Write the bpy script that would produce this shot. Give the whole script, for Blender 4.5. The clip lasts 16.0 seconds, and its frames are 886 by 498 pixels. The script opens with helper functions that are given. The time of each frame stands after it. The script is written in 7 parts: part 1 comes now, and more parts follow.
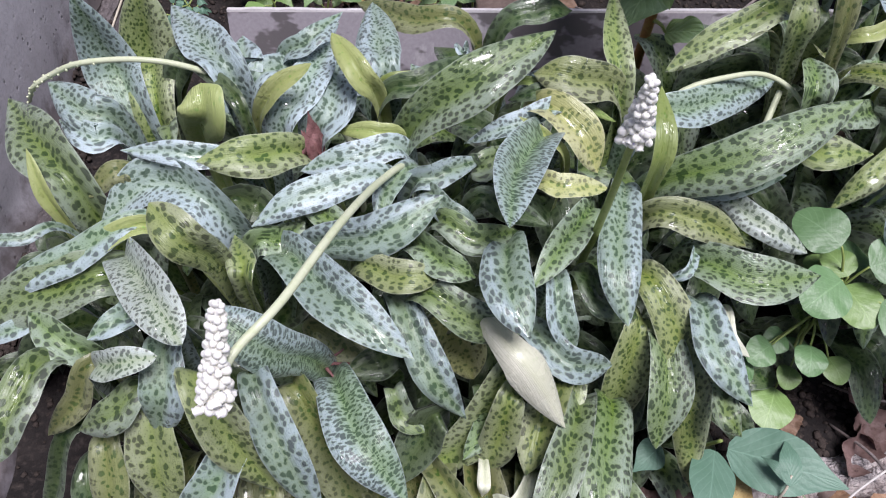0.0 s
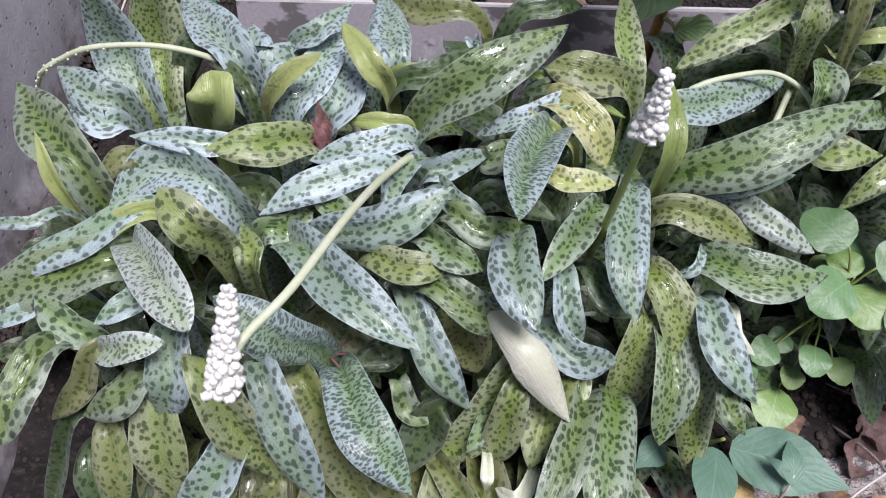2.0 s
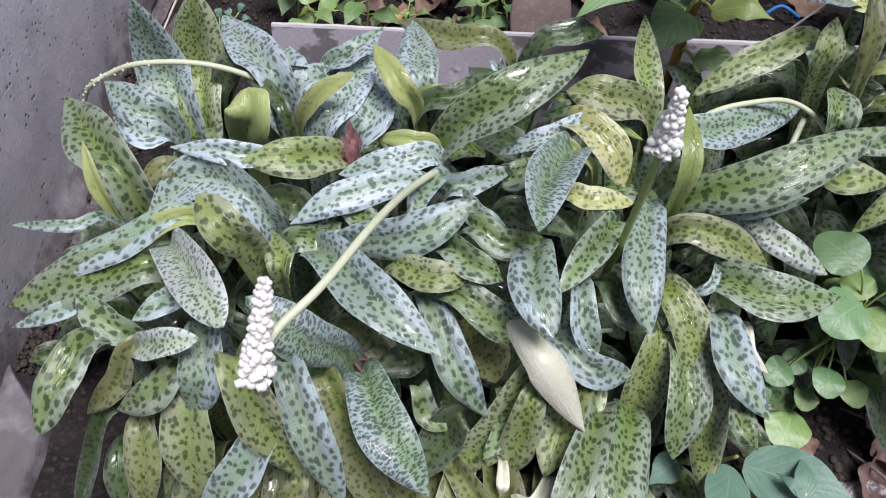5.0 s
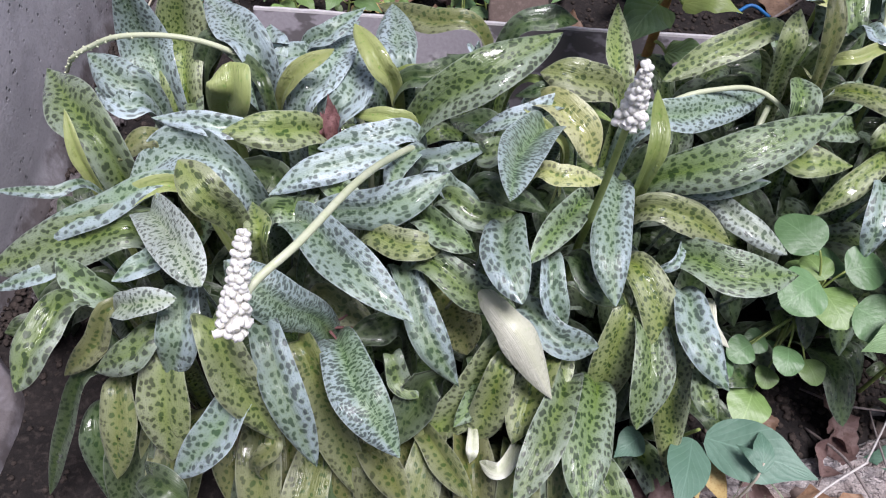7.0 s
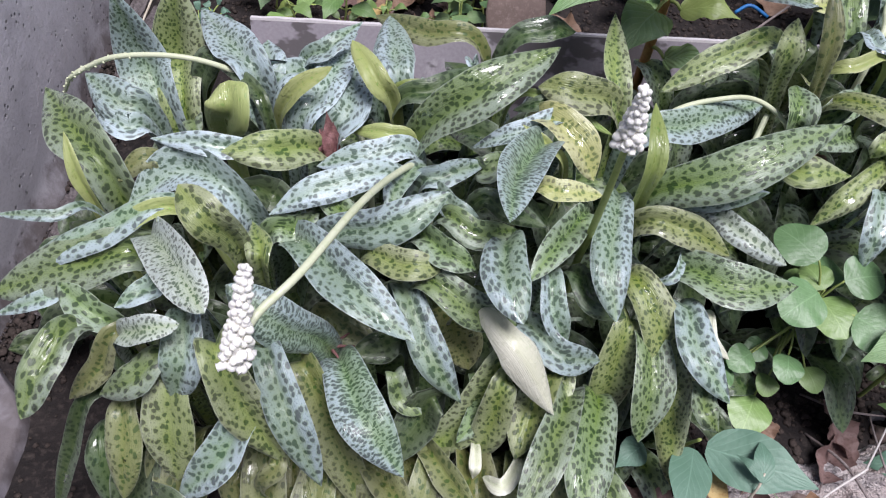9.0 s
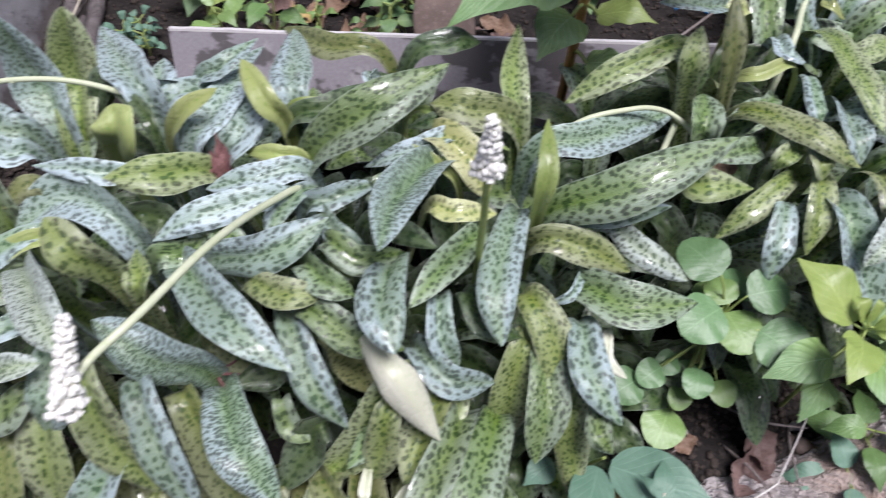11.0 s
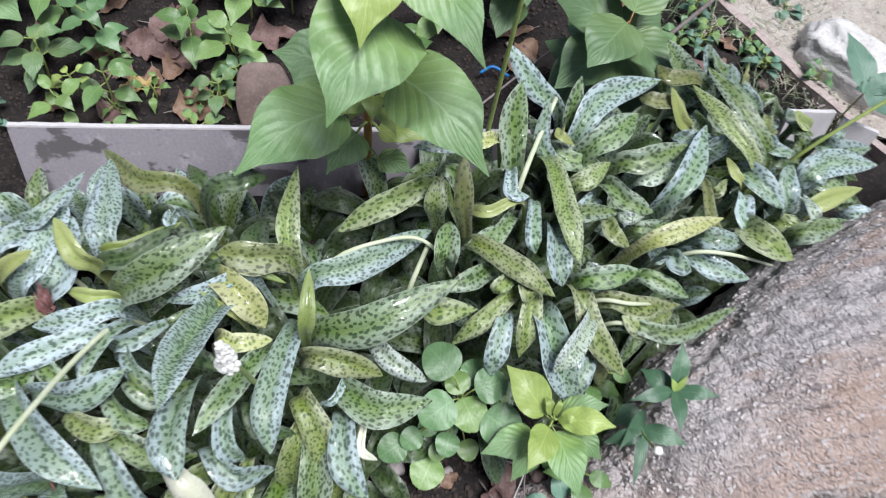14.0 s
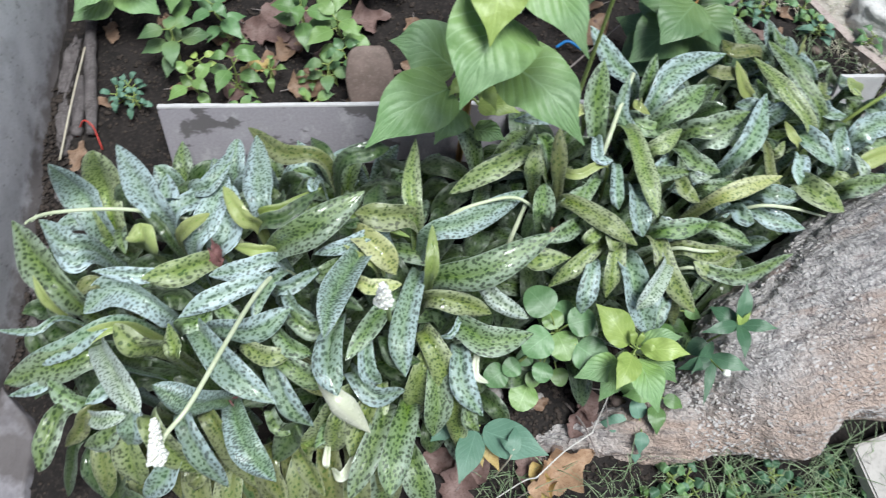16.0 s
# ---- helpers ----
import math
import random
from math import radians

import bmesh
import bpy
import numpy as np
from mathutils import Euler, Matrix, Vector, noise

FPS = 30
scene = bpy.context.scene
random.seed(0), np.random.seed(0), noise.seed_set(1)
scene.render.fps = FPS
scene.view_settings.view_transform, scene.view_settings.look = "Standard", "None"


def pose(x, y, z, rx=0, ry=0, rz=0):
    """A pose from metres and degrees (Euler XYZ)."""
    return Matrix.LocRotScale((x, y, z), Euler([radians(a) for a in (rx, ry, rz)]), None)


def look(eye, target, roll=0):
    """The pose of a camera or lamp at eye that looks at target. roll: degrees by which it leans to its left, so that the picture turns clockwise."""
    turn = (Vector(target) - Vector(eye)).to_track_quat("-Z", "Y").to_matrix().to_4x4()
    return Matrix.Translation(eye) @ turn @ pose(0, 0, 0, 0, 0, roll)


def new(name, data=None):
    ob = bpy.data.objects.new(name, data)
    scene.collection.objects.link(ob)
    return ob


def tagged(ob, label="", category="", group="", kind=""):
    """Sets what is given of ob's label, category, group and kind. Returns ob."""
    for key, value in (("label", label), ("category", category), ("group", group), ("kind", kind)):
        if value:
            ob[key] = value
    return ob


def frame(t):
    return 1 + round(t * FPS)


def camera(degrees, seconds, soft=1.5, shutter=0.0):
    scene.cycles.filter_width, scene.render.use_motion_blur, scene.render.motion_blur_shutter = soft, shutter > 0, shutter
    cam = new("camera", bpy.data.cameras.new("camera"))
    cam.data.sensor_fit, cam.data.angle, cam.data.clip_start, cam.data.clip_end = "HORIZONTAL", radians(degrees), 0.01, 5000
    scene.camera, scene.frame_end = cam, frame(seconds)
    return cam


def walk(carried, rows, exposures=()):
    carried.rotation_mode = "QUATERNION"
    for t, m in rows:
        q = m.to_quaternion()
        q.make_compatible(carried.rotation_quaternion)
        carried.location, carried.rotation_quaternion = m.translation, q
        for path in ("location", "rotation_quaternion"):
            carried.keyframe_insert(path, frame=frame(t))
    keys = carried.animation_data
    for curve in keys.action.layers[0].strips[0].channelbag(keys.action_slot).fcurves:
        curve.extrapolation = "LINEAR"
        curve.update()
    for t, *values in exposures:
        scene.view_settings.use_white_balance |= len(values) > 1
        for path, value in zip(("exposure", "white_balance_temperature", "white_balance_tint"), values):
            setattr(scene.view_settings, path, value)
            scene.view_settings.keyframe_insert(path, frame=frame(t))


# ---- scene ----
cam = camera(60.1, 16.0, soft=1.15, shutter=0.65)
PATH = [
    (0, (-0.014, -0.041, 0.684), (0.026, 0.995, -1.027), 1.7),
    (0.5, (-0.015, -0.043, 0.685), (0.027, 0.996, -1.023), 2.0),
    (1, (-0.015, -0.043, 0.686), (0.026, 0.996, -1.023), 1.9),
    (1.5, (-0.017, -0.042, 0.683), (0.028, 0.993, -1.027), 2.2),
    (2, (-0.021, -0.044, 0.681), (0.022, 0.986, -1.034), 3.0),
    (2.5, (-0.019, -0.047, 0.687), (-0.009, 0.988, -1.024), 1.1),
    (3, (-0.009, -0.041, 0.689), (-0.037, 0.98, -1.031), -1.4),
    (3.5, (-0.016, -0.044, 0.689), (-0.043, 0.978, -1.03), -0.8),
    (4, (-0.023, -0.05, 0.69), (-0.026, 0.99, -1.018), 1.2),
    (4.2, (-0.026, -0.051, 0.689), (-0.028, 1.010, -1.007), 1.4),
    (6.3, (-0.019, -0.110, 0.698), (-0.005, 1.007, -0.961), 4.3),
    (6.5, (-0.022, -0.107, 0.693), (0.016, 1.005, -0.968), 5.1),
    (7, (-0.019, -0.105, 0.692), (0.028, 1.01, -0.967), 5.3),
    (7.5, (-0.022, -0.102, 0.694), (0.037, 1.01, -0.967), 5.5),
    (8, (-0.021, -0.099, 0.694), (0.038, 1.006, -0.972), 5.5),
    (8.2, (-0.022, -0.096, 0.696), (0.043, 1.008, -0.97), 5.8),
    (10.3, (0.006, -0.08, 0.722), (-0.025, 0.987, -0.969), -0.1),
    (10.5, (0.034, -0.079, 0.723), (-0.014, 1.006, -0.957), -0.2),
    (11, (0.079, -0.05, 0.719), (0.115, 1.006, -0.979), 3.1),
    (11.5, (0.12, -0.024, 0.722), (0.219, 1.022, -0.979), 5.5),
    (12, (0.166, 0.005, 0.721), (0.337, 1.062, -0.969), 9.1),
    (12.3, (0.195, 0.009, 0.714), (0.392, 1.084, -0.961), 9.4),
    (12.5, (0.198, 0.028, 0.724), (0.44, 1.079, -0.961), 12.0),
    (13, (0.225, 0.085, 0.768), (0.432, 1.086, -0.952), 9.5),
    (13.5, (0.243, 0.089, 0.88), (0.392, 0.97, -0.91), 9.3),
    (14, (0.236, 0.077, 1.002), (0.451, 0.876, -0.819), 13.6),
    (14.5, (0.213, 0.065, 1.089), (0.402, 0.807, -0.759), 10.7),
    (15, (0.187, 0.061, 1.133), (0.39, 0.783, -0.722), 11.9),
    (15.5, (0.152, 0.029, 1.152), (0.332, 0.727, -0.714), 10.5),
    (16, (0.136, 0.014, 1.15), (0.249, 0.716, -0.72), 7.3),
]
SKY, SUN, WALL_X, EXPOSURE = 0.044, 3.4, -0.485, 0.36
walk(cam, [(t, look(eye, target, roll)) for t, eye, target, roll in PATH], [(0.0, EXPOSURE - 0.15, 5950, 20), (8.0, EXPOSURE - 0.13, 5950, 20), (11.0, EXPOSURE - 0.08, 5950, 18), (13.0, EXPOSURE - 0.02, 5900, 16), (16.0, EXPOSURE - 0.02, 5850, 3)])

# ---- light: bright overcast sky, open shade ----
world = bpy.data.worlds.new("sky")
scene.world = world
world.use_nodes = True
wn = world.node_tree
wn.nodes.clear()
w_out = wn.nodes.new("ShaderNodeOutputWorld")
w_bg = wn.nodes.new("ShaderNodeBackground")
w_sky = wn.nodes.new("ShaderNodeTexSky")
w_sky.sky_type = "NISHITA"
w_sky.sun_disc = False
w_sky.sun_elevation = radians(70)
w_sky.sun_rotation = radians(130)
w_sky.air_density, w_sky.dust_density, w_sky.ozone_density = 1.0, 4.0, 1.0
w_bg.inputs["Strength"].default_value = SKY
wn.links.new(w_sky.outputs[0], w_bg.inputs[0])
wn.links.new(w_bg.outputs[0], w_out.inputs[0])
sun = new("sun", bpy.data.lights.new("sun", "SUN"))
sun.data.energy = SUN
sun.data.angle = radians(24)
sun.data.color = (1.0, 0.96, 0.9)
sun.matrix_world = look((0.70, -0.05, 3.0), (0.1, 0.35, 0.0))

# ---- materials ----
def material(name):
    m = bpy.data.materials.new(name)
    m.use_nodes = True
    nt = m.node_tree
    nt.nodes.clear()
    out = nt.nodes.new("ShaderNodeOutputMaterial")
    bsdf = nt.nodes.new("ShaderNodeBsdfPrincipled")
    nt.links.new(bsdf.outputs[0], out.inputs[0])
    return m, nt, bsdf


def node(nt, kind, **values):
    n = nt.nodes.new(kind)
    for key, value in values.items():
        n.inputs[int(key[1:]) if key[1:].isdigit() else key.replace("_", " ")].default_value = value
    return n


def maths(nt, op, a, b=None, clamp=False):
    n = nt.nodes.new("ShaderNodeMath")
    n.operation, n.use_clamp = op, clamp
    for k, v in enumerate((a, b)):
        if v is None:
            continue
        if isinstance(v, (int, float)):
            n.inputs[k].default_value = v
        else:
            nt.links.new(v, n.inputs[k])
    return n.outputs[0]


def mixed(nt, factor, a, b, blend="MIX"):
    n = nt.nodes.new("ShaderNodeMix")
    n.data_type, n.blend_type = "RGBA", blend
    for k, v in ((0, factor), (6, a), (7, b)):
        if isinstance(v, (int, float)):
            n.inputs[k].default_value = v
        elif isinstance(v, tuple):
            n.inputs[k].default_value = (*v, 1.0)
        else:
            nt.links.new(v, n.inputs[k])
    return n.outputs[2]


def ramp(nt, value, low, high, to_low=0.0, to_high=1.0):
    n = node(nt, "ShaderNodeMapRange", _1=low, _2=high, _3=to_low, _4=to_high)
    nt.links.new(value, n.inputs[0])
    return n.outputs[0]


def noise_of(nt, vector, scale, detail=3.0, rough=0.55):
    n = node(nt, "ShaderNodeTexNoise", Scale=scale, Detail=detail, Roughness=rough)
    if vector is not None:
        nt.links.new(vector, n.inputs["Vector"])
    return n.outputs[0]


def noise_colour(nt, vector, scale):
    n = node(nt, "ShaderNodeTexNoise", Scale=scale, Detail=2.0)
    nt.links.new(vector, n.inputs["Vector"])
    return n.outputs["Color"]


def scaled(nt, vector, by):
    n = nt.nodes.new("ShaderNodeVectorMath")
    n.operation = "MULTIPLY"
    nt.links.new(vector, n.inputs[0])
    n.inputs[1].default_value = by
    return n.outputs[0]


def added(nt, a, b):
    n = nt.nodes.new("ShaderNodeVectorMath")
    n.operation = "ADD"
    nt.links.new(a, n.inputs[0])
    nt.links.new(b, n.inputs[1])
    return n.outputs[0]


def bumped(nt, bsdf, height, strength, distance=0.002):
    b = node(nt, "ShaderNodeBump", Strength=strength, Distance=distance)
    nt.links.new(height, b.inputs["Height"])
    nt.links.new(b.outputs[0], bsdf.inputs["Normal"])


def spotted(name, pale, warm, depth, size=0.0105, stretch=1.0, cover=0.36, warmth=0.0, rough=0.36, flecks=0.5):
    """A succulent strap leaf: pale ground, greener towards the base, with dark irregular spots."""
    pale, warm = ((1.03 * c[0], 0.985 * c[1], 1.04 * c[2]) for c in (pale, warm))
    m, nt, bsdf = material(name)
    uv = nt.nodes.new("ShaderNodeUVMap")
    uv.uv_map = "metres"
    shape = nt.nodes.new("ShaderNodeUVMap")
    shape.uv_map = "shape"
    info = nt.nodes.new("ShaderNodeObjectInfo")
    shift = node(nt, "ShaderNodeCombineXYZ")
    nt.links.new(maths(nt, "MULTIPLY", info.outputs["Random"], 13.7), shift.inputs[0])
    nt.links.new(maths(nt, "MULTIPLY", info.outputs["Random"], 7.1), shift.inputs[1])
    place = added(nt, uv.outputs[0], shift.outputs[0])
    wob = node(nt, "ShaderNodeTexNoise", Scale=130.0, Detail=2.0)
    nt.links.new(place, wob.inputs["Vector"])
    sized = nt.nodes.new("ShaderNodeVectorMath")
    sized.operation = "SCALE"
    nt.links.new(added(nt, place, scaled(nt, wob.outputs["Color"], (0.0055, 0.0055, 0.0))), sized.inputs[0])
    nt.links.new(ramp(nt, maths(nt, "FRACT", maths(nt, "MULTIPLY", info.outputs["Random"], 5.3)), 0.0, 1.0, 0.8, 1.3), sized.inputs["Scale"])
    crook = sized.outputs[0]
    vor = node(nt, "ShaderNodeTexVoronoi", Scale=1.0, Randomness=1.0)
    vor.voronoi_dimensions = "2D"
    nt.links.new(scaled(nt, crook, (stretch / size, 1.15 / size, 0.0)), vor.inputs["Vector"])
    size_n = noise_of(nt, place, 75.0, 1.0)
    reach = maths(nt, "ADD", cover - 0.24, maths(nt, "MULTIPLY", size_n, 0.48))
    gap = maths(nt, "SUBTRACT", vor.outputs["Distance"], reach)
    spots = ramp(nt, gap, -0.05, 0.02, 1.0, 0.0)
    halo = ramp(nt, gap, -0.02, 0.20, 0.45, 0.0)
    fine = node(nt, "ShaderNodeTexVoronoi", Scale=1.0)
    fine.voronoi_dimensions = "2D"
    nt.links.new(scaled(nt, crook, (2.6 * stretch / size, 2.6 / size, 0.0)), fine.inputs["Vector"])
    specks = ramp(nt, maths(nt, "SUBTRACT", fine.outputs["Distance"], maths(nt, "MULTIPLY", noise_of(nt, place, 40.0, 1.0), 0.36)), -0.06, 0.04, flecks, 0.0)
    marks = maths(nt, "MAXIMUM", spots, specks)
    xyz = nt.nodes.new("ShaderNodeSeparateXYZ")
    nt.links.new(shape.outputs[0], xyz.inputs[0])
    along, across = xyz.outputs[0], maths(nt, "ABSOLUTE", xyz.outputs[1])
    base_green = maths(nt, "POWER", maths(nt, "SUBTRACT", 1.0, along, True), 2.0)
    patch = ramp(nt, noise_of(nt, place, 16.0, 2.0), 0.35, 0.75)
    green = maths(nt, "ADD", maths(nt, "MULTIPLY", base_green, 0.65), maths(nt, "MULTIPLY", patch, 0.40))
    # one half greener, the other paler: sky sheen on the fold, painted as colour
    side = maths(nt, "SINE", maths(nt, "MULTIPLY", info.outputs["Random"], 41.0))
    half = maths(nt, "MULTIPLY", maths(nt, "MULTIPLY", xyz.outputs[1], side), 0.55)
    mid_band = maths(nt, "MULTIPLY", maths(nt, "SUBTRACT", 0.55, across), 0.9)
    green = maths(nt, "ADD", maths(nt, "ADD", green, maths(nt, "ADD", half, mid_band)), warmth, True)
    ground_c = mixed(nt, green, pale, warm)
    ground_c = mixed(nt, halo, ground_c, tuple(0.9 * c for c in warm))
    mottled = mixed(nt, ramp(nt, noise_of(nt, place, 420.0, 3.0), 0.3, 0.7, 0.0, 0.16), ground_c, tuple(0.72 * c for c in warm))
    deep = mixed(nt, green, tuple(depth * c for c in pale), tuple(k * depth * c for k, c in zip((0.72, 1.42, 0.55), warm)))
    colour = mixed(nt, maths(nt, "MULTIPLY", marks, 0.9), mottled, deep)
    rim = ramp(nt, across, 0.93, 0.99, 0.0, 0.5)
    colour = mixed(nt, rim, colour, tuple(min(0.75, 0.15 + 0.9 * c) for c in pale))
    tone = nt.nodes.new("ShaderNodeHueSaturation")
    nt.links.new(ramp(nt, info.outputs["Random"], 0.0, 1.0, 0.86, 1.12), tone.inputs["Value"])
    nt.links.new(ramp(nt, info.outputs["Random"], 0.0, 1.0, 0.49, 0.51), tone.inputs["Hue"])
    nt.links.new(colour, tone.inputs["Color"])
    nt.links.new(tone.outputs[0], bsdf.inputs["Base Color"])
    wet = ramp(nt, noise_of(nt, scaled(nt, place, (22.0, 60.0, 0.0)), 1.0, 3.0, 0.6), 0.58, 0.62)
    dull = ramp(nt, noise_of(nt, place, 55.0, 2.0), 0.3, 0.75, rough - 0.06, rough + 0.16)
    nt.links.new(maths(nt, "SUBTRACT", dull, maths(nt, "MULTIPLY", wet, rough - 0.10)), bsdf.inputs["Roughness"])
    bsdf.inputs["Specular IOR Level"].default_value = 0.6
    nt.links.new(maths(nt, "MULTIPLY", wet, 0.85), bsdf.inputs["Coat Weight"])
    bsdf.inputs["Coat Roughness"].default_value = 0.06
    bsdf.inputs["Sheen Weight"].default_value = 0.05
    bsdf.inputs["Sheen Roughness"].default_value = 0.45
    bsdf.inputs["Sheen Tint"].default_value = (0.82, 0.92, 1.0, 1.0)
    lines = noise_of(nt, scaled(nt, place, (60.0, 900.0, 0.0)), 1.0, 2.0)
    drops = noise_of(nt, place, 160.0, 2.0)
    relief = maths(nt, "ADD", lines, maths(nt, "MULTIPLY", drops, 0.8))
    relief = maths(nt, "ADD", relief, maths(nt, "MULTIPLY", maths(nt, "MULTIPLY", wet, 1.3), noise_of(nt, place, 260.0, 2.0)))
    bumped(nt, bsdf, relief, 0.5, 0.0014)
    return m


LEAF = {
    "s": spotted("silver_leaf", (0.375, 0.49, 0.48), (0.19, 0.295, 0.11), 0.235, 0.0058, 0.8, 0.30, 0.0),
    "g": spotted("green_leaf", (0.30, 0.39, 0.28), (0.145, 0.24, 0.034), 0.19, 0.0059, 0.8, 0.31, 0.12),
    "y": spotted("yellow_green_leaf", (0.35, 0.41, 0.235), (0.21, 0.29, 0.052), 0.235, 0.0057, 0.85, 0.285, 0.12),
    "o": spotted("olive_leaf", (0.235, 0.265, 0.135), (0.175, 0.205, 0.055), 0.36, 0.0066, 0.9, 0.26, 0.12),
    # green darkened further: the shade deep between leaves is put into the colour
    "k": spotted("dark_shaded_leaf", (0.12, 0.165, 0.10), (0.07, 0.115, 0.03), 0.30, 0.0066, 0.9, 0.30, 0.2),
    # silver leaf made paler and bluer: reflected sky painted into its ground colour
    "x": spotted("sky_sheen_leaf", (0.47, 0.60, 0.61), (0.275, 0.395, 0.225), 0.235, 0.0056, 0.8, 0.295, -0.06),
    "w": spotted("whitish_leaf", (0.47, 0.56, 0.50), (0.34, 0.435, 0.24), 0.23, 0.0056, 1.4, 0.30, -0.06),
    "t": spotted("barred_leaf", (0.335, 0.44, 0.43), (0.175, 0.275, 0.085), 0.21, 0.0060, 2.3, 0.37, 0.06),
    "p": spotted("plain_green_leaf", (0.38, 0.45, 0.17), (0.30, 0.38, 0.10), 0.75, 0.0060, 1.0, 0.12, 0.0, 0.40, 0.0),
    "q": spotted("smooth_green_leaf", (0.25, 0.33, 0.10), (0.19, 0.27, 0.055), 0.7, 0.0060, 1.0, 0.12, 0.0, 0.34, 0.0),
    "c": spotted("yellowed_leaf", (0.53, 0.57, 0.30), (0.38, 0.43, 0.10), 0.34, 0.0072, 1.3, 0.26, 0.0),
    "b": spotted("cream_leaf", (0.76, 0.80, 0.62), (0.62, 0.69, 0.42), 0.9, 0.0085, 1.0, 0.02, -0.16, 0.2, 0.0),
    "d": spotted("old_fading_leaf", (0.235, 0.22, 0.105), (0.18, 0.165, 0.06), 0.60, 0.0085, 1.0, 0.16, 0.1, 0.45, 0.0),
}


def plain(name, colours, scale, rough=0.6, bump=0.3, distance=0.002, spec=0.4, detail=5.0, random=0.0, lift=1.0):
    """Earth, stone, wood or tissue: a ground colour broken at two scales, with relief."""
    m, nt, bsdf = material(name)
    co = nt.nodes.new("ShaderNodeTexCoord")
    a = noise_of(nt, co.outputs["Object"], scale, detail, 0.6)
    b = noise_of(nt, co.outputs["Object"], scale * 7.3, 3.0, 0.6)
    first = mixed(nt, ramp(nt, a, 0.35, 0.65), colours[0], colours[1])
    second = mixed(nt, ramp(nt, b, 0.5, 0.8), first, colours[2])
    if random:
        info = nt.nodes.new("ShaderNodeObjectInfo")
        tone = nt.nodes.new("ShaderNodeHueSaturation")
        nt.links.new(ramp(nt, info.outputs["Random"], 0.0, 1.0, 1.0 - random, 1.0 + random), tone.inputs["Value"])
        nt.links.new(second, tone.inputs["Color"])
        second = tone.outputs[0]
    nt.links.new(second, bsdf.inputs["Base Color"])
    nt.links.new(ramp(nt, b, 0.3, 0.7, rough - 0.1, rough + 0.1), bsdf.inputs["Roughness"])
    bsdf.inputs["Specular IOR Level"].default_value = spec
    bumped(nt, bsdf, maths(nt, "ADD", a, maths(nt, "MULTIPLY", b, 0.5)), bump, distance)
    return m


def veined(name, pale, deep, rough=0.42, random=0.18, quilt_depth=0.04, young=None):
    """A soft broad leaf with a midrib and side veins, slightly quilted between them."""
    m, nt, bsdf = material(name)
    shape = nt.nodes.new("ShaderNodeUVMap")
    shape.uv_map = "shape"
    info = nt.nodes.new("ShaderNodeObjectInfo")
    xyz = nt.nodes.new("ShaderNodeSeparateXYZ")
    nt.links.new(shape.outputs[0], xyz.inputs[0])
    along, across = xyz.outputs[0], maths(nt, "ABSOLUTE", xyz.outputs[1])
    co = nt.nodes.new("ShaderNodeTexCoord")
    n1 = noise_of(nt, co.outputs["Object"], 19.0, 4.0)
    n2 = noise_of(nt, co.outputs["Object"], 260.0, 2.0)
    slant = maths(nt, "SUBTRACT", along, maths(nt, "MULTIPLY", maths(nt, "POWER", across, 0.8), 0.42))
    slant = maths(nt, "ADD", slant, maths(nt, "MULTIPLY", n1, 0.10))
    wave = maths(nt, "COSINE", maths(nt, "MULTIPLY", slant, 46.0))
    rib = ramp(nt, across, 0.0, 0.05, 1.0, 0.0)
    vein = maths(nt, "MAXIMUM", rib, ramp(nt, wave, 0.86, 1.0, 0.0, 0.5))
    body = mixed(nt, ramp(nt, n1, 0.3, 0.7), deep, pale)
    body = mixed(nt, ramp(nt, n2, 0.45, 0.75, 0.0, 0.25), body, tuple(0.7 * c for c in deep))
    if young:
        body = mixed(nt, ramp(nt, maths(nt, "ADD", along, maths(nt, "MULTIPLY", n1, 0.5)), 0.35, 0.85, 0.5, 0.0), body, young)
    colour = mixed(nt, maths(nt, "MULTIPLY", vein, 0.5), body, tuple(min(0.7, c * 1.35 + 0.04) for c in pale))
    tone = nt.nodes.new("ShaderNodeHueSaturation")
    nt.links.new(ramp(nt, info.outputs["Random"], 0.0, 1.0, 1.0 - random, 1.0 + random), tone.inputs["Value"])
    nt.links.new(colour, tone.inputs["Color"])
    nt.links.new(tone.outputs[0], bsdf.inputs["Base Color"])
    bsdf.inputs["Roughness"].default_value = rough
    bsdf.inputs["Specular IOR Level"].default_value = 0.5
    puff = maths(nt, "MULTIPLY", wave, -quilt_depth)
    quilt = maths(nt, "ADD", maths(nt, "ADD", maths(nt, "MULTIPLY", n1, 0.8), maths(nt, "MULTIPLY", n2, 0.25)), puff)
    bumped(nt, bsdf, quilt, 0.5, 0.003)
    return m


SOIL = plain("dark_soil", ((0.012, 0.010, 0.0098), (0.026, 0.021, 0.020), (0.060, 0.049, 0.044)), 22.0, 0.85, 0.9, 0.006, 0.25)
CRUMB = plain("soil_crumb", ((0.030, 0.024, 0.021), (0.06, 0.046, 0.040), (0.11, 0.088, 0.076)), 60.0, 0.85, 0.6, 0.003, 0.25)
STONE = plain("brown_stone", ((0.19, 0.14, 0.12), (0.27, 0.20, 0.175), (0.33, 0.26, 0.23)), 30.0, 0.7, 0.4, 0.002)
PEBBLE = plain("grey_pebble", ((0.30, 0.27, 0.26), (0.40, 0.37, 0.36), (0.22, 0.17, 0.15)), 40.0, 0.7, 0.4, 0.002)
WHITE_STONE = plain("pale_stone", ((0.62, 0.60, 0.58), (0.78, 0.76, 0.74), (0.45, 0.42, 0.40)), 22.0, 0.8, 0.9, 0.006)
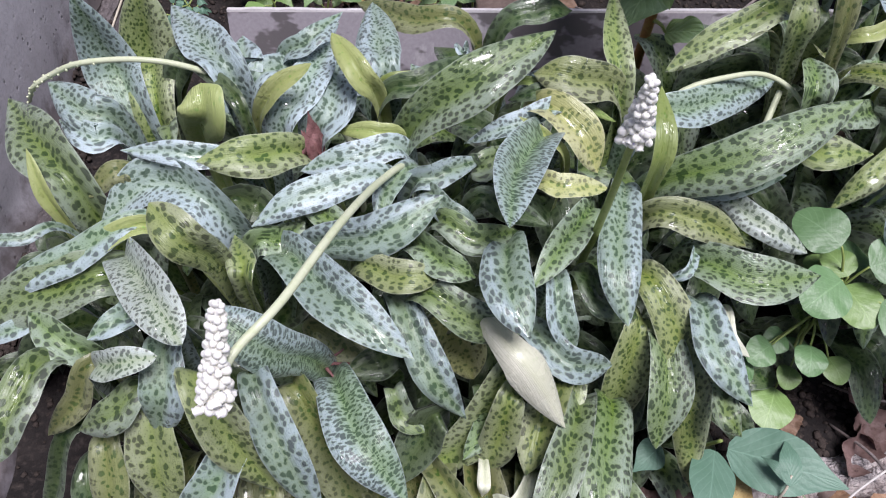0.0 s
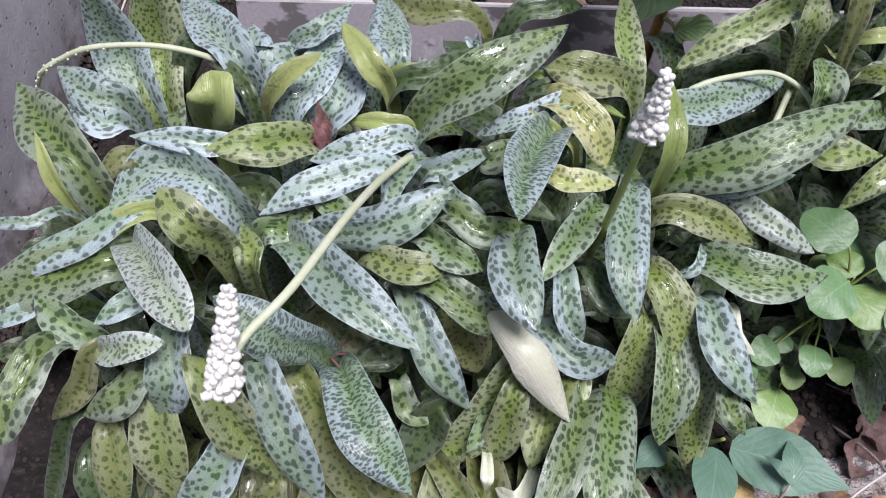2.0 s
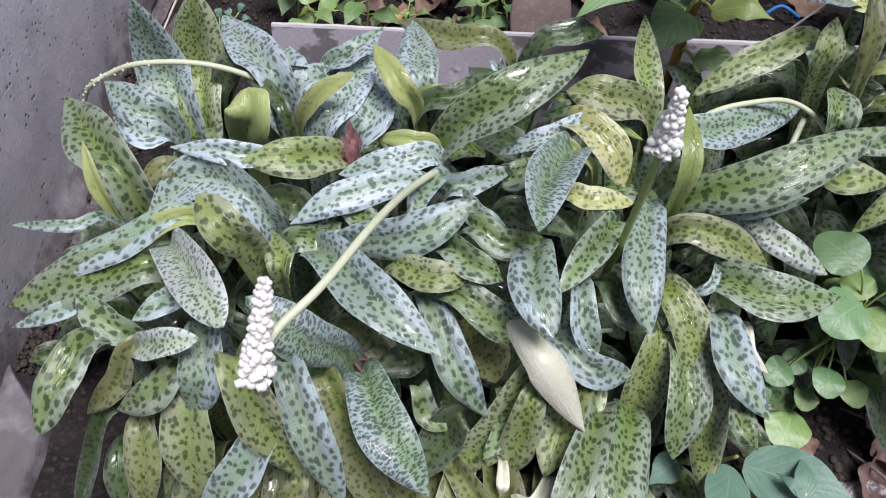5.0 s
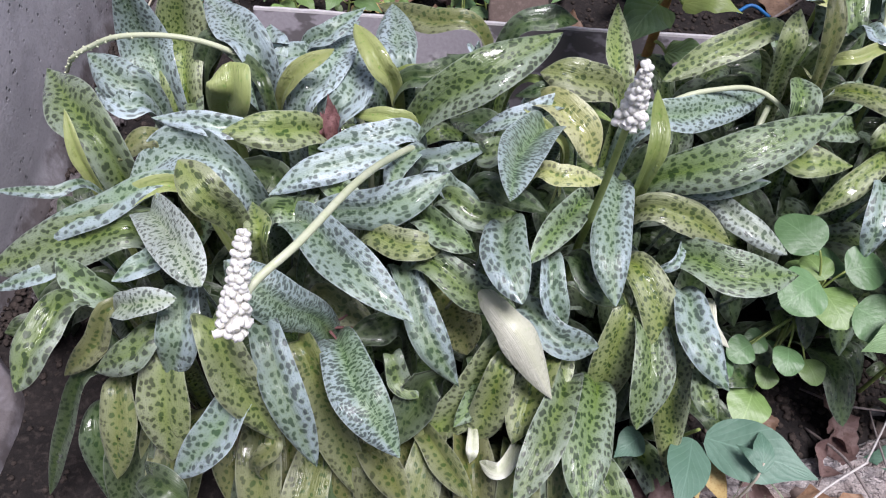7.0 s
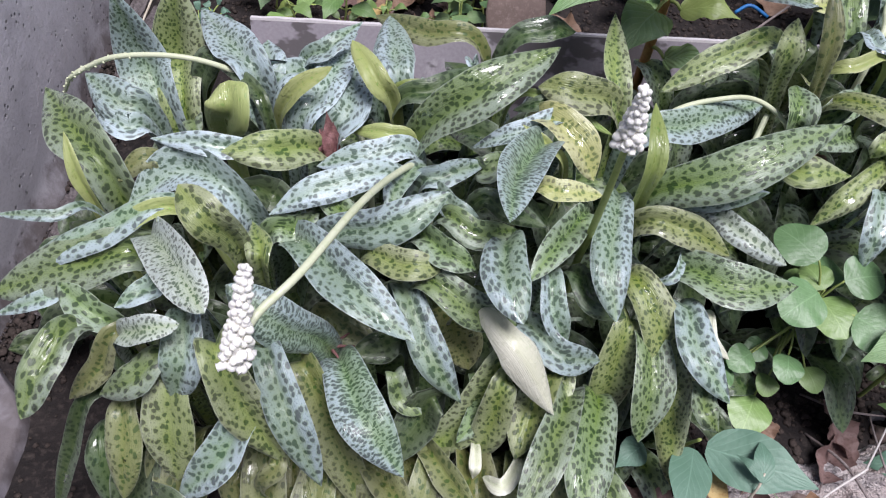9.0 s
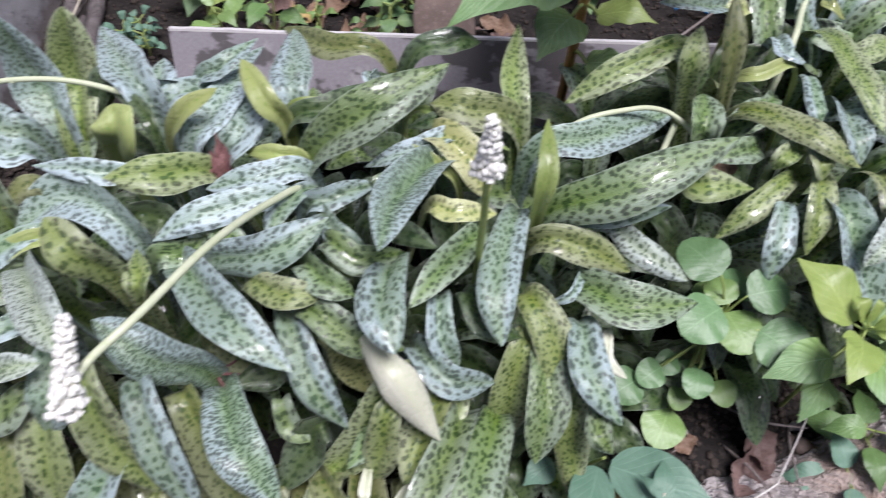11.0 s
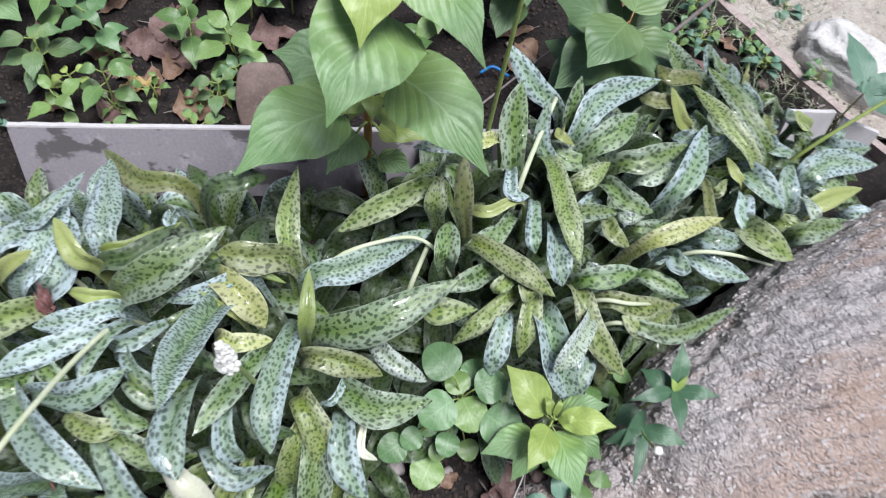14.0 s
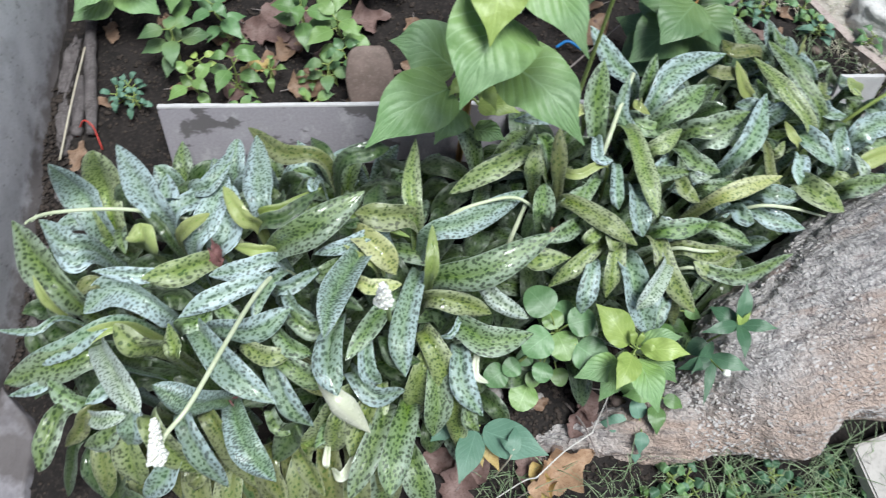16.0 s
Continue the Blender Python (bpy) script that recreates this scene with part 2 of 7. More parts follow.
DRY = plain("dry_leaf_brown", ((0.20, 0.125, 0.085), (0.31, 0.205, 0.14), (0.12, 0.07, 0.045)), 35.0, 0.6, 0.6, 0.003)
DRY_RED = plain("dry_leaf_reddish", ((0.15, 0.092, 0.082), (0.24, 0.16, 0.145), (0.09, 0.052, 0.045)), 35.0, 0.6, 0.6, 0.003)
DRY_YELLOW = plain("dry_leaf_yellow", ((0.46, 0.33, 0.12), (0.52, 0.42, 0.18), (0.30, 0.17, 0.06)), 45.0, 0.6, 0.5, 0.002)
WITHERED = plain("withered_flower", ((0.22, 0.10, 0.10), (0.32, 0.17, 0.165), (0.13, 0.06, 0.06)), 90.0, 0.7, 0.5, 0.002)
STALK = plain("flower_stalk", ((0.60, 0.65, 0.44), (0.67, 0.71, 0.52), (0.54, 0.61, 0.36)), 30.0, 0.4, 0.15, 0.0006)
STALK_GREEN = plain("green_stalk", ((0.28, 0.36, 0.10), (0.35, 0.42, 0.14), (0.22, 0.30, 0.07)), 30.0, 0.42, 0.15, 0.0006)
STALK_RED = plain("reddish_stalk", ((0.40, 0.21, 0.07), (0.46, 0.30, 0.10), (0.34, 0.13, 0.07)), 50.0, 0.5, 0.2, 0.0006)
FLOWER = plain("white_flower", ((0.94, 0.92, 0.83), (0.95, 0.94, 0.88), (0.90, 0.89, 0.76)), 90.0, 0.5, 0.2, 0.0006)
FLOWER.node_tree.nodes["Principled BSDF"].inputs["Subsurface Weight"].default_value = 0.4
FLOWER.node_tree.nodes["Principled BSDF"].inputs["Subsurface Radius"].default_value = (1.0, 0.95, 0.8)
FLOWER.node_tree.nodes["Principled BSDF"].inputs["Subsurface Scale"].default_value = 0.003
TWIG = plain("grey_twig", ((0.20, 0.165, 0.155), (0.30, 0.26, 0.25), (0.13, 0.10, 0.095)), 40.0, 0.75, 0.5, 0.002)
ROTTEN = plain("rotten_wood", ((0.085, 0.072, 0.072), (0.16, 0.14, 0.142), (0.26, 0.235, 0.235)), 45.0, 0.85, 0.9, 0.005, 0.25)
STRAW = plain("dry_straw", ((0.55, 0.49, 0.38), (0.66, 0.61, 0.50), (0.43, 0.36, 0.27)), 40.0, 0.65, 0.3, 0.001)
WIRE = plain("red_wire", ((0.55, 0.05, 0.04), (0.62, 0.07, 0.05), (0.45, 0.04, 0.03)), 40.0, 0.4, 0.1, 0.0005)
BLUE = plain("blue_plastic", ((0.03, 0.16, 0.45), (0.04, 0.22, 0.55), (0.02, 0.11, 0.35)), 40.0, 0.4, 0.1, 0.0005)
WEED = veined("weed_leaf_green", (0.17, 0.28, 0.10), (0.085, 0.17, 0.045))
WEED_BIG = veined("big_weed_leaf", (0.29, 0.42, 0.225), (0.145, 0.27, 0.09), 0.48, 0.14, 0.30, (0.30, 0.43, 0.085))
WEED_MID = veined("mid_green_weed_leaf", (0.16, 0.255, 0.12), (0.095, 0.175, 0.07), 0.46, 0.2, 0.12, (0.20, 0.28, 0.09))
WEED_DARK = veined("dark_weed_leaf", (0.10, 0.20, 0.11), (0.06, 0.13, 0.07))
BLEACHED = plain("bleached_twig", ((0.66, 0.62, 0.58), (0.76, 0.73, 0.70), (0.52, 0.47, 0.43)), 60.0, 0.7, 0.3, 0.001)
WEED_ROUND = veined("round_weed_leaf", (0.15, 0.265, 0.12), (0.10, 0.20, 0.075), 0.42, 0.15, 0.012)
WEED_SOFT = veined("soft_weed_leaf", (0.21, 0.32, 0.11), (0.15, 0.25, 0.07), 0.42, 0.2, 0.012)
WEED_LIME = veined("lime_weed_leaf", (0.36, 0.45, 0.13), (0.27, 0.37, 0.09), 0.42, 0.2)
WEED_GREY = veined("grey_green_leaf", (0.15, 0.265, 0.195), (0.115, 0.22, 0.15), 0.5, 0.08)
DRY_ORANGE = plain("dry_leaf_orange", ((0.33, 0.20, 0.12), (0.47, 0.32, 0.21), (0.22, 0.11, 0.06)), 35.0, 0.6, 0.6, 0.003)
GRASS = plain("grass_blade", ((0.15, 0.23, 0.11), (0.26, 0.33, 0.19), (0.42, 0.42, 0.31)), 14.0, 0.55, 0.1, 0.0005)


def wall_material():
    m, nt, bsdf = material("grey_render")
    co = nt.nodes.new("ShaderNodeTexCoord")
    p = co.outputs["Object"]
    big = noise_of(nt, p, 4.0, 4.0)
    mid = noise_of(nt, p, 26.0, 5.0, 0.65)
    fine = noise_of(nt, p, 260.0, 3.0)
    c = mixed(nt, ramp(nt, big, 0.35, 0.7), (0.66, 0.635, 0.69), (0.78, 0.755, 0.81))
    c = mixed(nt, ramp(nt, mid, 0.45, 0.7, 0.0, 0.6), c, (0.44, 0.425, 0.45))
    c = mixed(nt, ramp(nt, fine, 0.5, 0.7, 0.0, 0.4), c, (0.40, 0.385, 0.41))
    pits = node(nt, "ShaderNodeTexVoronoi", Scale=95.0)
    nt.links.new(p, pits.inputs["Vector"])
    pit = maths(nt, "MULTIPLY", ramp(nt, pits.outputs["Distance"], 0.10, 0.24, 1.0, 0.0), ramp(nt, mid, 0.40, 0.56))
    c = mixed(nt, maths(nt, "MULTIPLY", pit, 0.7), c, (0.07, 0.065, 0.065))
    xyz = nt.nodes.new("ShaderNodeSeparateXYZ")
    nt.links.new(p, xyz.inputs[0])
    splash = ramp(nt, maths(nt, "ADD", xyz.outputs[2], maths(nt, "MULTIPLY", mid, -0.16)), -0.150, -0.105, 0.8, 0.0)
    # soft darkening towards the ground: shade from the plants, painted into the colour
    foot_shade = ramp(nt, maths(nt, "ADD", xyz.outputs[2], maths(nt, "MULTIPLY", big, -0.22)), -0.20, 0.03, 0.75, 0.0)
    c = mixed(nt, foot_shade, c, (0.22, 0.21, 0.225))
    c = mixed(nt, splash, c, (0.115, 0.095, 0.09))
    nt.links.new(c, bsdf.inputs["Base Color"])
    bsdf.inputs["Roughness"].default_value = 0.75
    bsdf.inputs["Specular IOR Level"].default_value = 0.3
    bumped(nt, bsdf, maths(nt, "SUBTRACT", maths(nt, "ADD", mid, maths(nt, "MULTIPLY", fine, 0.4)), pit), 0.5, 0.002)
    return m


def footing_material():
    """Cement stained by wet earth in broad patches."""
    m, nt, bsdf = material("stained_cement")
    co = nt.nodes.new("ShaderNodeTexCoord")
    p = co.outputs["Object"]
    big, mid, fine = noise_of(nt, p, 11.0, 4.0, 0.6), noise_of(nt, p, 45.0, 5.0, 0.65), noise_of(nt, p, 260.0, 3.0)
    c = mixed(nt, ramp(nt, mid, 0.35, 0.7), (0.20, 0.185, 0.205), (0.31, 0.29, 0.315))
    c = mixed(nt, ramp(nt, big, 0.46, 0.58, 0.0, 0.85), c, (0.10, 0.085, 0.085))
    c = mixed(nt, ramp(nt, fine, 0.6, 0.75, 0.0, 0.5), c, (0.12, 0.10, 0.10))
    nt.links.new(c, bsdf.inputs["Base Color"])
    bsdf.inputs["Roughness"].default_value = 0.7
    bumped(nt, bsdf, maths(nt, "ADD", mid, maths(nt, "MULTIPLY", fine, 0.4)), 0.6, 0.003)
    return m


def slab_material():
    """Smooth cement board with dark damp blotches and rubbed pale scars."""
    m, nt, bsdf = material("cement_board")
    co = nt.nodes.new("ShaderNodeTexCoord")
    p = co.outputs["Object"]
    xyz = nt.nodes.new("ShaderNodeSeparateXYZ")
    nt.links.new(p, xyz.inputs[0])
    wet = noise_of(nt, scaled(nt, p, (1.0, 1.0, 1.6)), 9.0, 4.0, 0.6)
    wet = maths(nt, "SUBTRACT", wet, ramp(nt, xyz.outputs[2], 0.055, 0.10, 0.10, 0.0))
    scar = noise_of(nt, scaled(nt, p, (1.6, 1.0, 1.0)), 17.0, 5.0, 0.7)
    fine = noise_of(nt, p, 220.0, 3.0)
    c = mixed(nt, ramp(nt, fine, 0.3, 0.7), (0.345, 0.315, 0.35), (0.415, 0.385, 0.425))
    c = mixed(nt, ramp(nt, scar, 0.56, 0.64, 0.0, 0.6), c, (0.55, 0.53, 0.55))
    damp = ramp(nt, wet, 0.47, 0.50)
    c = mixed(nt, maths(nt, "MULTIPLY", damp, 0.8), c, (0.11, 0.10, 0.10))
    nt.links.new(c, bsdf.inputs["Base Color"])
    nt.links.new(ramp(nt, damp, 0.0, 1.0, 0.55, 0.38), bsdf.inputs["Roughness"])
    bumped(nt, bsdf, maths(nt, "ADD", fine, scar), 0.15, 0.001)
    return m


def log_material():
    m, nt, bsdf = material("weathered_bark")
    uv = nt.nodes.new("ShaderNodeUVMap")
    uv.uv_map = "metres"
    co = nt.nodes.new("ShaderNodeTexCoord")
    p = co.outputs["Object"]
    flake = noise_of(nt, p, 62.0, 6.0, 0.72)
    streak = noise_of(nt, scaled(nt, uv.outputs[0], (5.0, 34.0, 0.0)), 1.0, 4.0, 0.6)
    grain = noise_of(nt, p, 240.0, 3.0)
    broad = noise_of(nt, p, 7.0, 3.0)
    xyz = nt.nodes.new("ShaderNodeSeparateXYZ")
    nt.links.new(p, xyz.inputs[0])
    chip = node(nt, "ShaderNodeTexVoronoi", Scale=1.0)
    nt.links.new(scaled(nt, added(nt, p, scaled(nt, noise_colour(nt, p, 90.0), (0.02, 0.02, 0.02))), (150.0, 150.0, 210.0)), chip.inputs["Vector"])
    crack = noise_of(nt, scaled(nt, uv.outputs[0], (9.0, 75.0, 0.0)), 1.0, 5.0, 0.7)
    c = mixed(nt, ramp(nt, flake, 0.36, 0.62), (0.33, 0.295, 0.295), (0.66, 0.605, 0.60))
    c = mixed(nt, ramp(nt, chip.outputs["Color"], 0.35, 0.8, 0.0, 0.65), c, (0.82, 0.77, 0.76))
    face = maths(nt, "SUBTRACT", maths(nt, "MULTIPLY", xyz.outputs[0], 0.41), maths(nt, "MULTIPLY", xyz.outputs[1], 0.91))
    worn = ramp(nt, maths(nt, "ADD", face, maths(nt, "MULTIPLY", broad, 0.22)), 0.13, 0.22, 0.0, 0.85)
    plate = noise_of(nt, scaled(nt, added(nt, uv.outputs[0], scaled(nt, noise_colour(nt, p, 30.0), (0.02, 0.02, 0.0))), (24.0, 95.0, 0.0)), 1.0, 5.0, 0.68)
    c = mixed(nt, maths(nt, "MULTIPLY", ramp(nt, plate, 0.38, 0.50, 0.9, 0.0), ramp(nt, broad, 0.35, 0.6, 0.5, 1.0)), c, (0.17, 0.165, 0.185))
    c = mixed(nt, maths(nt, "MULTIPLY", worn, ramp(nt, plate, 0.3, 0.5, 0.3, 1.0)), c, (0.66, 0.50, 0.42))
    c = mixed(nt, ramp(nt, maths(nt, "ADD", streak, maths(nt, "MULTIPLY", broad, 0.6)), 0.80, 0.95, 0.0, 0.65), c, (0.52, 0.37, 0.30))
    c = mixed(nt, ramp(nt, grain, 0.55, 0.8, 0.0, 0.45), c, (0.68, 0.63, 0.59))
    c = mixed(nt, ramp(nt, crack, 0.30, 0.42, 0.75, 0.0), c, (0.13, 0.115, 0.115))
    flake = maths(nt, "ADD", maths(nt, "ADD", flake, maths(nt, "MULTIPLY", plate, 0.9)), maths(nt, "ADD", maths(nt, "MULTIPLY", crack, 0.6), maths(nt, "MULTIPLY", chip.outputs["Distance"], -0.35)))
    nt.links.new(c, bsdf.inputs["Base Color"])
    bsdf.inputs["Roughness"].default_value = 0.85
    bsdf.inputs["Specular IOR Level"].default_value = 0.25
    bumped(nt, bsdf, maths(nt, "ADD", flake, maths(nt, "MULTIPLY", grain, 0.35)), 1.0, 0.011)
    return m


fl = FLOWER.node_tree.nodes["Principled BSDF"]
fl.inputs["Subsurface Weight"].default_value = 0.5
fl.inputs["Subsurface Radius"].default_value = (1.0, 1.0, 0.9)
fl.inputs["Subsurface Scale"].default_value = 0.003
FOOTING = footing_material()
WALL, SLAB, BARK = wall_material(), slab_material(), log_material()
SLAB_EDGE = plain("cement_board_edge", ((0.66, 0.63, 0.64), (0.76, 0.73, 0.74), (0.54, 0.51, 0.52)), 60.0, 0.6, 0.3, 0.0008)
PALE_BOARD = plain("pale_cement", ((0.62, 0.60, 0.61), (0.70, 0.68, 0.69), (0.54, 0.51, 0.52)), 30.0, 0.6, 0.3, 0.001)
WORN_SLAB = plain("worn_slab", ((0.44, 0.41, 0.39), (0.52, 0.485, 0.46), (0.34, 0.31, 0.29)), 22.0, 0.7, 0.4, 0.001)
PLANK = plain("pinkish_plank", ((0.42, 0.34, 0.32), (0.55, 0.47, 0.44), (0.28, 0.20, 0.18)), 30.0, 0.8, 0.8, 0.005, 0.25)
PATH_GROUND = plain("dry_path", ((0.34, 0.29, 0.25), (0.50, 0.46, 0.41), (0.64, 0.61, 0.57)), 30.0, 0.85, 0.8, 0.005, 0.25)

# ---- builders ----
def part(name, bm, mat, parent=None, label="", smooth=True):
    """One bmesh as one mesh object under a thing or a part."""
    me = bpy.data.meshes.new(name)
    bm.to_mesh(me)
    bm.free()
    return linked(name, me, mat, parent, label, smooth)


def linked(name, me, mat, parent=None, label="", smooth=True):
    if mat is not None and not me.materials:
        me.materials.append(mat)
    if smooth and len(me.polygons):
        me.polygons.foreach_set("use_smooth", [True] * len(me.polygons))
    ob = new(name, me)
    if parent is not None:
        ob.parent = parent
        ob.matrix_parent_inverse = parent.matrix_basis.inverted()
    return tagged(ob, label)


def empty(name, at):
    ob = new(name)
    ob.empty_display_size = 0.02
    ob.matrix_basis = Matrix.Translation(at)
    return ob


def curve_through(points, counts):
    """Points along a smooth line through the given ones."""
    pts = [Vector(p) for p in points]
    pts = [2 * pts[0] - pts[1]] + pts + [2 * pts[-1] - pts[-2]]
    out = []
    for k, n in enumerate(counts):
        a, b, c, d = pts[k : k + 4]
        for i in range(n):
            s = i / n
            out.append(0.5 * (2 * b + (c - a) * s + (2 * a - 5 * b + 4 * c - d) * s**2 + (3 * b - a - 3 * c + d) * s**3))
    out.append(pts[-2])
    return out


def sheet(line, widths, facing, cup, wave, thick, across=8, rng=None, twist=0.0, hole=None, rolled=0.0):
    """A thin closed blade along a line: widths at its stations, cupped and waved, with two UV maps."""
    rows = len(line)
    rng = rng or random.Random(1)
    ph, ph2 = rng.uniform(0, 6.28), rng.uniform(0, 6.28)
    verts, uvs, shapes = [], [], []
    dist, total = [0.0], 0.0
    for a, b in zip(line, line[1:]):
        total += (b - a).length
        dist.append(total)
    f = Vector(facing).normalized()
    tangents = [(line[min(i + 1, rows - 1)] - line[max(i - 1, 0)]).normalized() for i in range(rows)]
    pivot = rows * 3 // 5
    chord = (line[-1] - line[rows // 4]).normalized()
    n = f - chord * f.dot(chord)
    if n.length < 0.2:
        n = Vector((0.05, -0.5, 0.85))
    normals = [None] * rows
    m = n
    for i in range(pivot, rows):
        m = (m - tangents[i] * m.dot(tangents[i])).normalized()
        normals[i] = m
    m = normals[pivot]
    for i in range(pivot - 1, -1, -1):
        m = (m - tangents[i] * m.dot(tangents[i])).normalized()
        normals[i] = m
    tops, lows = [], []
    for i, p in enumerate(line):
        t, u = tangents[i], dist[i] / total
        n = Matrix.Rotation(radians(twist) * (u - 0.3), 3, t) @ normals[i]
        s = t.cross(n)
        top, low = [], []
        for j in range(across + 1):
            v = 2 * j / across - 1
            w = 0.5 * widths[i]
            lift = cup[i] * w * (abs(v) ** 1.15) + wave * w * math.sin(11 * u + ph + (1.4 if v > 0 else 0.0)) * v * v
            lift -= rolled * w * smooth_step(u / 0.35) * abs(v) ** 3.2
            lift += 0.35 * wave * w * math.sin(23 * u + ph2) * v
            core = p + s * (v * w) + n * lift
            h = thick * (1 - v * v) * min(1.0, widths[i] / (6 * thick))
            for side, store in ((1, top), (-1, low)):
                store.append(len(verts))
                verts.append(core + n * (h * side * 0.5))
                uvs.append((dist[i], v * w))
                shapes.append((u, v))
        tops.append(top)
        lows.append(low)
    faces = []
    for i in range(rows - 1):
        for j in range(across):
            if hole == (i, j):
                continue
            faces.append((tops[i][j], tops[i][j + 1], tops[i + 1][j + 1], tops[i + 1][j]))
            faces.append((lows[i][j], lows[i + 1][j], lows[i + 1][j + 1], lows[i][j + 1]))
    me = bpy.data.meshes.new("blade")
    me.from_pydata([tuple(v) for v in verts], [], faces)
    for label, data in (("metres", uvs), ("shape", shapes)):
        layer = me.uv_layers.new(name=label)
        idx = np.empty(len(me.loops), dtype=np.int32)
        me.loops.foreach_get("vertex_index", idx)
        layer.data.foreach_set("uv", np.array(data, dtype=np.float32)[idx].ravel())
    return me


def smooth_step(x):
    x = max(0.0, min(1.0, x))
    return x * x * (3 - 2 * x)


GROUND = -0.078
NEAR_FACE = (0.02, -0.42, 0.92)
COUNT = [0]


def leaf(plant, style, base, mid, tip, width, twist=0.0, cup=None, blunt=None, hole=None, name="leaf", belly=0.42, wavy=1.0, foot=0.68):
    """A spotted strap leaf: a stalk from the crown to base, then the blade over mid to its tip."""
    COUNT[0] += 1
    rng = random.Random(COUNT[0])
    cup = rng.uniform(0.38, 0.78) if cup is None else cup
    blunt = rng.uniform(-0.05, 0.5) if blunt is None else blunt
    b, m, t = Vector(base), Vector(mid), Vector(tip)
    flat = Vector((t.x - b.x, t.y - b.y, 0))
    flat = flat.normalized() * min(0.035, 0.3 * flat.length) if flat.length > 1e-4 else Vector()
    crown = Vector((b.x - flat.x, b.y - flat.y, GROUND - 0.01))
    heart = plant.matrix_basis.translation
    crown = crown.lerp(Vector((heart.x, heart.y, crown.z)), 0.3)
    line = curve_through((crown, b, m, t), (5, 9, 13))
    widths, cups = [], []
    for i in range(len(line)):
        if i < 5:
            k = foot * (0.53 + 0.47 * (i / 5))
            c = 0.9 - 0.5 * i / 5
        else:
            s = (i - 5) / 22
            rise = foot + (1 - foot) * smooth_step(s / belly)
            q = max(0.0, (s - 0.8 * belly) / (1 - 0.8 * belly))
            fall = max(0.0, 1 - q ** (1.85 + 2 * blunt)) ** (0.94 - 0.38 * blunt)
            k = rise * fall
            c = cup * (1.7 - 1.3 * s) + 0.03
        widths.append(max(0.0006, k * width))
        cups.append(c)
    me = sheet(line, widths, NEAR_FACE, cups, 0.09 * wavy * rng.uniform(0.4, 1.5), 0.0022, 10, rng, twist + wavy * rng.uniform(-14, 14), hole, rng.uniform(0.15, 0.6))
    return linked(name, me, LEAF[style], plant)


def broad(plant, mat, base, tip, width, facing=(0.0, -0.3, 1.0), heart=0.5, droop=0.012, point=1.0, name="leaf", cup=0.14, wave=0.10, label="", drip=0.38):
    """A broad ovate leaf with a drawn-out tip; heart: how wide it already is at its foot."""
    COUNT[0] += 1
    rng = random.Random(COUNT[0] * 7)
    b, t = Vector(base), Vector(tip)
    mid = b.lerp(t, 0.5) + Vector((0, 0, droop))
    line = curve_through((b, mid, t), (9, 9))
    widths, cups = [], []
    for i in range(19):
        s = i / 18
        if point > 0.5:
            k = math.sin(math.pi * min(1.0, 0.012 + 0.985 * s) ** (0.86 - 0.36 * heart)) ** (0.95 - 0.25 * heart)
            k *= 1 - drip * smooth_step((s - 0.55) / 0.4)
        else:
            k = math.sqrt(max(0.0, 1 - (2 * s - 1) ** 2)) * (1.16 - 0.34 * s)
        widths.append(max(0.0008, k * width))
        cups.append(cup * (1 - 0.8 * s))
    me = sheet(line, widths, facing, cups, wave, 0.0008, 8, rng, rng.uniform(-12, 12))
    return linked(name, me, mat, plant, label)


def tube(name, mat, points, radii, parent=None, label="", sides=8, knots=0.0, steps=6):
    """A round stalk, twig or wire along a smooth line."""
    line = curve_through(points, [steps] * (len(points) - 1))
    n = len(line)
    verts, faces = [], []
    rng = random.Random(len(points) * 31 + int(1000 * abs(points[0][0])))
    up = Vector((0.3, 0.2, 1)).normalized()
    for i, p in enumerate(line):
        t = (line[min(i + 1, n - 1)] - line[max(i - 1, 0)]).normalized()
        s = t.cross(up)
        s = s.normalized() if s.length > 0.05 else t.cross(Vector((1, 0, 0))).normalized()
        q = t.cross(s)
        f = i / (n - 1) * (len(radii) - 1)
        k = min(int(f), len(radii) - 2)
        r = radii[k] + (radii[k + 1] - radii[k]) * (f - k)
        r *= 1 + knots * rng.uniform(-1, 1)
        for j in range(sides):
            a = 2 * math.pi * j / sides
            verts.append(p + s * (r * math.cos(a)) + q * (r * math.sin(a)))
    for i in range(n - 1):
        for j in range(sides):
            k = (j + 1) % sides
            faces.append((i * sides + j, i * sides + k, (i + 1) * sides + k, (i + 1) * sides + j))
    faces.append(tuple(range(sides))[::-1])
    faces.append(tuple((n - 1) * sides + j for j in range(sides)))
    me = bpy.data.meshes.new(name)
    me.from_pydata([tuple(v) for v in verts], [], faces)
    return linked(name, me, mat, parent, label)


def lump(name, mat, at, size, seed, rough=0.18, parent=None, label="", detail=2, turn=(0, 0, 0), freq=2.2):
    """An uneven stone or clod."""
    bm = bmesh.new()
    bmesh.ops.create_icosphere(bm, subdivisions=detail, radius=1.0)
    off = Vector((seed * 3.1, seed * 1.7, seed * 0.9))
    rot = Euler([radians(a) for a in turn]).to_matrix()
    for v in bm.verts:
        k = 1 + rough * noise.noise(v.co * freq + off) + 0.4 * rough * noise.noise(v.co * freq * 2.7 + off)
        c = v.co.normalized()
        flat = Vector([math.copysign(abs(a) ** 0.75, a) for a in c])
        v.co = Vector(at) + rot @ Vector((flat.x * size[0] * k, flat.y * size[1] * k, flat.z * size[2] * k))
    return part(name, bm, mat, parent, label)


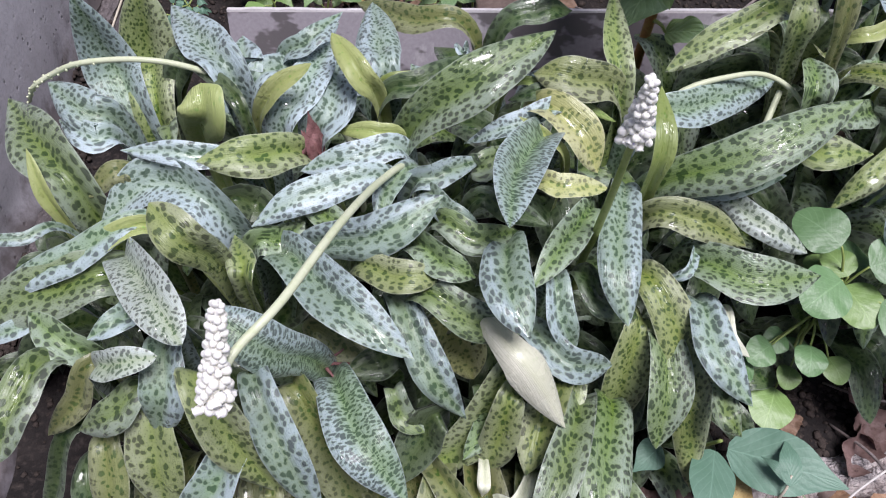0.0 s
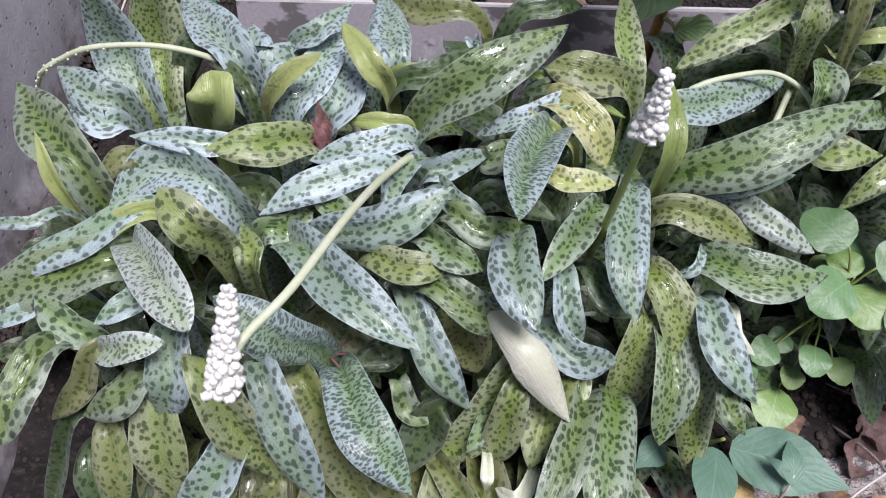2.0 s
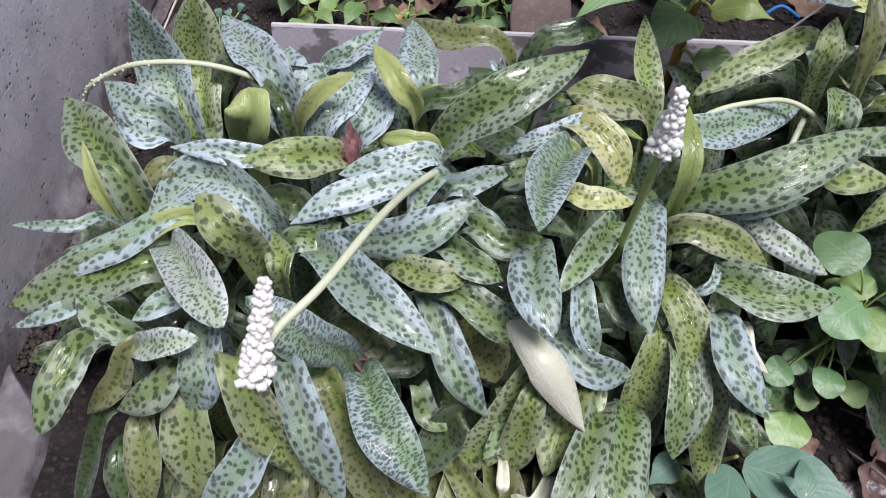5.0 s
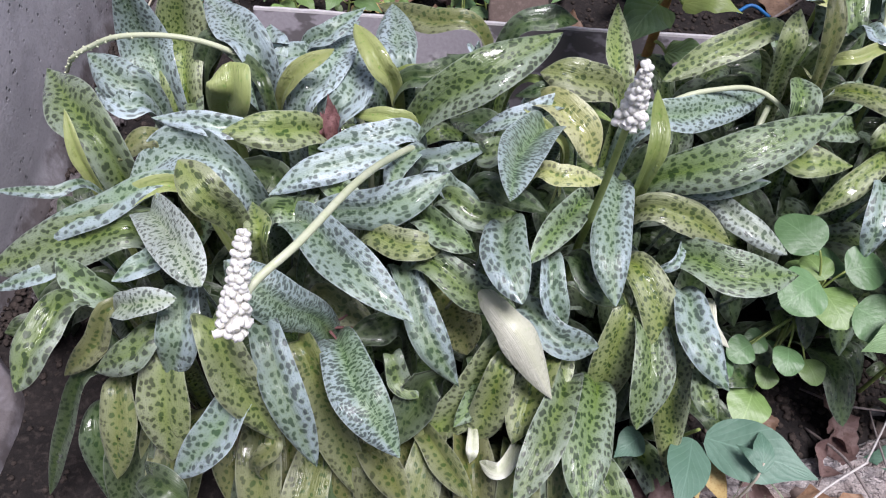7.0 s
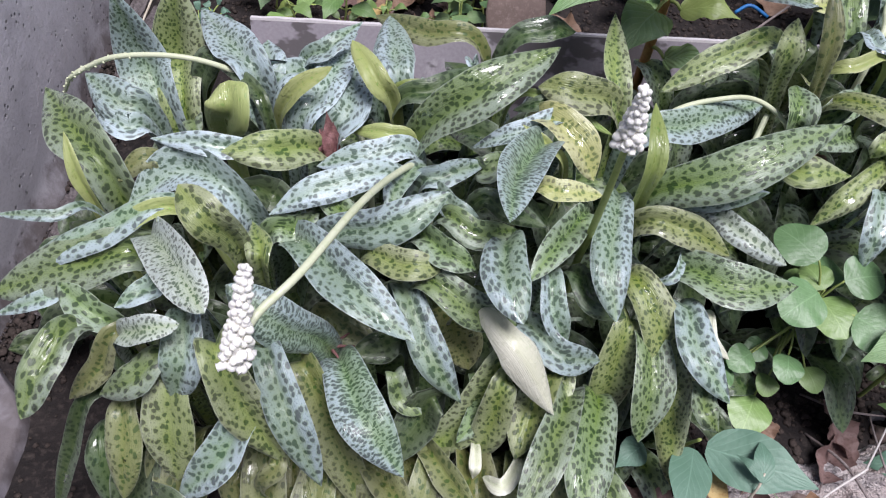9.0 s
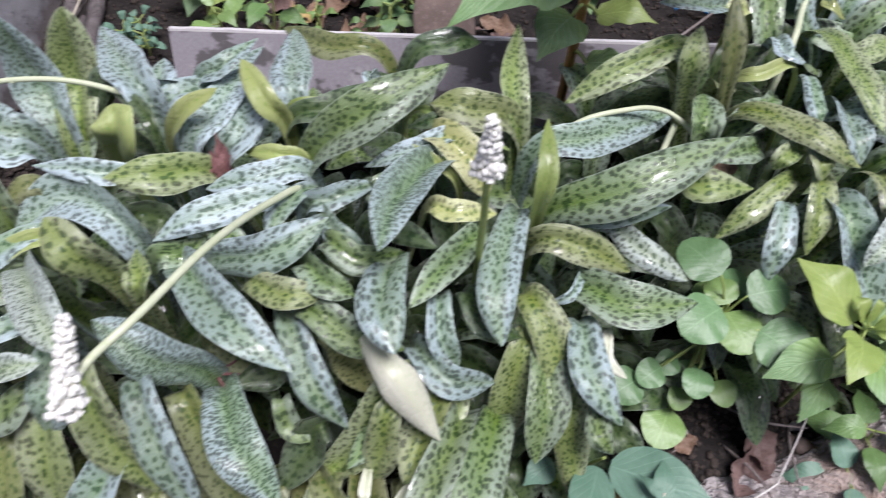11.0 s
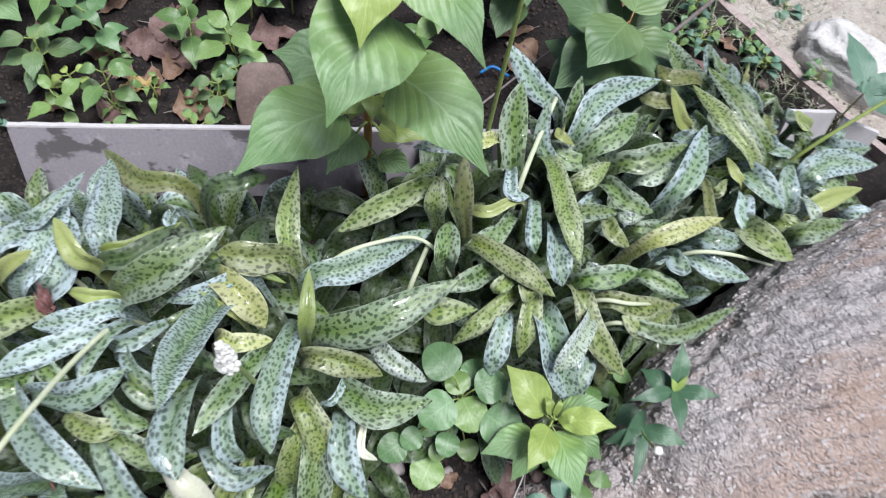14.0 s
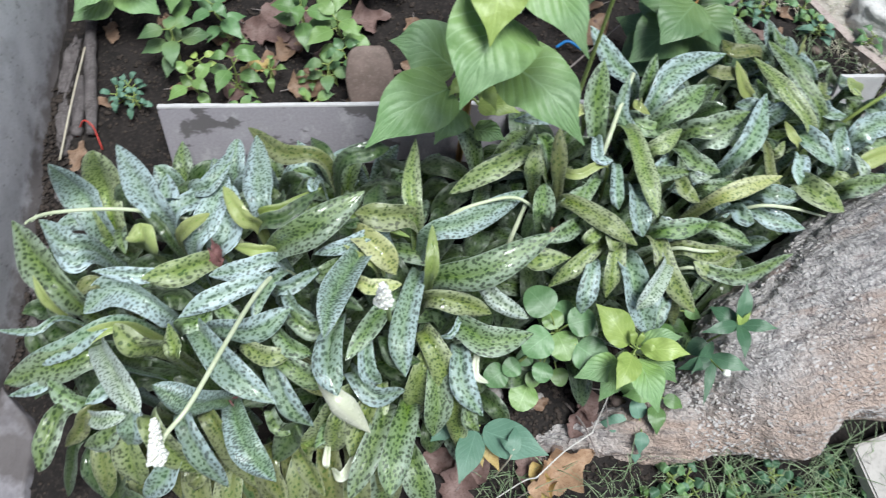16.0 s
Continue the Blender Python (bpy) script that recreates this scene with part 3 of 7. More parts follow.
def joined(name, mat, pieces, parent=None, label="", smooth=True):
    """Many small pieces (vertices, faces) as one mesh."""
    verts, faces = [], []
    for vs, fs in pieces:
        o = len(verts)
        verts += vs
        faces += [tuple(o + i for i in f) for f in fs]
    me = bpy.data.meshes.new(name)
    me.from_pydata(verts, [], faces)
    return linked(name, me, mat, parent, label, smooth)


def box(bm, lo, hi):
    vs = [bm.verts.new((x, y, z)) for x in (lo[0], hi[0]) for y in (lo[1], hi[1]) for z in (lo[2], hi[2])]
    for f in ((0, 1, 3, 2), (4, 6, 7, 5), (0, 4, 5, 1), (2, 3, 7, 6), (0, 2, 6, 4), (1, 5, 7, 3)):
        bm.faces.new([vs[i] for i in f])
    return vs

# ---- ground, wall, edging ----
def ground_height(x, y):
    h = 0.010 * noise.noise(Vector((x * 5, y * 5, 0.3))) + 0.005 * noise.noise(Vector((x * 17, y * 17, 1.3)))
    h += 0.0025 * noise.noise(Vector((x * 60, y * 60, 2.3)))
    return GROUND + h * max(0.0, 1 - 0.25 * math.hypot(x - 0.3, y - 0.5))


def spread(lo, hi, step, far):
    inner = [lo + step * k for k in range(int((hi - lo) / step) + 1)]
    return [lo - f for f in reversed(far)] + inner + [inner[-1] + f for f in far]


FAR = (0.1, 0.3, 0.8, 2.0, 6.0, 20.0, 80.0, 300.0)
xs, ys = spread(-0.65, 1.65, 0.012, FAR), spread(-0.35, 1.45, 0.012, FAR)
gv = [(x, y, ground_height(x, y)) for y in ys for x in xs]
nx = len(xs)
gf = [(j * nx + i, j * nx + i + 1, (j + 1) * nx + i + 1, (j + 1) * nx + i) for j in range(len(ys) - 1) for i in range(nx - 1)]
ground = joined("ground", SOIL, [(gv, gf)])
tagged(ground, "dark damp garden soil, crumbly and uneven", "soil", kind="structure")

bm = bmesh.new()
nz, ny = 46, 160
grid = {}
for j in range(ny + 1):
    for k in range(nz + 1):
        y, z = -1.6 + 4.4 * j / ny, -0.16 + 0.86 * k / nz
        d = 0.004 * noise.noise(Vector((0.3, y * 6, z * 6))) + 0.002 * noise.noise(Vector((1.3, y * 25, z * 25)))
        foot = max(0.0, 0.03 - (z - GROUND)) * 0.5 * max(0.0, noise.noise(Vector((2.0, y * 14, z * 20))) + 0.35)
        grid[j, k] = bm.verts.new((WALL_X + d + foot, y, z))
back = {}
for j in (0, ny):
    for k in (0, nz):
        back[j, k] = bm.verts.new((WALL_X - 0.16, grid[j, k].co.y, grid[j, k].co.z))
for j in range(ny):
    for k in range(nz):
        bm.faces.new((grid[j, k], grid[j + 1, k], grid[j + 1, k + 1], grid[j, k + 1]))
bm.faces.new([grid[j, nz] for j in range(ny + 1)] + [back[ny, nz], back[0, nz]])
bm.faces.new([grid[0, k] for k in range(nz + 1)] + [back[0, nz], back[0, 0]])
bm.faces.new([grid[ny, k] for k in range(nz, -1, -1)] + [back[ny, 0], back[ny, nz]])
bm.faces.new((back[0, 0], back[ny, 0], back[ny, nz], back[0, nz]))
wall = part("wall_west", bm, WALL)
tagged(wall, "grey cement-rendered wall, pitted and soil-stained at its foot", "wall", kind="structure")


# rough cement footing spread from the wall's foot, under the outer leaves
def apron_edge(y):
    return -0.425 + 0.03 * noise.noise(Vector((0.7, y * 7, 0.2))) + 0.012 * noise.noise(Vector((1.7, y * 26, 0.2))) - 0.08 * smooth_step((y - 0.17) / 0.16)


bm = bmesh.new()
nx2, ny2 = 26, 110
grid = {}
for j in range(ny2 + 1):
    y = -0.62 + 0.94 * j / ny2
    for k in range(nx2 + 1):
        f = k / nx2
        x = WALL_X - 0.01 + (apron_edge(y) - WALL_X + 0.01) * f
        z = GROUND + 0.016 + 0.004 * noise.noise(Vector((x * 14, y * 14, 3.0))) + 0.0015 * noise.noise(Vector((x * 70, y * 70, 3.0))) - 0.05 * smooth_step((f - 0.86) / 0.14)
        grid[j, k] = bm.verts.new((x, y, z))
for j in range(ny2):
    for k in range(nx2):
        bm.faces.new((grid[j, k], grid[j, k + 1], grid[j + 1, k + 1], grid[j + 1, k]))
tagged(part("footing", bm, FOOTING), "rough grey cement footing with earthy stains along the wall", "footing", kind="structure")


def edging(at, length, turn, high, label, lean=0.0, face=None):
    """A thin cement board set on edge in the soil, with a pale rubbed top edge."""
    ob = empty("edging_board", at)
    ob.matrix_basis = Matrix.Translation(at) @ Matrix.Rotation(radians(turn), 4, "Z") @ Matrix.Rotation(radians(lean), 4, "X")
    for name, mat, z0, z1, t in (("board", face or SLAB, -0.05, high - 0.003, 0.0085), ("top_edge", SLAB_EDGE, high - 0.003, high, 0.0087)):
        bm = bmesh.new()
        n = 60
        rows = []
        for k in range(n + 1):
            x = length * k / n
            wob = 0.0012 * noise.noise(Vector((x * 9, z1, 0.2)))
            chip = 0.0009 * noise.noise(Vector((x * 70, 0.4, 0.2)))
            top = z1 + (wob + chip if name == "top_edge" else 0)
            rows.append([bm.verts.new((x, y, z)) for y, z in ((0, z0), (0, top), (t, top), (t, z0))])
        for a, b in zip(rows, rows[1:]):
            for k in range(4):
                bm.faces.new((a[k], b[k], b[(k + 1) % 4], a[(k + 1) % 4]))
        bm.faces.new(rows[0])
        bm.faces.new(rows[-1][::-1])
        bmesh.ops.recalc_face_normals(bm, faces=bm.faces)
        p = part(name, bm, mat, None, smooth=False)
        p.parent = ob
    return tagged(ob, label, "edging board", "edging boards", "structure")


edging((-0.257, 0.641, GROUND), 0.93, 0.0, 0.125, "grey cement edging board with dark damp blotches and a pale top", -24.0)
edging((0.915, 0.694, GROUND), 0.078, 0.0, 0.122, "short pale cement board standing on edge in soil", -20.0, PALE_BOARD)
edging((0.993, 0.694, GROUND), 0.06, -24.0, 0.112, "pale cement board turned at the corner of the bed", -20.0, PALE_BOARD)

# ---- the log ----
def undercut(v):
    """The rotted hollow under the thick end: the front is drawn back, more so near the ground."""
    along, front = 0.91 * v.x + 0.41 * v.y, 0.41 * v.x - 0.91 * v.y
    rim = 0.172 + 0.5 * max(0.0, along - 0.76) + 0.006 * noise.noise(v * 40)
    deep = smooth_step((0.008 - v.z) / 0.022)
    limit = rim - 0.10 * deep
    back = max(0.0, front - limit) * smooth_step((along - 0.685) / 0.11)
    return v + Vector((-0.41, 0.91, 0.0)) * back


def log():
    ob = empty("log", (0.75, 0.28, GROUND))
    spine = curve_through(((0.24, 0.130, -0.105), (0.42, 0.150, -0.090), (0.58, 0.178, -0.062), (0.72, 0.240, -0.012), (0.98, 0.358, 0.030), (1.75, 0.68, 0.07)), (24, 28, 40, 60, 80))
    radii = (0.022, 0.034, 0.068, 0.136, 0.170, 0.19)
    counts = (24, 28, 40, 60, 80)
    marks = [0]
    for c in counts:
        marks.append(marks[-1] + c)
    around = 150
    verts, uvs, faces = [], [], []
    run = 0.0
    for i, p in enumerate(spine):
        k = max(q for q in range(5) if marks[q] <= min(i, marks[5] - 1))
        f = (i - marks[k]) / counts[k]
        r = radii[k] + (radii[k + 1] - radii[k]) * smooth_step(f)
        t = (spine[min(i + 1, len(spine) - 1)] - spine[max(i - 1, 0)]).normalized()
        s = t.cross(Vector((0, 0, 1))).normalized()
        u = s.cross(t)
        if i:
            run += (p - spine[i - 1]).length
        for j in range(around):
            a = 2 * math.pi * j / around
            c, d = math.cos(a), math.sin(a)
            q = Vector((run * 6, c * 2.0, d * 2.0))
            rr = r * (1 + 0.10 * noise.noise(q * 0.6) + 0.05 * noise.noise(q * Vector((1.0, 2.2, 2.2)).length * 0.4))
            rr += 0.006 * noise.noise(Vector((run * 14, c * r * 60, d * r * 60)))
            rr += 0.004 * noise.noise(Vector((run * 45, c * r * 110, d * r * 110)))
            w = p + s * (c * r) + u * (d * r)
            rr += 0.0034 * noise.noise(Vector((w.x * 85, w.y * 85, w.z * 120))) + 0.0022 * abs(noise.noise(w * 190))
            rr -= 0.010 * max(0.0, noise.noise(Vector((run * 2.5 + 4, c * 4.5, d * 4.5))) - 0.15)
            verts.append(tuple(undercut(p + s * (c * rr * 1.05) + u * (d * rr * 0.92))))
            uvs.append((run, a * r))
    for i in range(len(spine) - 1):
        for j in range(around):
            k = (j + 1) % around
            faces.append((i * around + j, i * around + k, (i + 1) * around + k, (i + 1) * around + j))
    faces.append(tuple(range(around)))
    faces.append(tuple((len(spine) - 1) * around + j for j in range(around))[::-1])
    me = bpy.data.meshes.new("trunk")
    me.from_pydata(verts, [], faces)
    layer = me.uv_layers.new(name="metres")
    idx = np.empty(len(me.loops), dtype=np.int32)
    me.loops.foreach_get("vertex_index", idx)
    layer.data.foreach_set("uv", np.array(uvs, dtype=np.float32)[idx].ravel())
    linked("trunk", me, BARK, ob)
    rng = random.Random(5)
    # loose flakes of bark on its upper side
    pieces = []
    for _ in range(2600):
        i = rng.randrange(50, len(spine) - 50)
        j = rng.choice(range(4, 72))
        v = Vector(verts[i * around + j])
        n = (v - spine[i]).normalized()
        t = (spine[i + 1] - spine[i]).normalized()
        t = (t + 0.5 * Vector((rng.uniform(-1, 1), rng.uniform(-1, 1), rng.uniform(-1, 1)))).normalized()
        s = n.cross(t).normalized()
        t = s.cross(n)
        a, b, h = rng.uniform(0.001, 0.0042), rng.uniform(0.0008, 0.0022), rng.uniform(0.0004, 0.0014)
        tilt = rng.uniform(-0.001, 0.0015)
        ring = [v + t * (a * math.cos(g) * rng.uniform(0.7, 1.2)) + s * (b * math.sin(g) * rng.uniform(0.7, 1.2)) + n * (tilt * math.cos(g)) for g in (0.2, 1.2, 2.2, 3.3, 4.3, 5.3)]
        vs = [tuple(q - n * 0.004) for q in ring] + [tuple(q + n * h) for q in ring]
        fs = [tuple(range(6, 12))] + [(q, (q + 1) % 6, 6 + (q + 1) % 6, 6 + q) for q in range(6)]
        pieces.append((vs, fs))
    flakes = joined("bark_flake", BARK_FLAKE, pieces, ob, "loose grey bark flakes", False)
    flakes["kind"] = "stuff"
    return tagged(ob, "weathered grey-pink fallen log with flaking bark, lying on soil", "log")


BARK_FLAKE = plain("bark_flake", ((0.50, 0.47, 0.47), (0.72, 0.68, 0.67), (0.62, 0.50, 0.43)), 60.0, 0.85, 0.5, 0.003, 0.25)
log()

# ---- flower stalks ----
def flower_mesh(flare):
    """A small hanging bell: an urn with a mouth of six lobes; flare: how far the lobes open."""
    bm = bmesh.new()
    if flare:
        rows = ((0.0, -1.0), (0.55, -0.9), (0.92, -0.45), (1.0, 0.0), (0.9, 0.45), (0.8, 0.75), (0.8 + 0.35 * flare, 1.0), (0.5, 0.98), (0.0, 0.9))
    else:
        rows = ((0.0, -1.0), (0.5, -0.87), (0.87, -0.5), (1.0, 0.0), (0.9, 0.45), (0.62, 0.8), (0.3, 0.97), (0.0, 1.0))
    rings = []
    for k, (r, z) in enumerate(rows):
        if r == 0.0:
            rings.append([bm.verts.new((0, 0, z))])
            continue
        lobe = 0.22 * flare if flare and k == 6 else 0.03
        rings.append([bm.verts.new((r * (1 + lobe * math.cos(6 * g)) * math.cos(g), r * (1 + lobe * math.cos(6 * g)) * math.sin(g), z)) for g in (2 * math.pi * j / 12 for j in range(12))])
    for a, b in zip(rings, rings[1:]):
        for j in range(12):
            i = (j + 1) % 12
            quad = [a[0], b[i], b[j]] if len(a) == 1 else [a[j], a[i], b[0]] if len(b) == 1 else [a[j], a[i], b[i], b[j]]
            bm.faces.new(quad)
    bmesh.ops.recalc_face_normals(bm, faces=bm.faces)
    me = bpy.data.meshes.new("flower")
    bm.to_mesh(me)
    bm.free()
    return me


def flower_stalk(points, radii, mat, label, spike=None, seed=1, size=0.0046, whorls=11, scars=False):
    """A fleshy stalk; spike: the axis of its head of small white bells."""
    ob = empty("flower_stalk", points[0])
    tube("stalk", mat, points, radii, ob, sides=10)
    if scars:
        line = curve_through(points[-5:], (8, 8, 8, 8))
        for k, p in enumerate(line[4:]):
            g = 2.4 * k
            lump("bud_scar", STALK, p + Vector((0.0022 * math.cos(g), 0.0022 * math.sin(g) - 0.0006, 0.0016 * math.cos(1.7 * g))), (0.0012, 0.0012, 0.0014), k, 0.3, ob, "", 1)
    if spike:
        rng = random.Random(seed)
        kinds = (flower_mesh(0.0), flower_mesh(0.5))
        a, b = Vector(spike[0]), Vector(spike[1])
        axis = (b - a).normalized()
        s = axis.cross(Vector((0.2, 1, 0.1))).normalized()
        q = axis.cross(s)
        head = tube("flower_spike", STALK, (a, a.lerp(b, 0.5), b), (0.0026, 0.002, 0.001), ob, sides=6)
        tube("bud_core", FLOWER, (a, a.lerp(b, 0.5), b), (1.9 * size, 1.4 * size, 0.55 * size), head, "", 10, 0.1)
        for w in range(whorls):
            f = w / (whorls - 1)
            n = 9 if f < 0.3 else 8 if f < 0.6 else 6 if f < 0.9 else 4
            r = size * (1.0 - 0.34 * f)
            out = size * (2.55 - 1.8 * f)
            for k in range(n):
                g = 2 * math.pi * (k + 0.5 * (w % 2)) / n + rng.uniform(-0.35, 0.35)
                d = s * math.cos(g) + q * math.sin(g)
                p = a.lerp(b, f) + d * out * rng.uniform(0.72, 1.18) + axis * rng.uniform(-0.6, 0.6) * r
                fl = linked("flower", kinds[1 if f < 0.12 and k % 2 else 0], FLOWER, head)
                away = (d + axis * (1.1 * f - 0.45) + Vector((rng.uniform(-0.3, 0.3), rng.uniform(-0.3, 0.3), -0.2))).normalized()
                turn = away.to_track_quat("Z", "Y").to_matrix().to_4x4()
                k2 = r * rng.uniform(0.9, 1.2)
                fl.matrix_parent_inverse = Matrix()
                fl.matrix_basis = Matrix.Translation(p) @ turn @ Matrix.Diagonal((k2, k2, 1.15 * k2, 1))
    return tagged(ob, label, "flower stalk", "flower stalks")


flower_stalk(((-0.015, 0.385, -0.08), (-0.018, 0.378, 0.08), (-0.030, 0.354, 0.166), (-0.050, 0.305, 0.212), (-0.070, 0.228, 0.272), (-0.096, 0.158, 0.300), (-0.119, 0.128, 0.298), (-0.127, 0.108, 0.294)), (0.0040, 0.0036, 0.0031, 0.0030, 0.0029, 0.0028, 0.0027, 0.0025), STALK, "pale bending flower stalk tipped with a spike of white bells", ((-0.130, 0.104, 0.284), (-0.121, 0.138, 0.336)), 1, 0.0029, 15)
flower_stalk(((0.130, 0.315, -0.08), (0.124, 0.303, 0.09), (0.121, 0.288, 0.16), (0.120, 0.279, 0.24), (0.117, 0.269, 0.305)), (0.0042, 0.0038, 0.0034, 0.0030, 0.0025), STALK_GREEN, "green upright flower stalk with a spike of white bells", ((0.117, 0.268, 0.310), (0.117, 0.271, 0.356)), 2, 0.0031, 13)
flower_stalk(((-0.080, 0.40, -0.08), (-0.083, 0.412, 0.11), (-0.110, 0.425, 0.146), (-0.165, 0.442, 0.158), (-0.214, 0.437, 0.196), (-0.256, 0.433, 0.211), (-0.305, 0.431, 0.209), (-0.338, 0.434, 0.192), (-0.360, 0.433, 0.177), (-0.377, 0.442, 0.150)), (0.0034, 0.0032, 0.003, 0.0028, 0.0027, 0.0026, 0.0025, 0.0024, 0.0022, 0.0018), STALK, "pale bare flower stalk arching over the leaves, its flowers fallen", scars=True)
flower_stalk(((0.16, 0.40, -0.08), (0.17, 0.41, 0.10), (0.209, 0.434, 0.164), (0.268, 0.453, 0.172), (0.305, 0.458, 0.165), (0.332, 0.443, 0.152), (0.348, 0.425, 0.125)), (0.0032, 0.003, 0.0028, 0.0026, 0.0025, 0.0023, 0.002), STALK, "pale arching flower stalk that has dropped its flowers")
flower_stalk(((0.285, 0.39, -0.08), (0.295, 0.41, 0.10), (0.318, 0.455, 0.150)), (0.0036, 0.0034, 0.003), STALK, "short pale flower stalk among the leaves")
flower_stalk(((0.425, 0.49, -0.08), (0.432, 0.521, 0.17), (0.46, 0.585, 0.185), (0.491, 0.650, 0.185)), (0.0036, 0.0034, 0.0032, 0.003), STALK, "pale green flower stalk leaning back through the leaves")
flower_stalk(((0.40, 0.60, -0.08), (0.398, 0.60, 0.15), (0.396, 0.60, 0.30), (0.397, 0.605, 0.43)), (0.0032, 0.003, 0.0028, 0.0022), STALK_GREEN, "thin green upright flower stalk with small buds", ((0.397, 0.605, 0.43), (0.398, 0.606, 0.46)), 3, 0.0016, 9)
flower_stalk(((0.66, 0.66, -0.08), (0.655, 0.66, 0.12), (0.665, 0.68, 0.165)), (0.003, 0.003, 0.0026), STALK, "short pale flower stalk in the clump")
flower_stalk(((0.86, 0.62, -0.08), (0.875, 0.63, 0.06), (0.955, 0.665, 0.14), (1.06, 0.71, 0.20), (1.20, 0.78, 0.24)), (0.003, 0.003, 0.003, 0.0028, 0.0022), STALK_GREEN, "long green stalk leaning out over the edging")

# ---- the tall broad-leaved weed ----
def tall_weed():
    ob = empty("tall_weed", (0.247, 0.648, GROUND))
    tube("stem", STALK_RED, ((0.245, 0.645, -0.09), (0.247, 0.648, 0.08), (0.246, 0.640, 0.20), (0.248, 0.618, 0.34), (0.256, 0.590, 0.50)), (0.0065, 0.006, 0.0055, 0.005, 0.004), ob, "reddish stem", 10, 0.04)
    large = (
        ((0.210, 0.612, 0.208), (0.091, 0.518, 0.208), 0.084, WEED_BIG, (0.0, -0.45, 1.0)),
        ((0.222, 0.650, 0.200), (0.128, 0.690, 0.215), 0.080, WEED_BIG, (0.0, -0.35, 1.0)),
        ((0.262, 0.556, 0.442), (0.206, 0.456, 0.410), 0.096, WEED_BIG, (0.0, -0.3, 1.0)),
        ((0.280, 0.582, 0.318), (0.372, 0.468, 0.300), 0.080, WEED_BIG, (-0.15, -0.3, 1.0)),
        ((0.252, 0.572, 0.510), (0.236, 0.496, 0.470), 0.060, WEED_LIME, (0.0, -0.3, 1.0)),
        ((0.276, 0.574, 0.500), (0.350, 0.500, 0.440), 0.064, WEED_BIG, (0.1, -0.3, 1.0)),
        ((0.245, 0.600, 0.470), (0.165, 0.640, 0.470), 0.070, WEED_BIG, (0.0, -0.3, 1.0)),
        ((0.262, 0.640, 0.440), (0.275, 0.740, 0.430), 0.085, WEED_BIG, (0.0, -0.3, 1.0)),
        ((0.280, 0.620, 0.480), (0.360, 0.660, 0.470), 0.070, WEED_BIG, (0.0, -0.3, 1.0)),
    )
    small = (
        ((0.232, 0.626, 0.132), (0.192, 0.574, 0.112), 0.054, WEED_BIG, (0.0, -0.4, 1.0)),
        ((0.262, 0.628, 0.060), (0.312, 0.606, 0.062), 0.034, WEED_BIG, (0.0, -0.3, 1.0)),
        ((0.240, 0.618, 0.215), (0.208, 0.590, 0.222), 0.024, WEED_LIME, (0.0, -0.4, 1.0)),
        ((0.252, 0.612, 0.235), (0.250, 0.572, 0.240), 0.026, WEED_LIME, (0.0, -0.4, 1.0)),
        ((0.262, 0.618, 0.240), (0.296, 0.600, 0.255), 0.022, WEED_LIME, (0.0, -0.4, 1.0)),
        ((0.262, 0.632, 0.130), (0.325, 0.612, 0.138), 0.032, WEED_LIME, (0.0, -0.35, 1.0)),
        ((0.262, 0.625, 0.190), (0.282, 0.590, 0.180), 0.022, WEED_LIME, (0.0, -0.35, 1.0)),
        ((0.236, 0.625, 0.200), (0.222, 0.600, 0.195), 0.020, WEED_LIME, (0.0, -0.35, 1.0)),
        ((0.252, 0.578, 0.515), (0.262, 0.545, 0.530), 0.026, WEED_LIME, (0.0, -0.35, 1.0)),
        ((0.262, 0.588, 0.515), (0.292, 0.566, 0.530), 0.026, WEED_LIME, (0.0, -0.35, 1.0)),
    )
    for b, t, w, mat, face in large + small:
        foot = Vector(b)
        on_stem = Vector((0.248, 0.646 - 0.10 * max(0.0, foot.z - 0.12), foot.z + 0.004))
        blade = broad(ob, mat, b, t, 1.12 * w, face, 0.8, 0.024 if w > 0.06 else 0.01, cup=0.22, wave=0.2, drip=0.62)
        tube("leaf_stalk", STALK_GREEN, (on_stem, on_stem.lerp(foot, 0.6) + Vector((0, 0, 0.004)), foot), (0.0026, 0.0022, 0.0018), blade, sides=6, steps=3)
    return tagged(ob, "tall weed with a reddish stem and large bright green pointed leaves", "weed")


tall_weed()


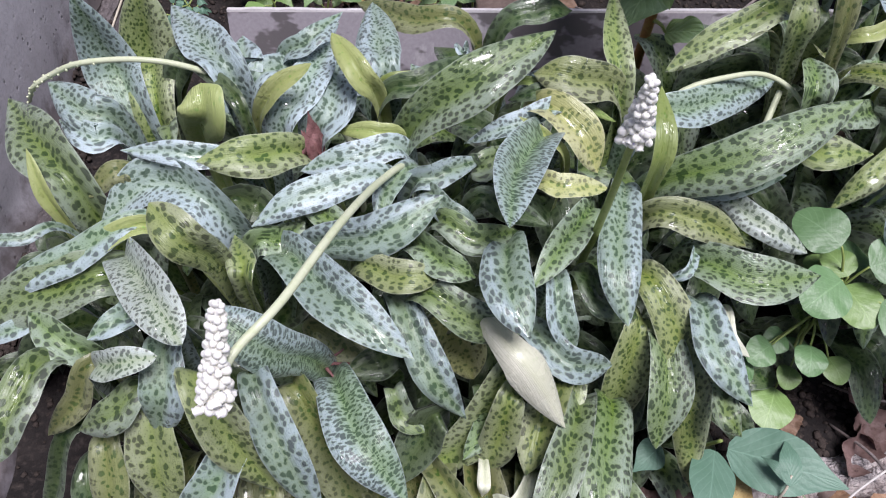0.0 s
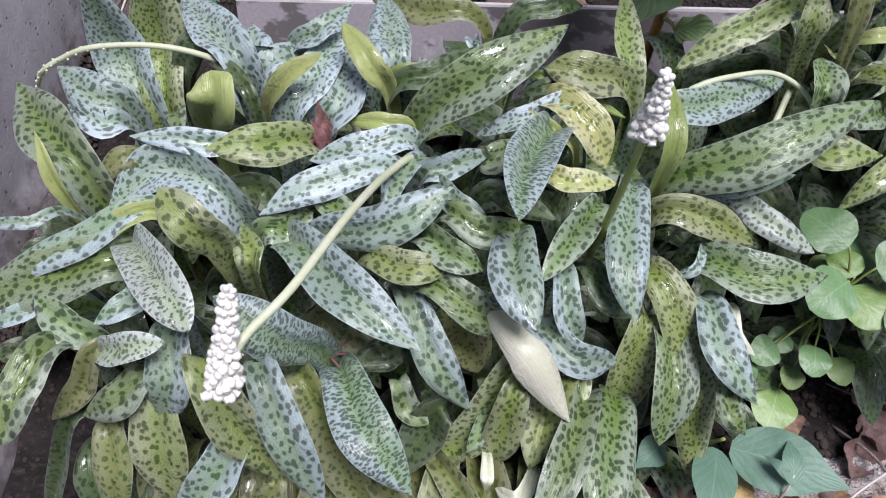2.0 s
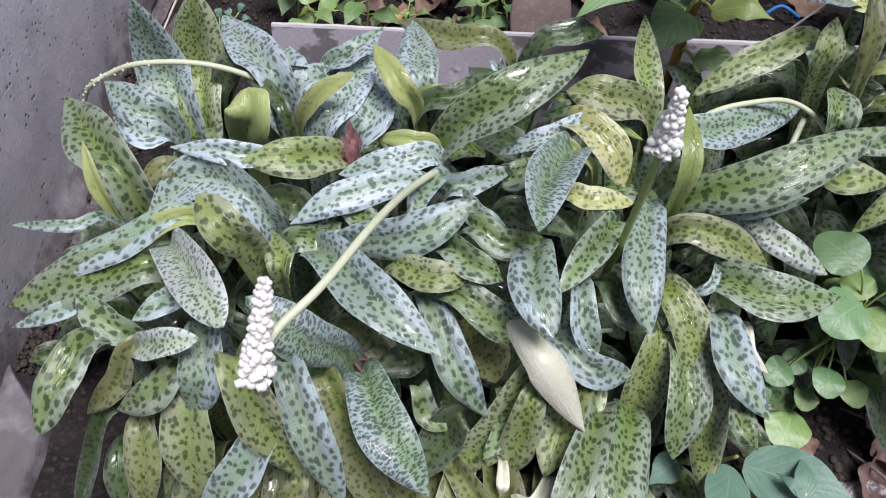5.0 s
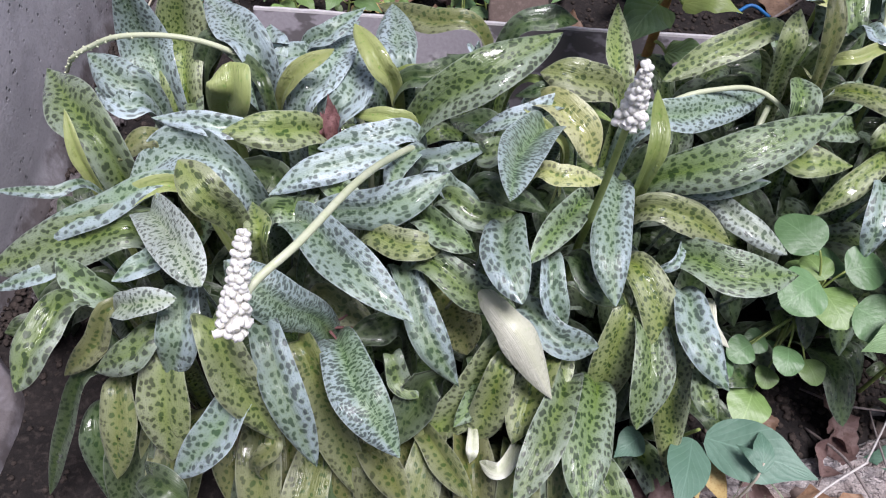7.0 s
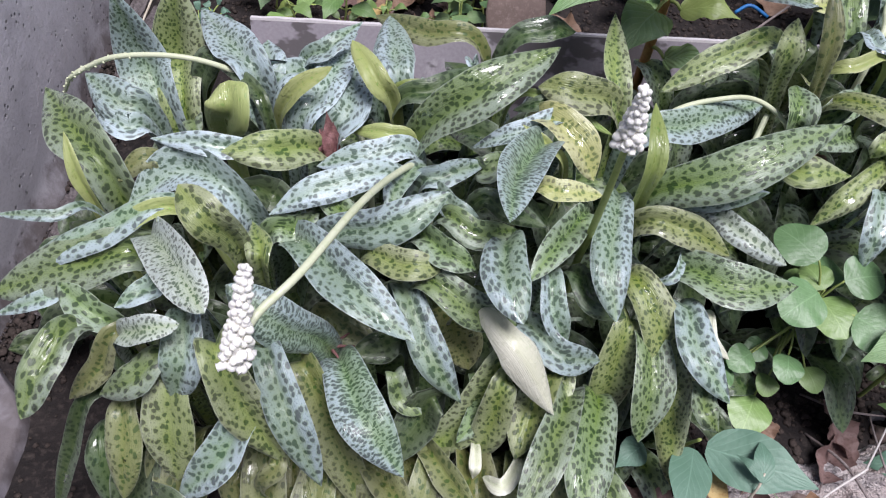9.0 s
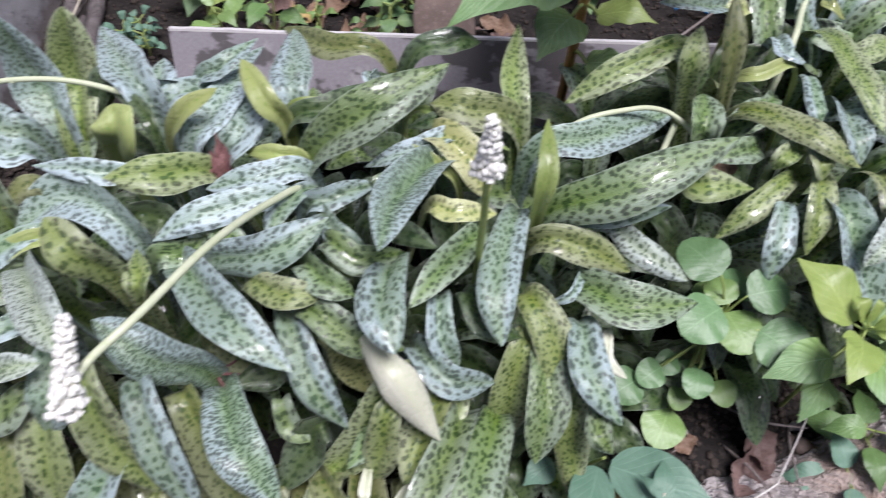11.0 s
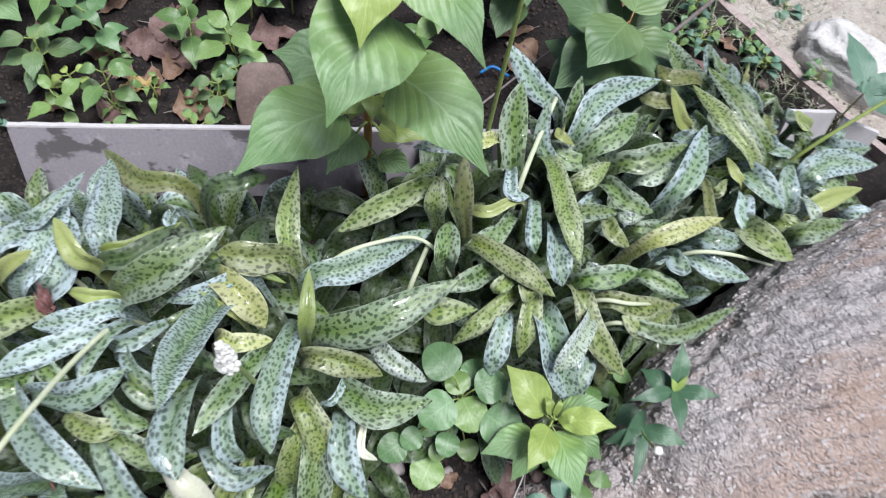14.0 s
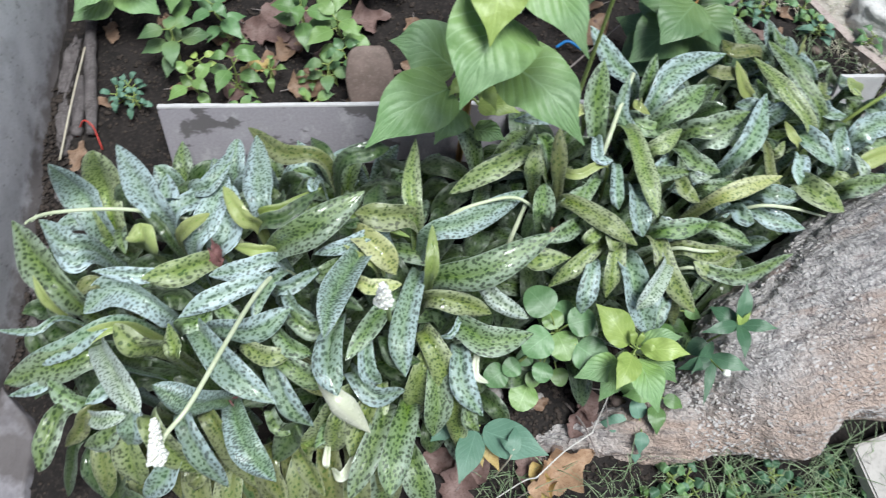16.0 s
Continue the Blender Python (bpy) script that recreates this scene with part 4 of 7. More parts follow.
def leafy_weed(at, height, leaves, mat, label, seed, length=0.05, width=0.032, stem=STALK_GREEN, lean=(0.0, 0.0), point=1.0, name="seedling", heart=0.6):
    """A small upright weed: crossed pairs of stalked leaves up a thin stem."""
    rng = random.Random(seed)
    a = Vector((at[0], at[1], ground_height(at[0], at[1]) - 0.004))
    ob = empty(name, a)
    b = a + Vector((lean[0], lean[1], height))
    tube("stem", stem, (a, a.lerp(b, 0.5) + Vector((0.004, -0.003, 0)), b), (0.0019, 0.0016, 0.0011), ob, sides=6)
    turn = rng.uniform(0, 6.28)
    for k in range(leaves):
        f = 1 - (k // 2) / max(1, leaves // 2) * 0.75
        g = turn + (k % 2) * math.pi + (k // 2) * 1.5 + rng.uniform(-0.3, 0.3)
        size = (0.65 + 0.45 * (1 - abs(f - 0.6))) * rng.uniform(0.8, 1.15)
        foot = a.lerp(b, f)
        d = Vector((math.cos(g), math.sin(g), 0))
        s = foot + d * 0.012 * size + Vector((0, 0, 0.006))
        e = s + d * length * size + Vector((0, 0, rng.uniform(-0.016, 0.006)))
        blade = broad(ob, mat, s, e, width * size, (0.1 * d.x, -0.15, 1.0), heart, 0.006, point)
        tube("leaf_stalk", stem, (foot, foot.lerp(s, 0.5), s), (0.0012, 0.0011, 0.001), blade, sides=5, steps=2)
    return tagged(ob, label, "weed", "weeds in the bed")


# ---- weeds in front of the bed ----
def lime_weed():
    ob = empty("lime_weed", (0.462, 0.246, GROUND))
    c = Vector((0.456, 0.243, 0.130))
    tube("stem", STALK_GREEN, ((0.466, 0.25, -0.085), (0.462, 0.248, 0.03), c), (0.0024, 0.002, 0.0016), ob, "", 6)
    rows = (
        ((0.447, 0.250, 0.132), (0.404, 0.304, 0.150), 0.056), ((0.464, 0.243, 0.135), (0.524, 0.230, 0.150), 0.040),
        ((0.450, 0.234, 0.134), (0.418, 0.186, 0.148), 0.046), ((0.461, 0.232, 0.118), (0.480, 0.158, 0.118), 0.058),
        ((0.440, 0.232, 0.098), (0.376, 0.214, 0.092), 0.050), ((0.475, 0.236, 0.112), (0.515, 0.200, 0.108), 0.044),
        ((0.472, 0.256, 0.106), (0.528, 0.262, 0.120), 0.040), ((0.446, 0.226, 0.070), (0.415, 0.185, 0.060), 0.040),
        ((0.456, 0.247, 0.140), (0.462, 0.262, 0.156), 0.010), ((0.452, 0.248, 0.138), (0.446, 0.266, 0.152), 0.014),
        ((0.460, 0.242, 0.140), (0.478, 0.236, 0.154), 0.014),
    )
    for b, t, w in rows:
        foot = Vector(b)
        blade = broad(ob, WEED_LIME if b[2] > 0.12 else WEED_BIG, b, t, 0.8 * w, (0.0, -0.25, 1.0), 0.45, 0.010, cup=0.22, wave=0.16)
        tube("leaf_stalk", STALK_GREEN, (c + Vector((0, 0, foot.z - c.z)), c.lerp(foot, 0.5) + Vector((0, 0, 0.5 * (foot.z - c.z))), foot), (0.0013, 0.0012, 0.001), blade, sides=5, steps=2)
    return tagged(ob, "lime-green young weed with pointed soft leaves", "weed", "weeds in the bed")


lime_weed()


def round_weed():
    ob = empty("round_leaf_weed", (0.362, 0.275, GROUND))
    crown = Vector((0.358, 0.283, 0.060))
    tube("stem", STALK_GREEN, ((0.362, 0.275, -0.085), (0.364, 0.280, -0.01), crown), (0.0022, 0.002, 0.0018), ob, "", 6)
    rows = (
        (0.331, 0.318, 0.123, 0.027, WEED_ROUND), (0.326, 0.262, 0.108, 0.027, WEED_ROUND), (0.366, 0.262, 0.086, 0.025, WEED_SOFT),
        (0.352, 0.298, 0.098, 0.018, WEED_SOFT), (0.390, 0.290, 0.112, 0.024, WEED_ROUND), (0.403, 0.246, 0.090, 0.029, WEED_ROUND),
        (0.276, 0.236, 0.010, 0.022, WEED_ROUND), (0.322, 0.212, -0.035, 0.026, WEED_SOFT), (0.335, 0.233, -0.010, 0.014, WEED_SOFT),
        (0.300, 0.246, 0.020, 0.017, WEED_ROUND), (0.345, 0.238, 0.020, 0.018, WEED_ROUND), (0.372, 0.232, 0.010, 0.016, WEED_SOFT), (0.322, 0.262, 0.010, 0.015, WEED_ROUND), (0.350, 0.262, -0.010, 0.015, WEED_ROUND),
        (0.347, 0.308, 0.075, 0.015, WEED_SOFT), (0.375, 0.312, 0.085, 0.020, WEED_ROUND),
    )
    for x, y, z, r, mat in rows:
        p = Vector((x, y, z))
        d = Vector((x - crown.x, y - crown.y, 0))
        d = d.normalized() if d.length > 0.004 else Vector((0, -1, 0))
        r *= 0.88
        foot, end = p - d * r * 0.95, p + d * r * 1.05 - Vector((0, 0, 0.003))
        low = crown + Vector((0, 0, 0.5 * (z - crown.z) - 0.01))
        blade = broad(ob, mat, foot, end, 2.05 * r, (0.0, -0.3, 1.0), 0.9, 0.003, 0.0, cup=0.06, wave=0.05)
        tube("leaf_stalk", STALK_GREEN, (low, low.lerp(foot, 0.6) + Vector((0, 0, 0.004)), foot), (0.0015, 0.0012, 0.001), blade, sides=5, steps=3)
    return tagged(ob, "soft weed with round pale green leaves", "weed", "weeds in the bed")


round_weed()


def grey_weed():
    ob = empty("grey_leaf_weed", (0.243, 0.165, GROUND))
    tube("stem", STALK_GREEN, ((0.24, 0.172, -0.085), (0.241, 0.168, -0.02), (0.247, 0.163, 0.016)), (0.0022, 0.002, 0.0016), ob, "", 6)
    for b, t, w, mat in (
        ((0.252, 0.156, 0.014), (0.342, 0.116, 0.030), 0.056, WEED_GREY), ((0.242, 0.156, 0.008), (0.212, 0.082, 0.024), 0.042, WEED_GREY),
        ((0.290, 0.118, 0.035), (0.297, 0.160, 0.032), 0.020, WEED_GREY), ((0.289, 0.122, 0.035), (0.272, 0.144, 0.032), 0.010, WEED_GREY),
        ((0.252, 0.150, -0.010), (0.276, 0.100, -0.020), 0.024, DRY_YELLOW), ((0.246, 0.148, -0.020), (0.252, 0.108, -0.030), 0.018, DRY_YELLOW),
        ((0.236, 0.178, -0.02), (0.205, 0.190, -0.01), 0.030, WEED_GREY), ((0.206, 0.172, -0.03), (0.176, 0.148, -0.03), 0.030, WEED_GREY),
    ):
        broad(ob, mat, b, t, w, (0.0, -0.35, 1.0), 0.5, 0.006, cup=0.03, wave=0.05)
    tube("dry_stem", STRAW, ((0.272, 0.095, -0.07), (0.285, 0.112, 0.02), (0.292, 0.126, 0.038)), (0.0014, 0.0013, 0.001), ob, "dry pale stem", 6)
    return tagged(ob, "weed with smooth grey-green leaves and a dry stem", "weed", "weeds in the bed")


grey_weed()


def dark_weed():
    ob = empty("dark_leaf_weed", (0.60, 0.27, GROUND))
    c = Vector((0.606, 0.272, 0.136))
    tube("stem", STALK_GREEN, ((0.585, 0.275, -0.085), (0.592, 0.272, 0.03), c), (0.002, 0.0018, 0.0014), ob, "", 6)
    tube("side_stem", STALK_GREEN, ((0.592, 0.272, 0.03), (0.575, 0.235, 0.09), (0.561, 0.200, 0.165)), (0.0016, 0.0014, 0.001), ob, "", 6)
    for b, t, w in (
        (c, (0.616, 0.326, 0.160), 0.022), (c, (0.652, 0.262, 0.150), 0.018), (c, (0.600, 0.222, 0.146), 0.020), (c, (0.548, 0.262, 0.140), 0.018),
        ((0.603, 0.274, 0.128), (0.575, 0.305, 0.118), 0.026), ((0.588, 0.262, 0.08), (0.540, 0.212, 0.10), 0.017), ((0.580, 0.245, 0.09), (0.556, 0.170, 0.085), 0.016),
        ((0.575, 0.238, 0.09), (0.625, 0.215, 0.10), 0.024), ((0.572, 0.230, 0.10), (0.530, 0.225, 0.075), 0.020), ((0.59, 0.27, 0.05), (0.560, 0.255, 0.03), 0.030),
        ((0.592, 0.262, 0.03), (0.612, 0.228, 0.02), 0.026),
    ):
        broad(ob, WEED_DARK, b, t, w, (0.0, -0.3, 1.0), 0.25, 0.006, cup=0.2)
    for b, t in ((c, (0.617, 0.286, 0.155)), (c, (0.598, 0.284, 0.152))):
        broad(ob, WEED_LIME, b, t, 0.008, (0.0, -0.3, 1.0), 0.3, 0.002)
    lump("flower_head", FLOWER, (0.561, 0.199, 0.170), (0.005, 0.005, 0.0042), 4, 0.3, ob, "tiny white flower head", 2)
    return tagged(ob, "dark green weed with narrow leaves and a small white flower", "weed", "weeds in the bed")


dark_weed()
leafy_weed((0.545, 0.315), 0.150, 6, WEED, "small green weed beside the log", 11, 0.032, 0.022)
leafy_weed((0.520, 0.200), 0.075, 7, WEED, "small green weed before the log", 12, 0.040, 0.026)
leafy_weed((0.500, 0.160), 0.045, 5, WEED_GREY, "small grey-green weed before the log", 13, 0.040, 0.028)

# ---- the bed behind the edging ----
leafy_weed((0.635, 0.830), 0.260, 12, WEED_MID, "leafy green weed with broad pointed leaves behind the clump", 21, 0.105, 0.085, STALK_RED, (-0.02, -0.04), name="leafy_weed")
leafy_weed((0.500, 0.985), 0.200, 8, WEED_MID, "leafy green weed with broad pointed leaves in the bed", 22, 0.090, 0.070, STALK_RED, name="leafy_weed")
leafy_weed((-0.360, 0.960), 0.170, 8, WEED_BIG, "bright green weed with pointed heart-shaped leaves by the wall", 23, 0.075, 0.062, STALK_GREEN, (0.01, -0.03), name="leafy_weed")
SEEDLINGS = (
    (-0.158, 0.800, 0.10, 0.95), (-0.214, 0.770, 0.07, 0.85), (-0.140, 0.735, 0.04, 0.70), (-0.262, 0.850, 0.10, 1.10),
    (-0.175, 0.910, 0.11, 1.05), (-0.038, 0.905, 0.12, 1.15), (0.036, 0.868, 0.10, 1.20), (-0.012, 0.752, 0.05, 0.65),
    (0.006, 0.800, 0.07, 0.80), (0.052, 0.832, 0.07, 0.80), (-0.250, 0.975, 0.12, 1.30), (0.050, 0.985, 0.12, 1.30),
    (-0.020, 1.040, 0.12, 1.30), (-0.200, 1.040, 0.12, 1.30), (0.120, 1.000, 0.12, 1.30), (0.300, 0.880, 0.10, 1.10), (0.370, 0.960, 0.12, 1.30),
)
for k, (x, y, tall, big) in enumerate(SEEDLINGS):
    leafy_weed((x, y), tall, 6 if big < 1.0 else 8, (WEED, WEED_SOFT, WEED_BIG, WEED_MID, WEED_ROUND)[k % 5], "small green seedling with pointed oval leaves in the soil", 40 + k, 0.042 * big, 0.026 * big, lean=(0.012 * math.cos(2.4 * k), 0.012 * math.sin(2.4 * k)), heart=0.45)
rng = random.Random(61)
for k in range(7):
    at = (rng.uniform(-0.28, 0.10), rng.uniform(0.715, 0.90))
    leafy_weed(at, rng.uniform(0.02, 0.05), 6, (WEED_SOFT, WEED, WEED_LIME)[k % 3], "tiny green seedling among fallen leaves", 140 + k, rng.uniform(0.014, 0.026), rng.uniform(0.009, 0.016), heart=0.5)
for k, at in enumerate(((-0.352, 0.765), (-0.325, 0.755), (-0.335, 0.780))):
    leafy_weed(at, 0.045, 10, WEED_GREY, "tiny bushy grey-green weed beside the edging board", 80 + k, 0.014, 0.010, point=0.0)


def dry_leaf(at, length, width, turn, mat, seed, label, curl=0.4, tilt=0.0, rag=0.45):
    """A fallen dry leaf, curled along its length."""
    rng = random.Random(seed)
    ob = empty("dry_leaf", (at[0], at[1], at[2] if len(at) > 2 else ground_height(at[0], at[1]) + 0.004))
    d = Vector((math.cos(radians(turn)), math.sin(radians(turn)), tilt))
    o = ob.matrix_basis.translation
    line = curve_through((o - d * length * 0.5 + Vector((0, 0, curl * width * 0.35)), o + Vector((0, 0, 0.002)), o + d * length * 0.5 + Vector((0, 0, curl * width * 0.5))), (8, 8))
    widths = [max(0.0008, width * math.sin(math.pi * min(1.0, 0.04 + 0.93 * (i / 16) ** 0.8)) ** 0.8) for i in range(17)]
    off = rng.uniform(0, 40)
    widths = [w * (1 + rag * noise.noise(Vector((off + i * 0.55, 0.3, 0.7))) + 0.4 * rag * noise.noise(Vector((off + i * 1.4, 2.3, 0.7)))) for i, w in enumerate(widths)]
    me = sheet(line, widths, (rng.uniform(-0.3, 0.3), rng.uniform(-0.4, 0.1), 1.0), [curl * (1 + 0.8 * noise.noise(Vector((off, i * 0.4, 1.7)))) for i in range(17)], 0.25 + 0.5 * rag, 0.0007, 8, rng, rng.uniform(-25, 25))
    linked("blade", me, mat, ob)
    p = Vector(line[0])
    tube("leaf_stalk", TWIG, (p - d * length * 0.18, p - d * length * 0.08, p + d * length * 0.02), (0.0008, 0.0009, 0.001), ob, sides=5, steps=2)
    return tagged(ob, label, "dry leaf", "fallen dry leaves")


dry_leaf((-0.120, 0.842), 0.065, 0.030, 20, DRY_YELLOW, 1, "yellow-brown fallen leaf on the soil")
dry_leaf((-0.105, 0.915), 0.095, 0.055, -25, DRY_RED, 2, "reddish brown fallen leaf on the soil")
dry_leaf((-0.060, 0.890), 0.080, 0.045, 60, DRY, 3, "brown fallen leaf on the soil")
dry_leaf((-0.160, 0.880), 0.070, 0.040, 140, DRY_RED, 4, "reddish brown fallen leaf on the soil")
dry_leaf((-0.010, 0.815), 0.050, 0.024, 100, DRY, 5, "brown fallen leaf on the soil")
dry_leaf((0.375, 0.100), 0.120, 0.062, 28, DRY_ORANGE, 6, "large orange-brown crumpled leaf before the log", 0.6, 0.0, 0.9)
dry_leaf((0.345, 0.088), 0.060, 0.042, 115, DRY_YELLOW, 26, "yellow-brown curled scrap of leaf before the log", 0.8, 0.2, 0.8)
dry_leaf((0.215, 0.085), 0.110, 0.050, 70, DRY_RED, 27, "reddish brown crumpled leaf under the weed", 0.5, 0.1, 0.7)
dry_leaf((0.330, 0.112), 0.080, 0.040, 100, DRY_RED, 7, "reddish brown fallen leaf before the log", 0.5)
dry_leaf((0.425, 0.205), 0.070, 0.035, 100, DRY_RED, 8, "reddish brown curled leaf on the soil", 0.6)
dry_leaf((0.410, 0.175), 0.060, 0.030, 60, DRY_RED, 9, "reddish brown curled leaf on the soil", 0.6)
dry_leaf((0.355, 0.205), 0.028, 0.018, 30, DRY, 10, "orange-brown scrap of leaf on the soil", 0.3)
dry_leaf((0.200, 0.120), 0.075, 0.040, 160, DRY_RED, 11, "brown fallen leaf under the clump", 0.4)
dry_leaf((0.245, 0.105), 0.060, 0.035, 40, DRY_RED, 12, "pinkish brown fallen leaf under the clump", 0.4)
dry_leaf((-0.020, 0.800), 0.085, 0.060, 15, DRY, 31, "broad brown fallen leaf lying before the stone", 0.3, 0.0, 0.5)
dry_leaf((-0.065, 0.960), 0.110, 0.070, -10, DRY_RED, 32, "broad reddish brown fallen leaf on the soil", 0.3, 0.0, 0.5)
dry_leaf((-0.150, 0.795), 0.060, 0.045, 60, DRY_RED, 33, "reddish brown fallen leaf behind the edging board", 0.4, 0.0, 0.5)
dry_leaf((0.860, 0.860), 0.090, 0.030, 70, DRY, 13, "tan fallen leaf standing among the leaves", 0.4, 0.5)
dry_leaf((0.370, 0.424, 0.118), 0.030, 0.020, 10, DRY, 14, "orange scrap of dry leaf caught between leaves", 0.3)
dry_leaf((-0.43, 0.40), 0.050, 0.028, 120, DRY_RED, 15, "purplish brown fallen leaf at the wall", 0.4)
dry_leaf((-0.42, 0.66), 0.060, 0.025, 80, DRY, 16, "brown fallen leaf at the wall", 0.4)
dry_leaf((0.09, 0.94), 0.080, 0.05, 10, DRY_RED, 17, "reddish brown fallen leaf on the soil")
dry_leaf((0.52, 0.92), 0.080, 0.05, 50, DRY, 18, "brown fallen leaf on the soil")
rng = random.Random(77)
for k in range(36):
    x, y = rng.choice(((rng.uniform(-0.4, 0.2), rng.uniform(0.74, 1.1)), (rng.uniform(-0.4, 0.2), rng.uniform(0.74, 1.1)), (rng.uniform(0.45, 1.0), rng.uniform(0.85, 1.1))))
    dry_leaf((x, y), rng.uniform(0.03, 0.07), rng.uniform(0.015, 0.035), rng.uniform(0, 360), rng.choice((DRY, DRY_RED, DRY)), 100 + k, "small brown fallen leaf on the soil", rng.uniform(0.2, 0.7))

tagged(lump("flat_stone", STONE, (0.092, 0.760, -0.008), (0.042, 0.014, 0.070), 3, 0.12, detail=4, turn=(-38, 0, 8), freq=1.4), "flat rounded brown stone leaning in the soil", "stone")
tagged(lump("flat_stone", PEBBLE, (0.045, 0.728, -0.062), (0.026, 0.016, 0.022), 5, 0.2, detail=3, freq=1.4), "small grey stone beside the edging board", "stone")
tagged(lump("boulder", WHITE_STONE, (1.115, 0.890, -0.055), (0.105, 0.055, 0.062), 9, 0.16, detail=5, turn=(0, 0, -48), freq=2.2), "large pale grey stone lying beyond the bed", "stone")
for k in range(34):
    x, y = rng.choice(((rng.uniform(-0.35, 0.2), rng.uniform(0.72, 0.95)), (rng.uniform(0.28, 0.5), rng.uniform(0.12, 0.25)), (rng.uniform(0.95, 1.3), rng.uniform(0.75, 1.1))))
    r = rng.uniform(0.004, 0.012)
    tagged(lump("pebble", (PEBBLE, STONE, CRUMB)[k % 3], (x, y, ground_height(x, y) + 0.3 * r), (r * rng.uniform(0.8, 1.6), r, r * rng.uniform(0.5, 0.9)), k, 0.25, detail=2, turn=(0, 0, rng.uniform(0, 180))), "small stone in the soil", "pebble", "pebbles")

# soil crumbs
def crumbs(zone, count, seed, lift=0.0):
    rng = random.Random(seed)
    ico = bmesh.new()
    bmesh.ops.create_icosphere(ico, subdivisions=1, radius=1.0)
    base = [v.co.copy() for v in ico.verts]
    tri = [tuple(v.index for v in f.verts) for f in ico.faces]
    ico.free()
    out = []
    for _ in range(count):
        x, y = rng.uniform(zone[0], zone[1]), rng.uniform(zone[2], zone[3])
        r = rng.uniform(0.0012, 0.0048) * rng.uniform(0.6, 1.2)
        z = ground_height(x, y) + 0.3 * r + lift
        out.append(([(x + v.x * r * rng.uniform(0.7, 1.4), y + v.y * r * rng.uniform(0.7, 1.4), z + v.z * r * rng.uniform(0.5, 1.0)) for v in base], tri))
    return out


soil_bits = joined("soil_crumbs", CRUMB, crumbs((-0.47, 0.75, 0.71, 1.15), 3800, 1) + crumbs((0.2, 0.62, 0.08, 0.32), 1800, 2) + crumbs((-0.48, -0.2, 0.0, 0.75), 1000, 3) + crumbs((-0.485, -0.43, 0.25, 0.80), 1100, 4, 0.004))
tagged(soil_bits, "loose dark soil crumbs", "soil", kind="stuff")

# sticks by the wall, wire, plastic, twigs
def stick(points, radii, mat, label, name="stick", sides=8, knots=0.08):
    return tagged(tube(name, mat, points, radii, None, "", sides, knots), label, name.replace("_", " "), "sticks and twigs")


stick(((-0.400, 0.700, -0.066), (-0.410, 0.790, -0.060), (-0.424, 0.930, -0.055), (-0.43, 1.10, -0.05)), (0.010, 0.012, 0.010, 0.009), ROTTEN, "dark rotten stick lying along the wall", knots=0.14)
stick(((-0.428, 0.700, -0.070), (-0.430, 0.760, -0.064), (-0.432, 0.820, -0.066)), (0.010, 0.011, 0.006), ROTTEN, "short rotten grey stick by the wall", knots=0.2)
stick(((-0.448, 0.650, -0.065), (-0.427, 0.744, -0.032), (-0.403, 0.836, 0.0)), (0.0018, 0.0016, 0.0013), STRAW, "thin dry straw leaning on the wall", "straw")
stick(((-0.425, 0.712, -0.07), (-0.408, 0.716, -0.045), (-0.392, 0.705, -0.05), (-0.380, 0.672, -0.07)), (0.0013, 0.0013, 0.0013, 0.0013), WIRE, "thin red wire looped over a stick", "wire", knots=0.0)
stick(((0.440, 0.872, -0.062), (0.462, 0.878, -0.052), (0.490, 0.866, -0.062)), (0.0028, 0.003, 0.0028), BLUE, "short strip of blue plastic on the soil", "plastic_strip", knots=0.0)
stick(((0.446, 0.212, 0.034), (0.434, 0.184, 0.012), (0.421, 0.154, -0.016), (0.418, 0.150, -0.019), (0.377, 0.126, -0.028), (0.336, 0.093, -0.034), (0.331, 0.090, -0.036), (0.313, 0.086, -0.045), (0.262, 0.058, -0.066)), (0.0007, 0.0009, 0.0011, 0.0012, 0.0011, 0.0012, 0.0012, 0.0011, 0.0009), BLEACHED, "thin pale dry twig lying over the log", "twig")
stick(((0.395, 0.205, -0.07), (0.415, 0.165, -0.045), (0.430, 0.120, -0.04)), (0.0014, 0.0016, 0.0012), TWIG, "thin brown twig on the soil", "twig")
stick(((0.400, 0.250, -0.07), (0.430, 0.225, -0.05), (0.475, 0.215, -0.04)), (0.0012, 0.0014, 0.001), TWIG, "thin brown twig on the soil", "twig")
stick(((0.465, 0.225, -0.06), (0.452, 0.195, -0.04), (0.450, 0.150, -0.035)), (0.0012, 0.0012, 0.001), TWIG, "thin brown twig on the soil", "twig")
stick(((0.74, 0.92, -0.06), (0.86, 0.99, 0.03), (0.97, 1.10, 0.09)), (0.004, 0.004, 0.003), TWIG, "thin dark branch standing in the bed")
stick(((0.38, 0.75, -0.05), (0.47, 0.82, -0.03), (0.56, 0.90, -0.03)), (0.002, 0.002, 0.0015), TWIG, "thin twig on the soil behind the clump", "twig")

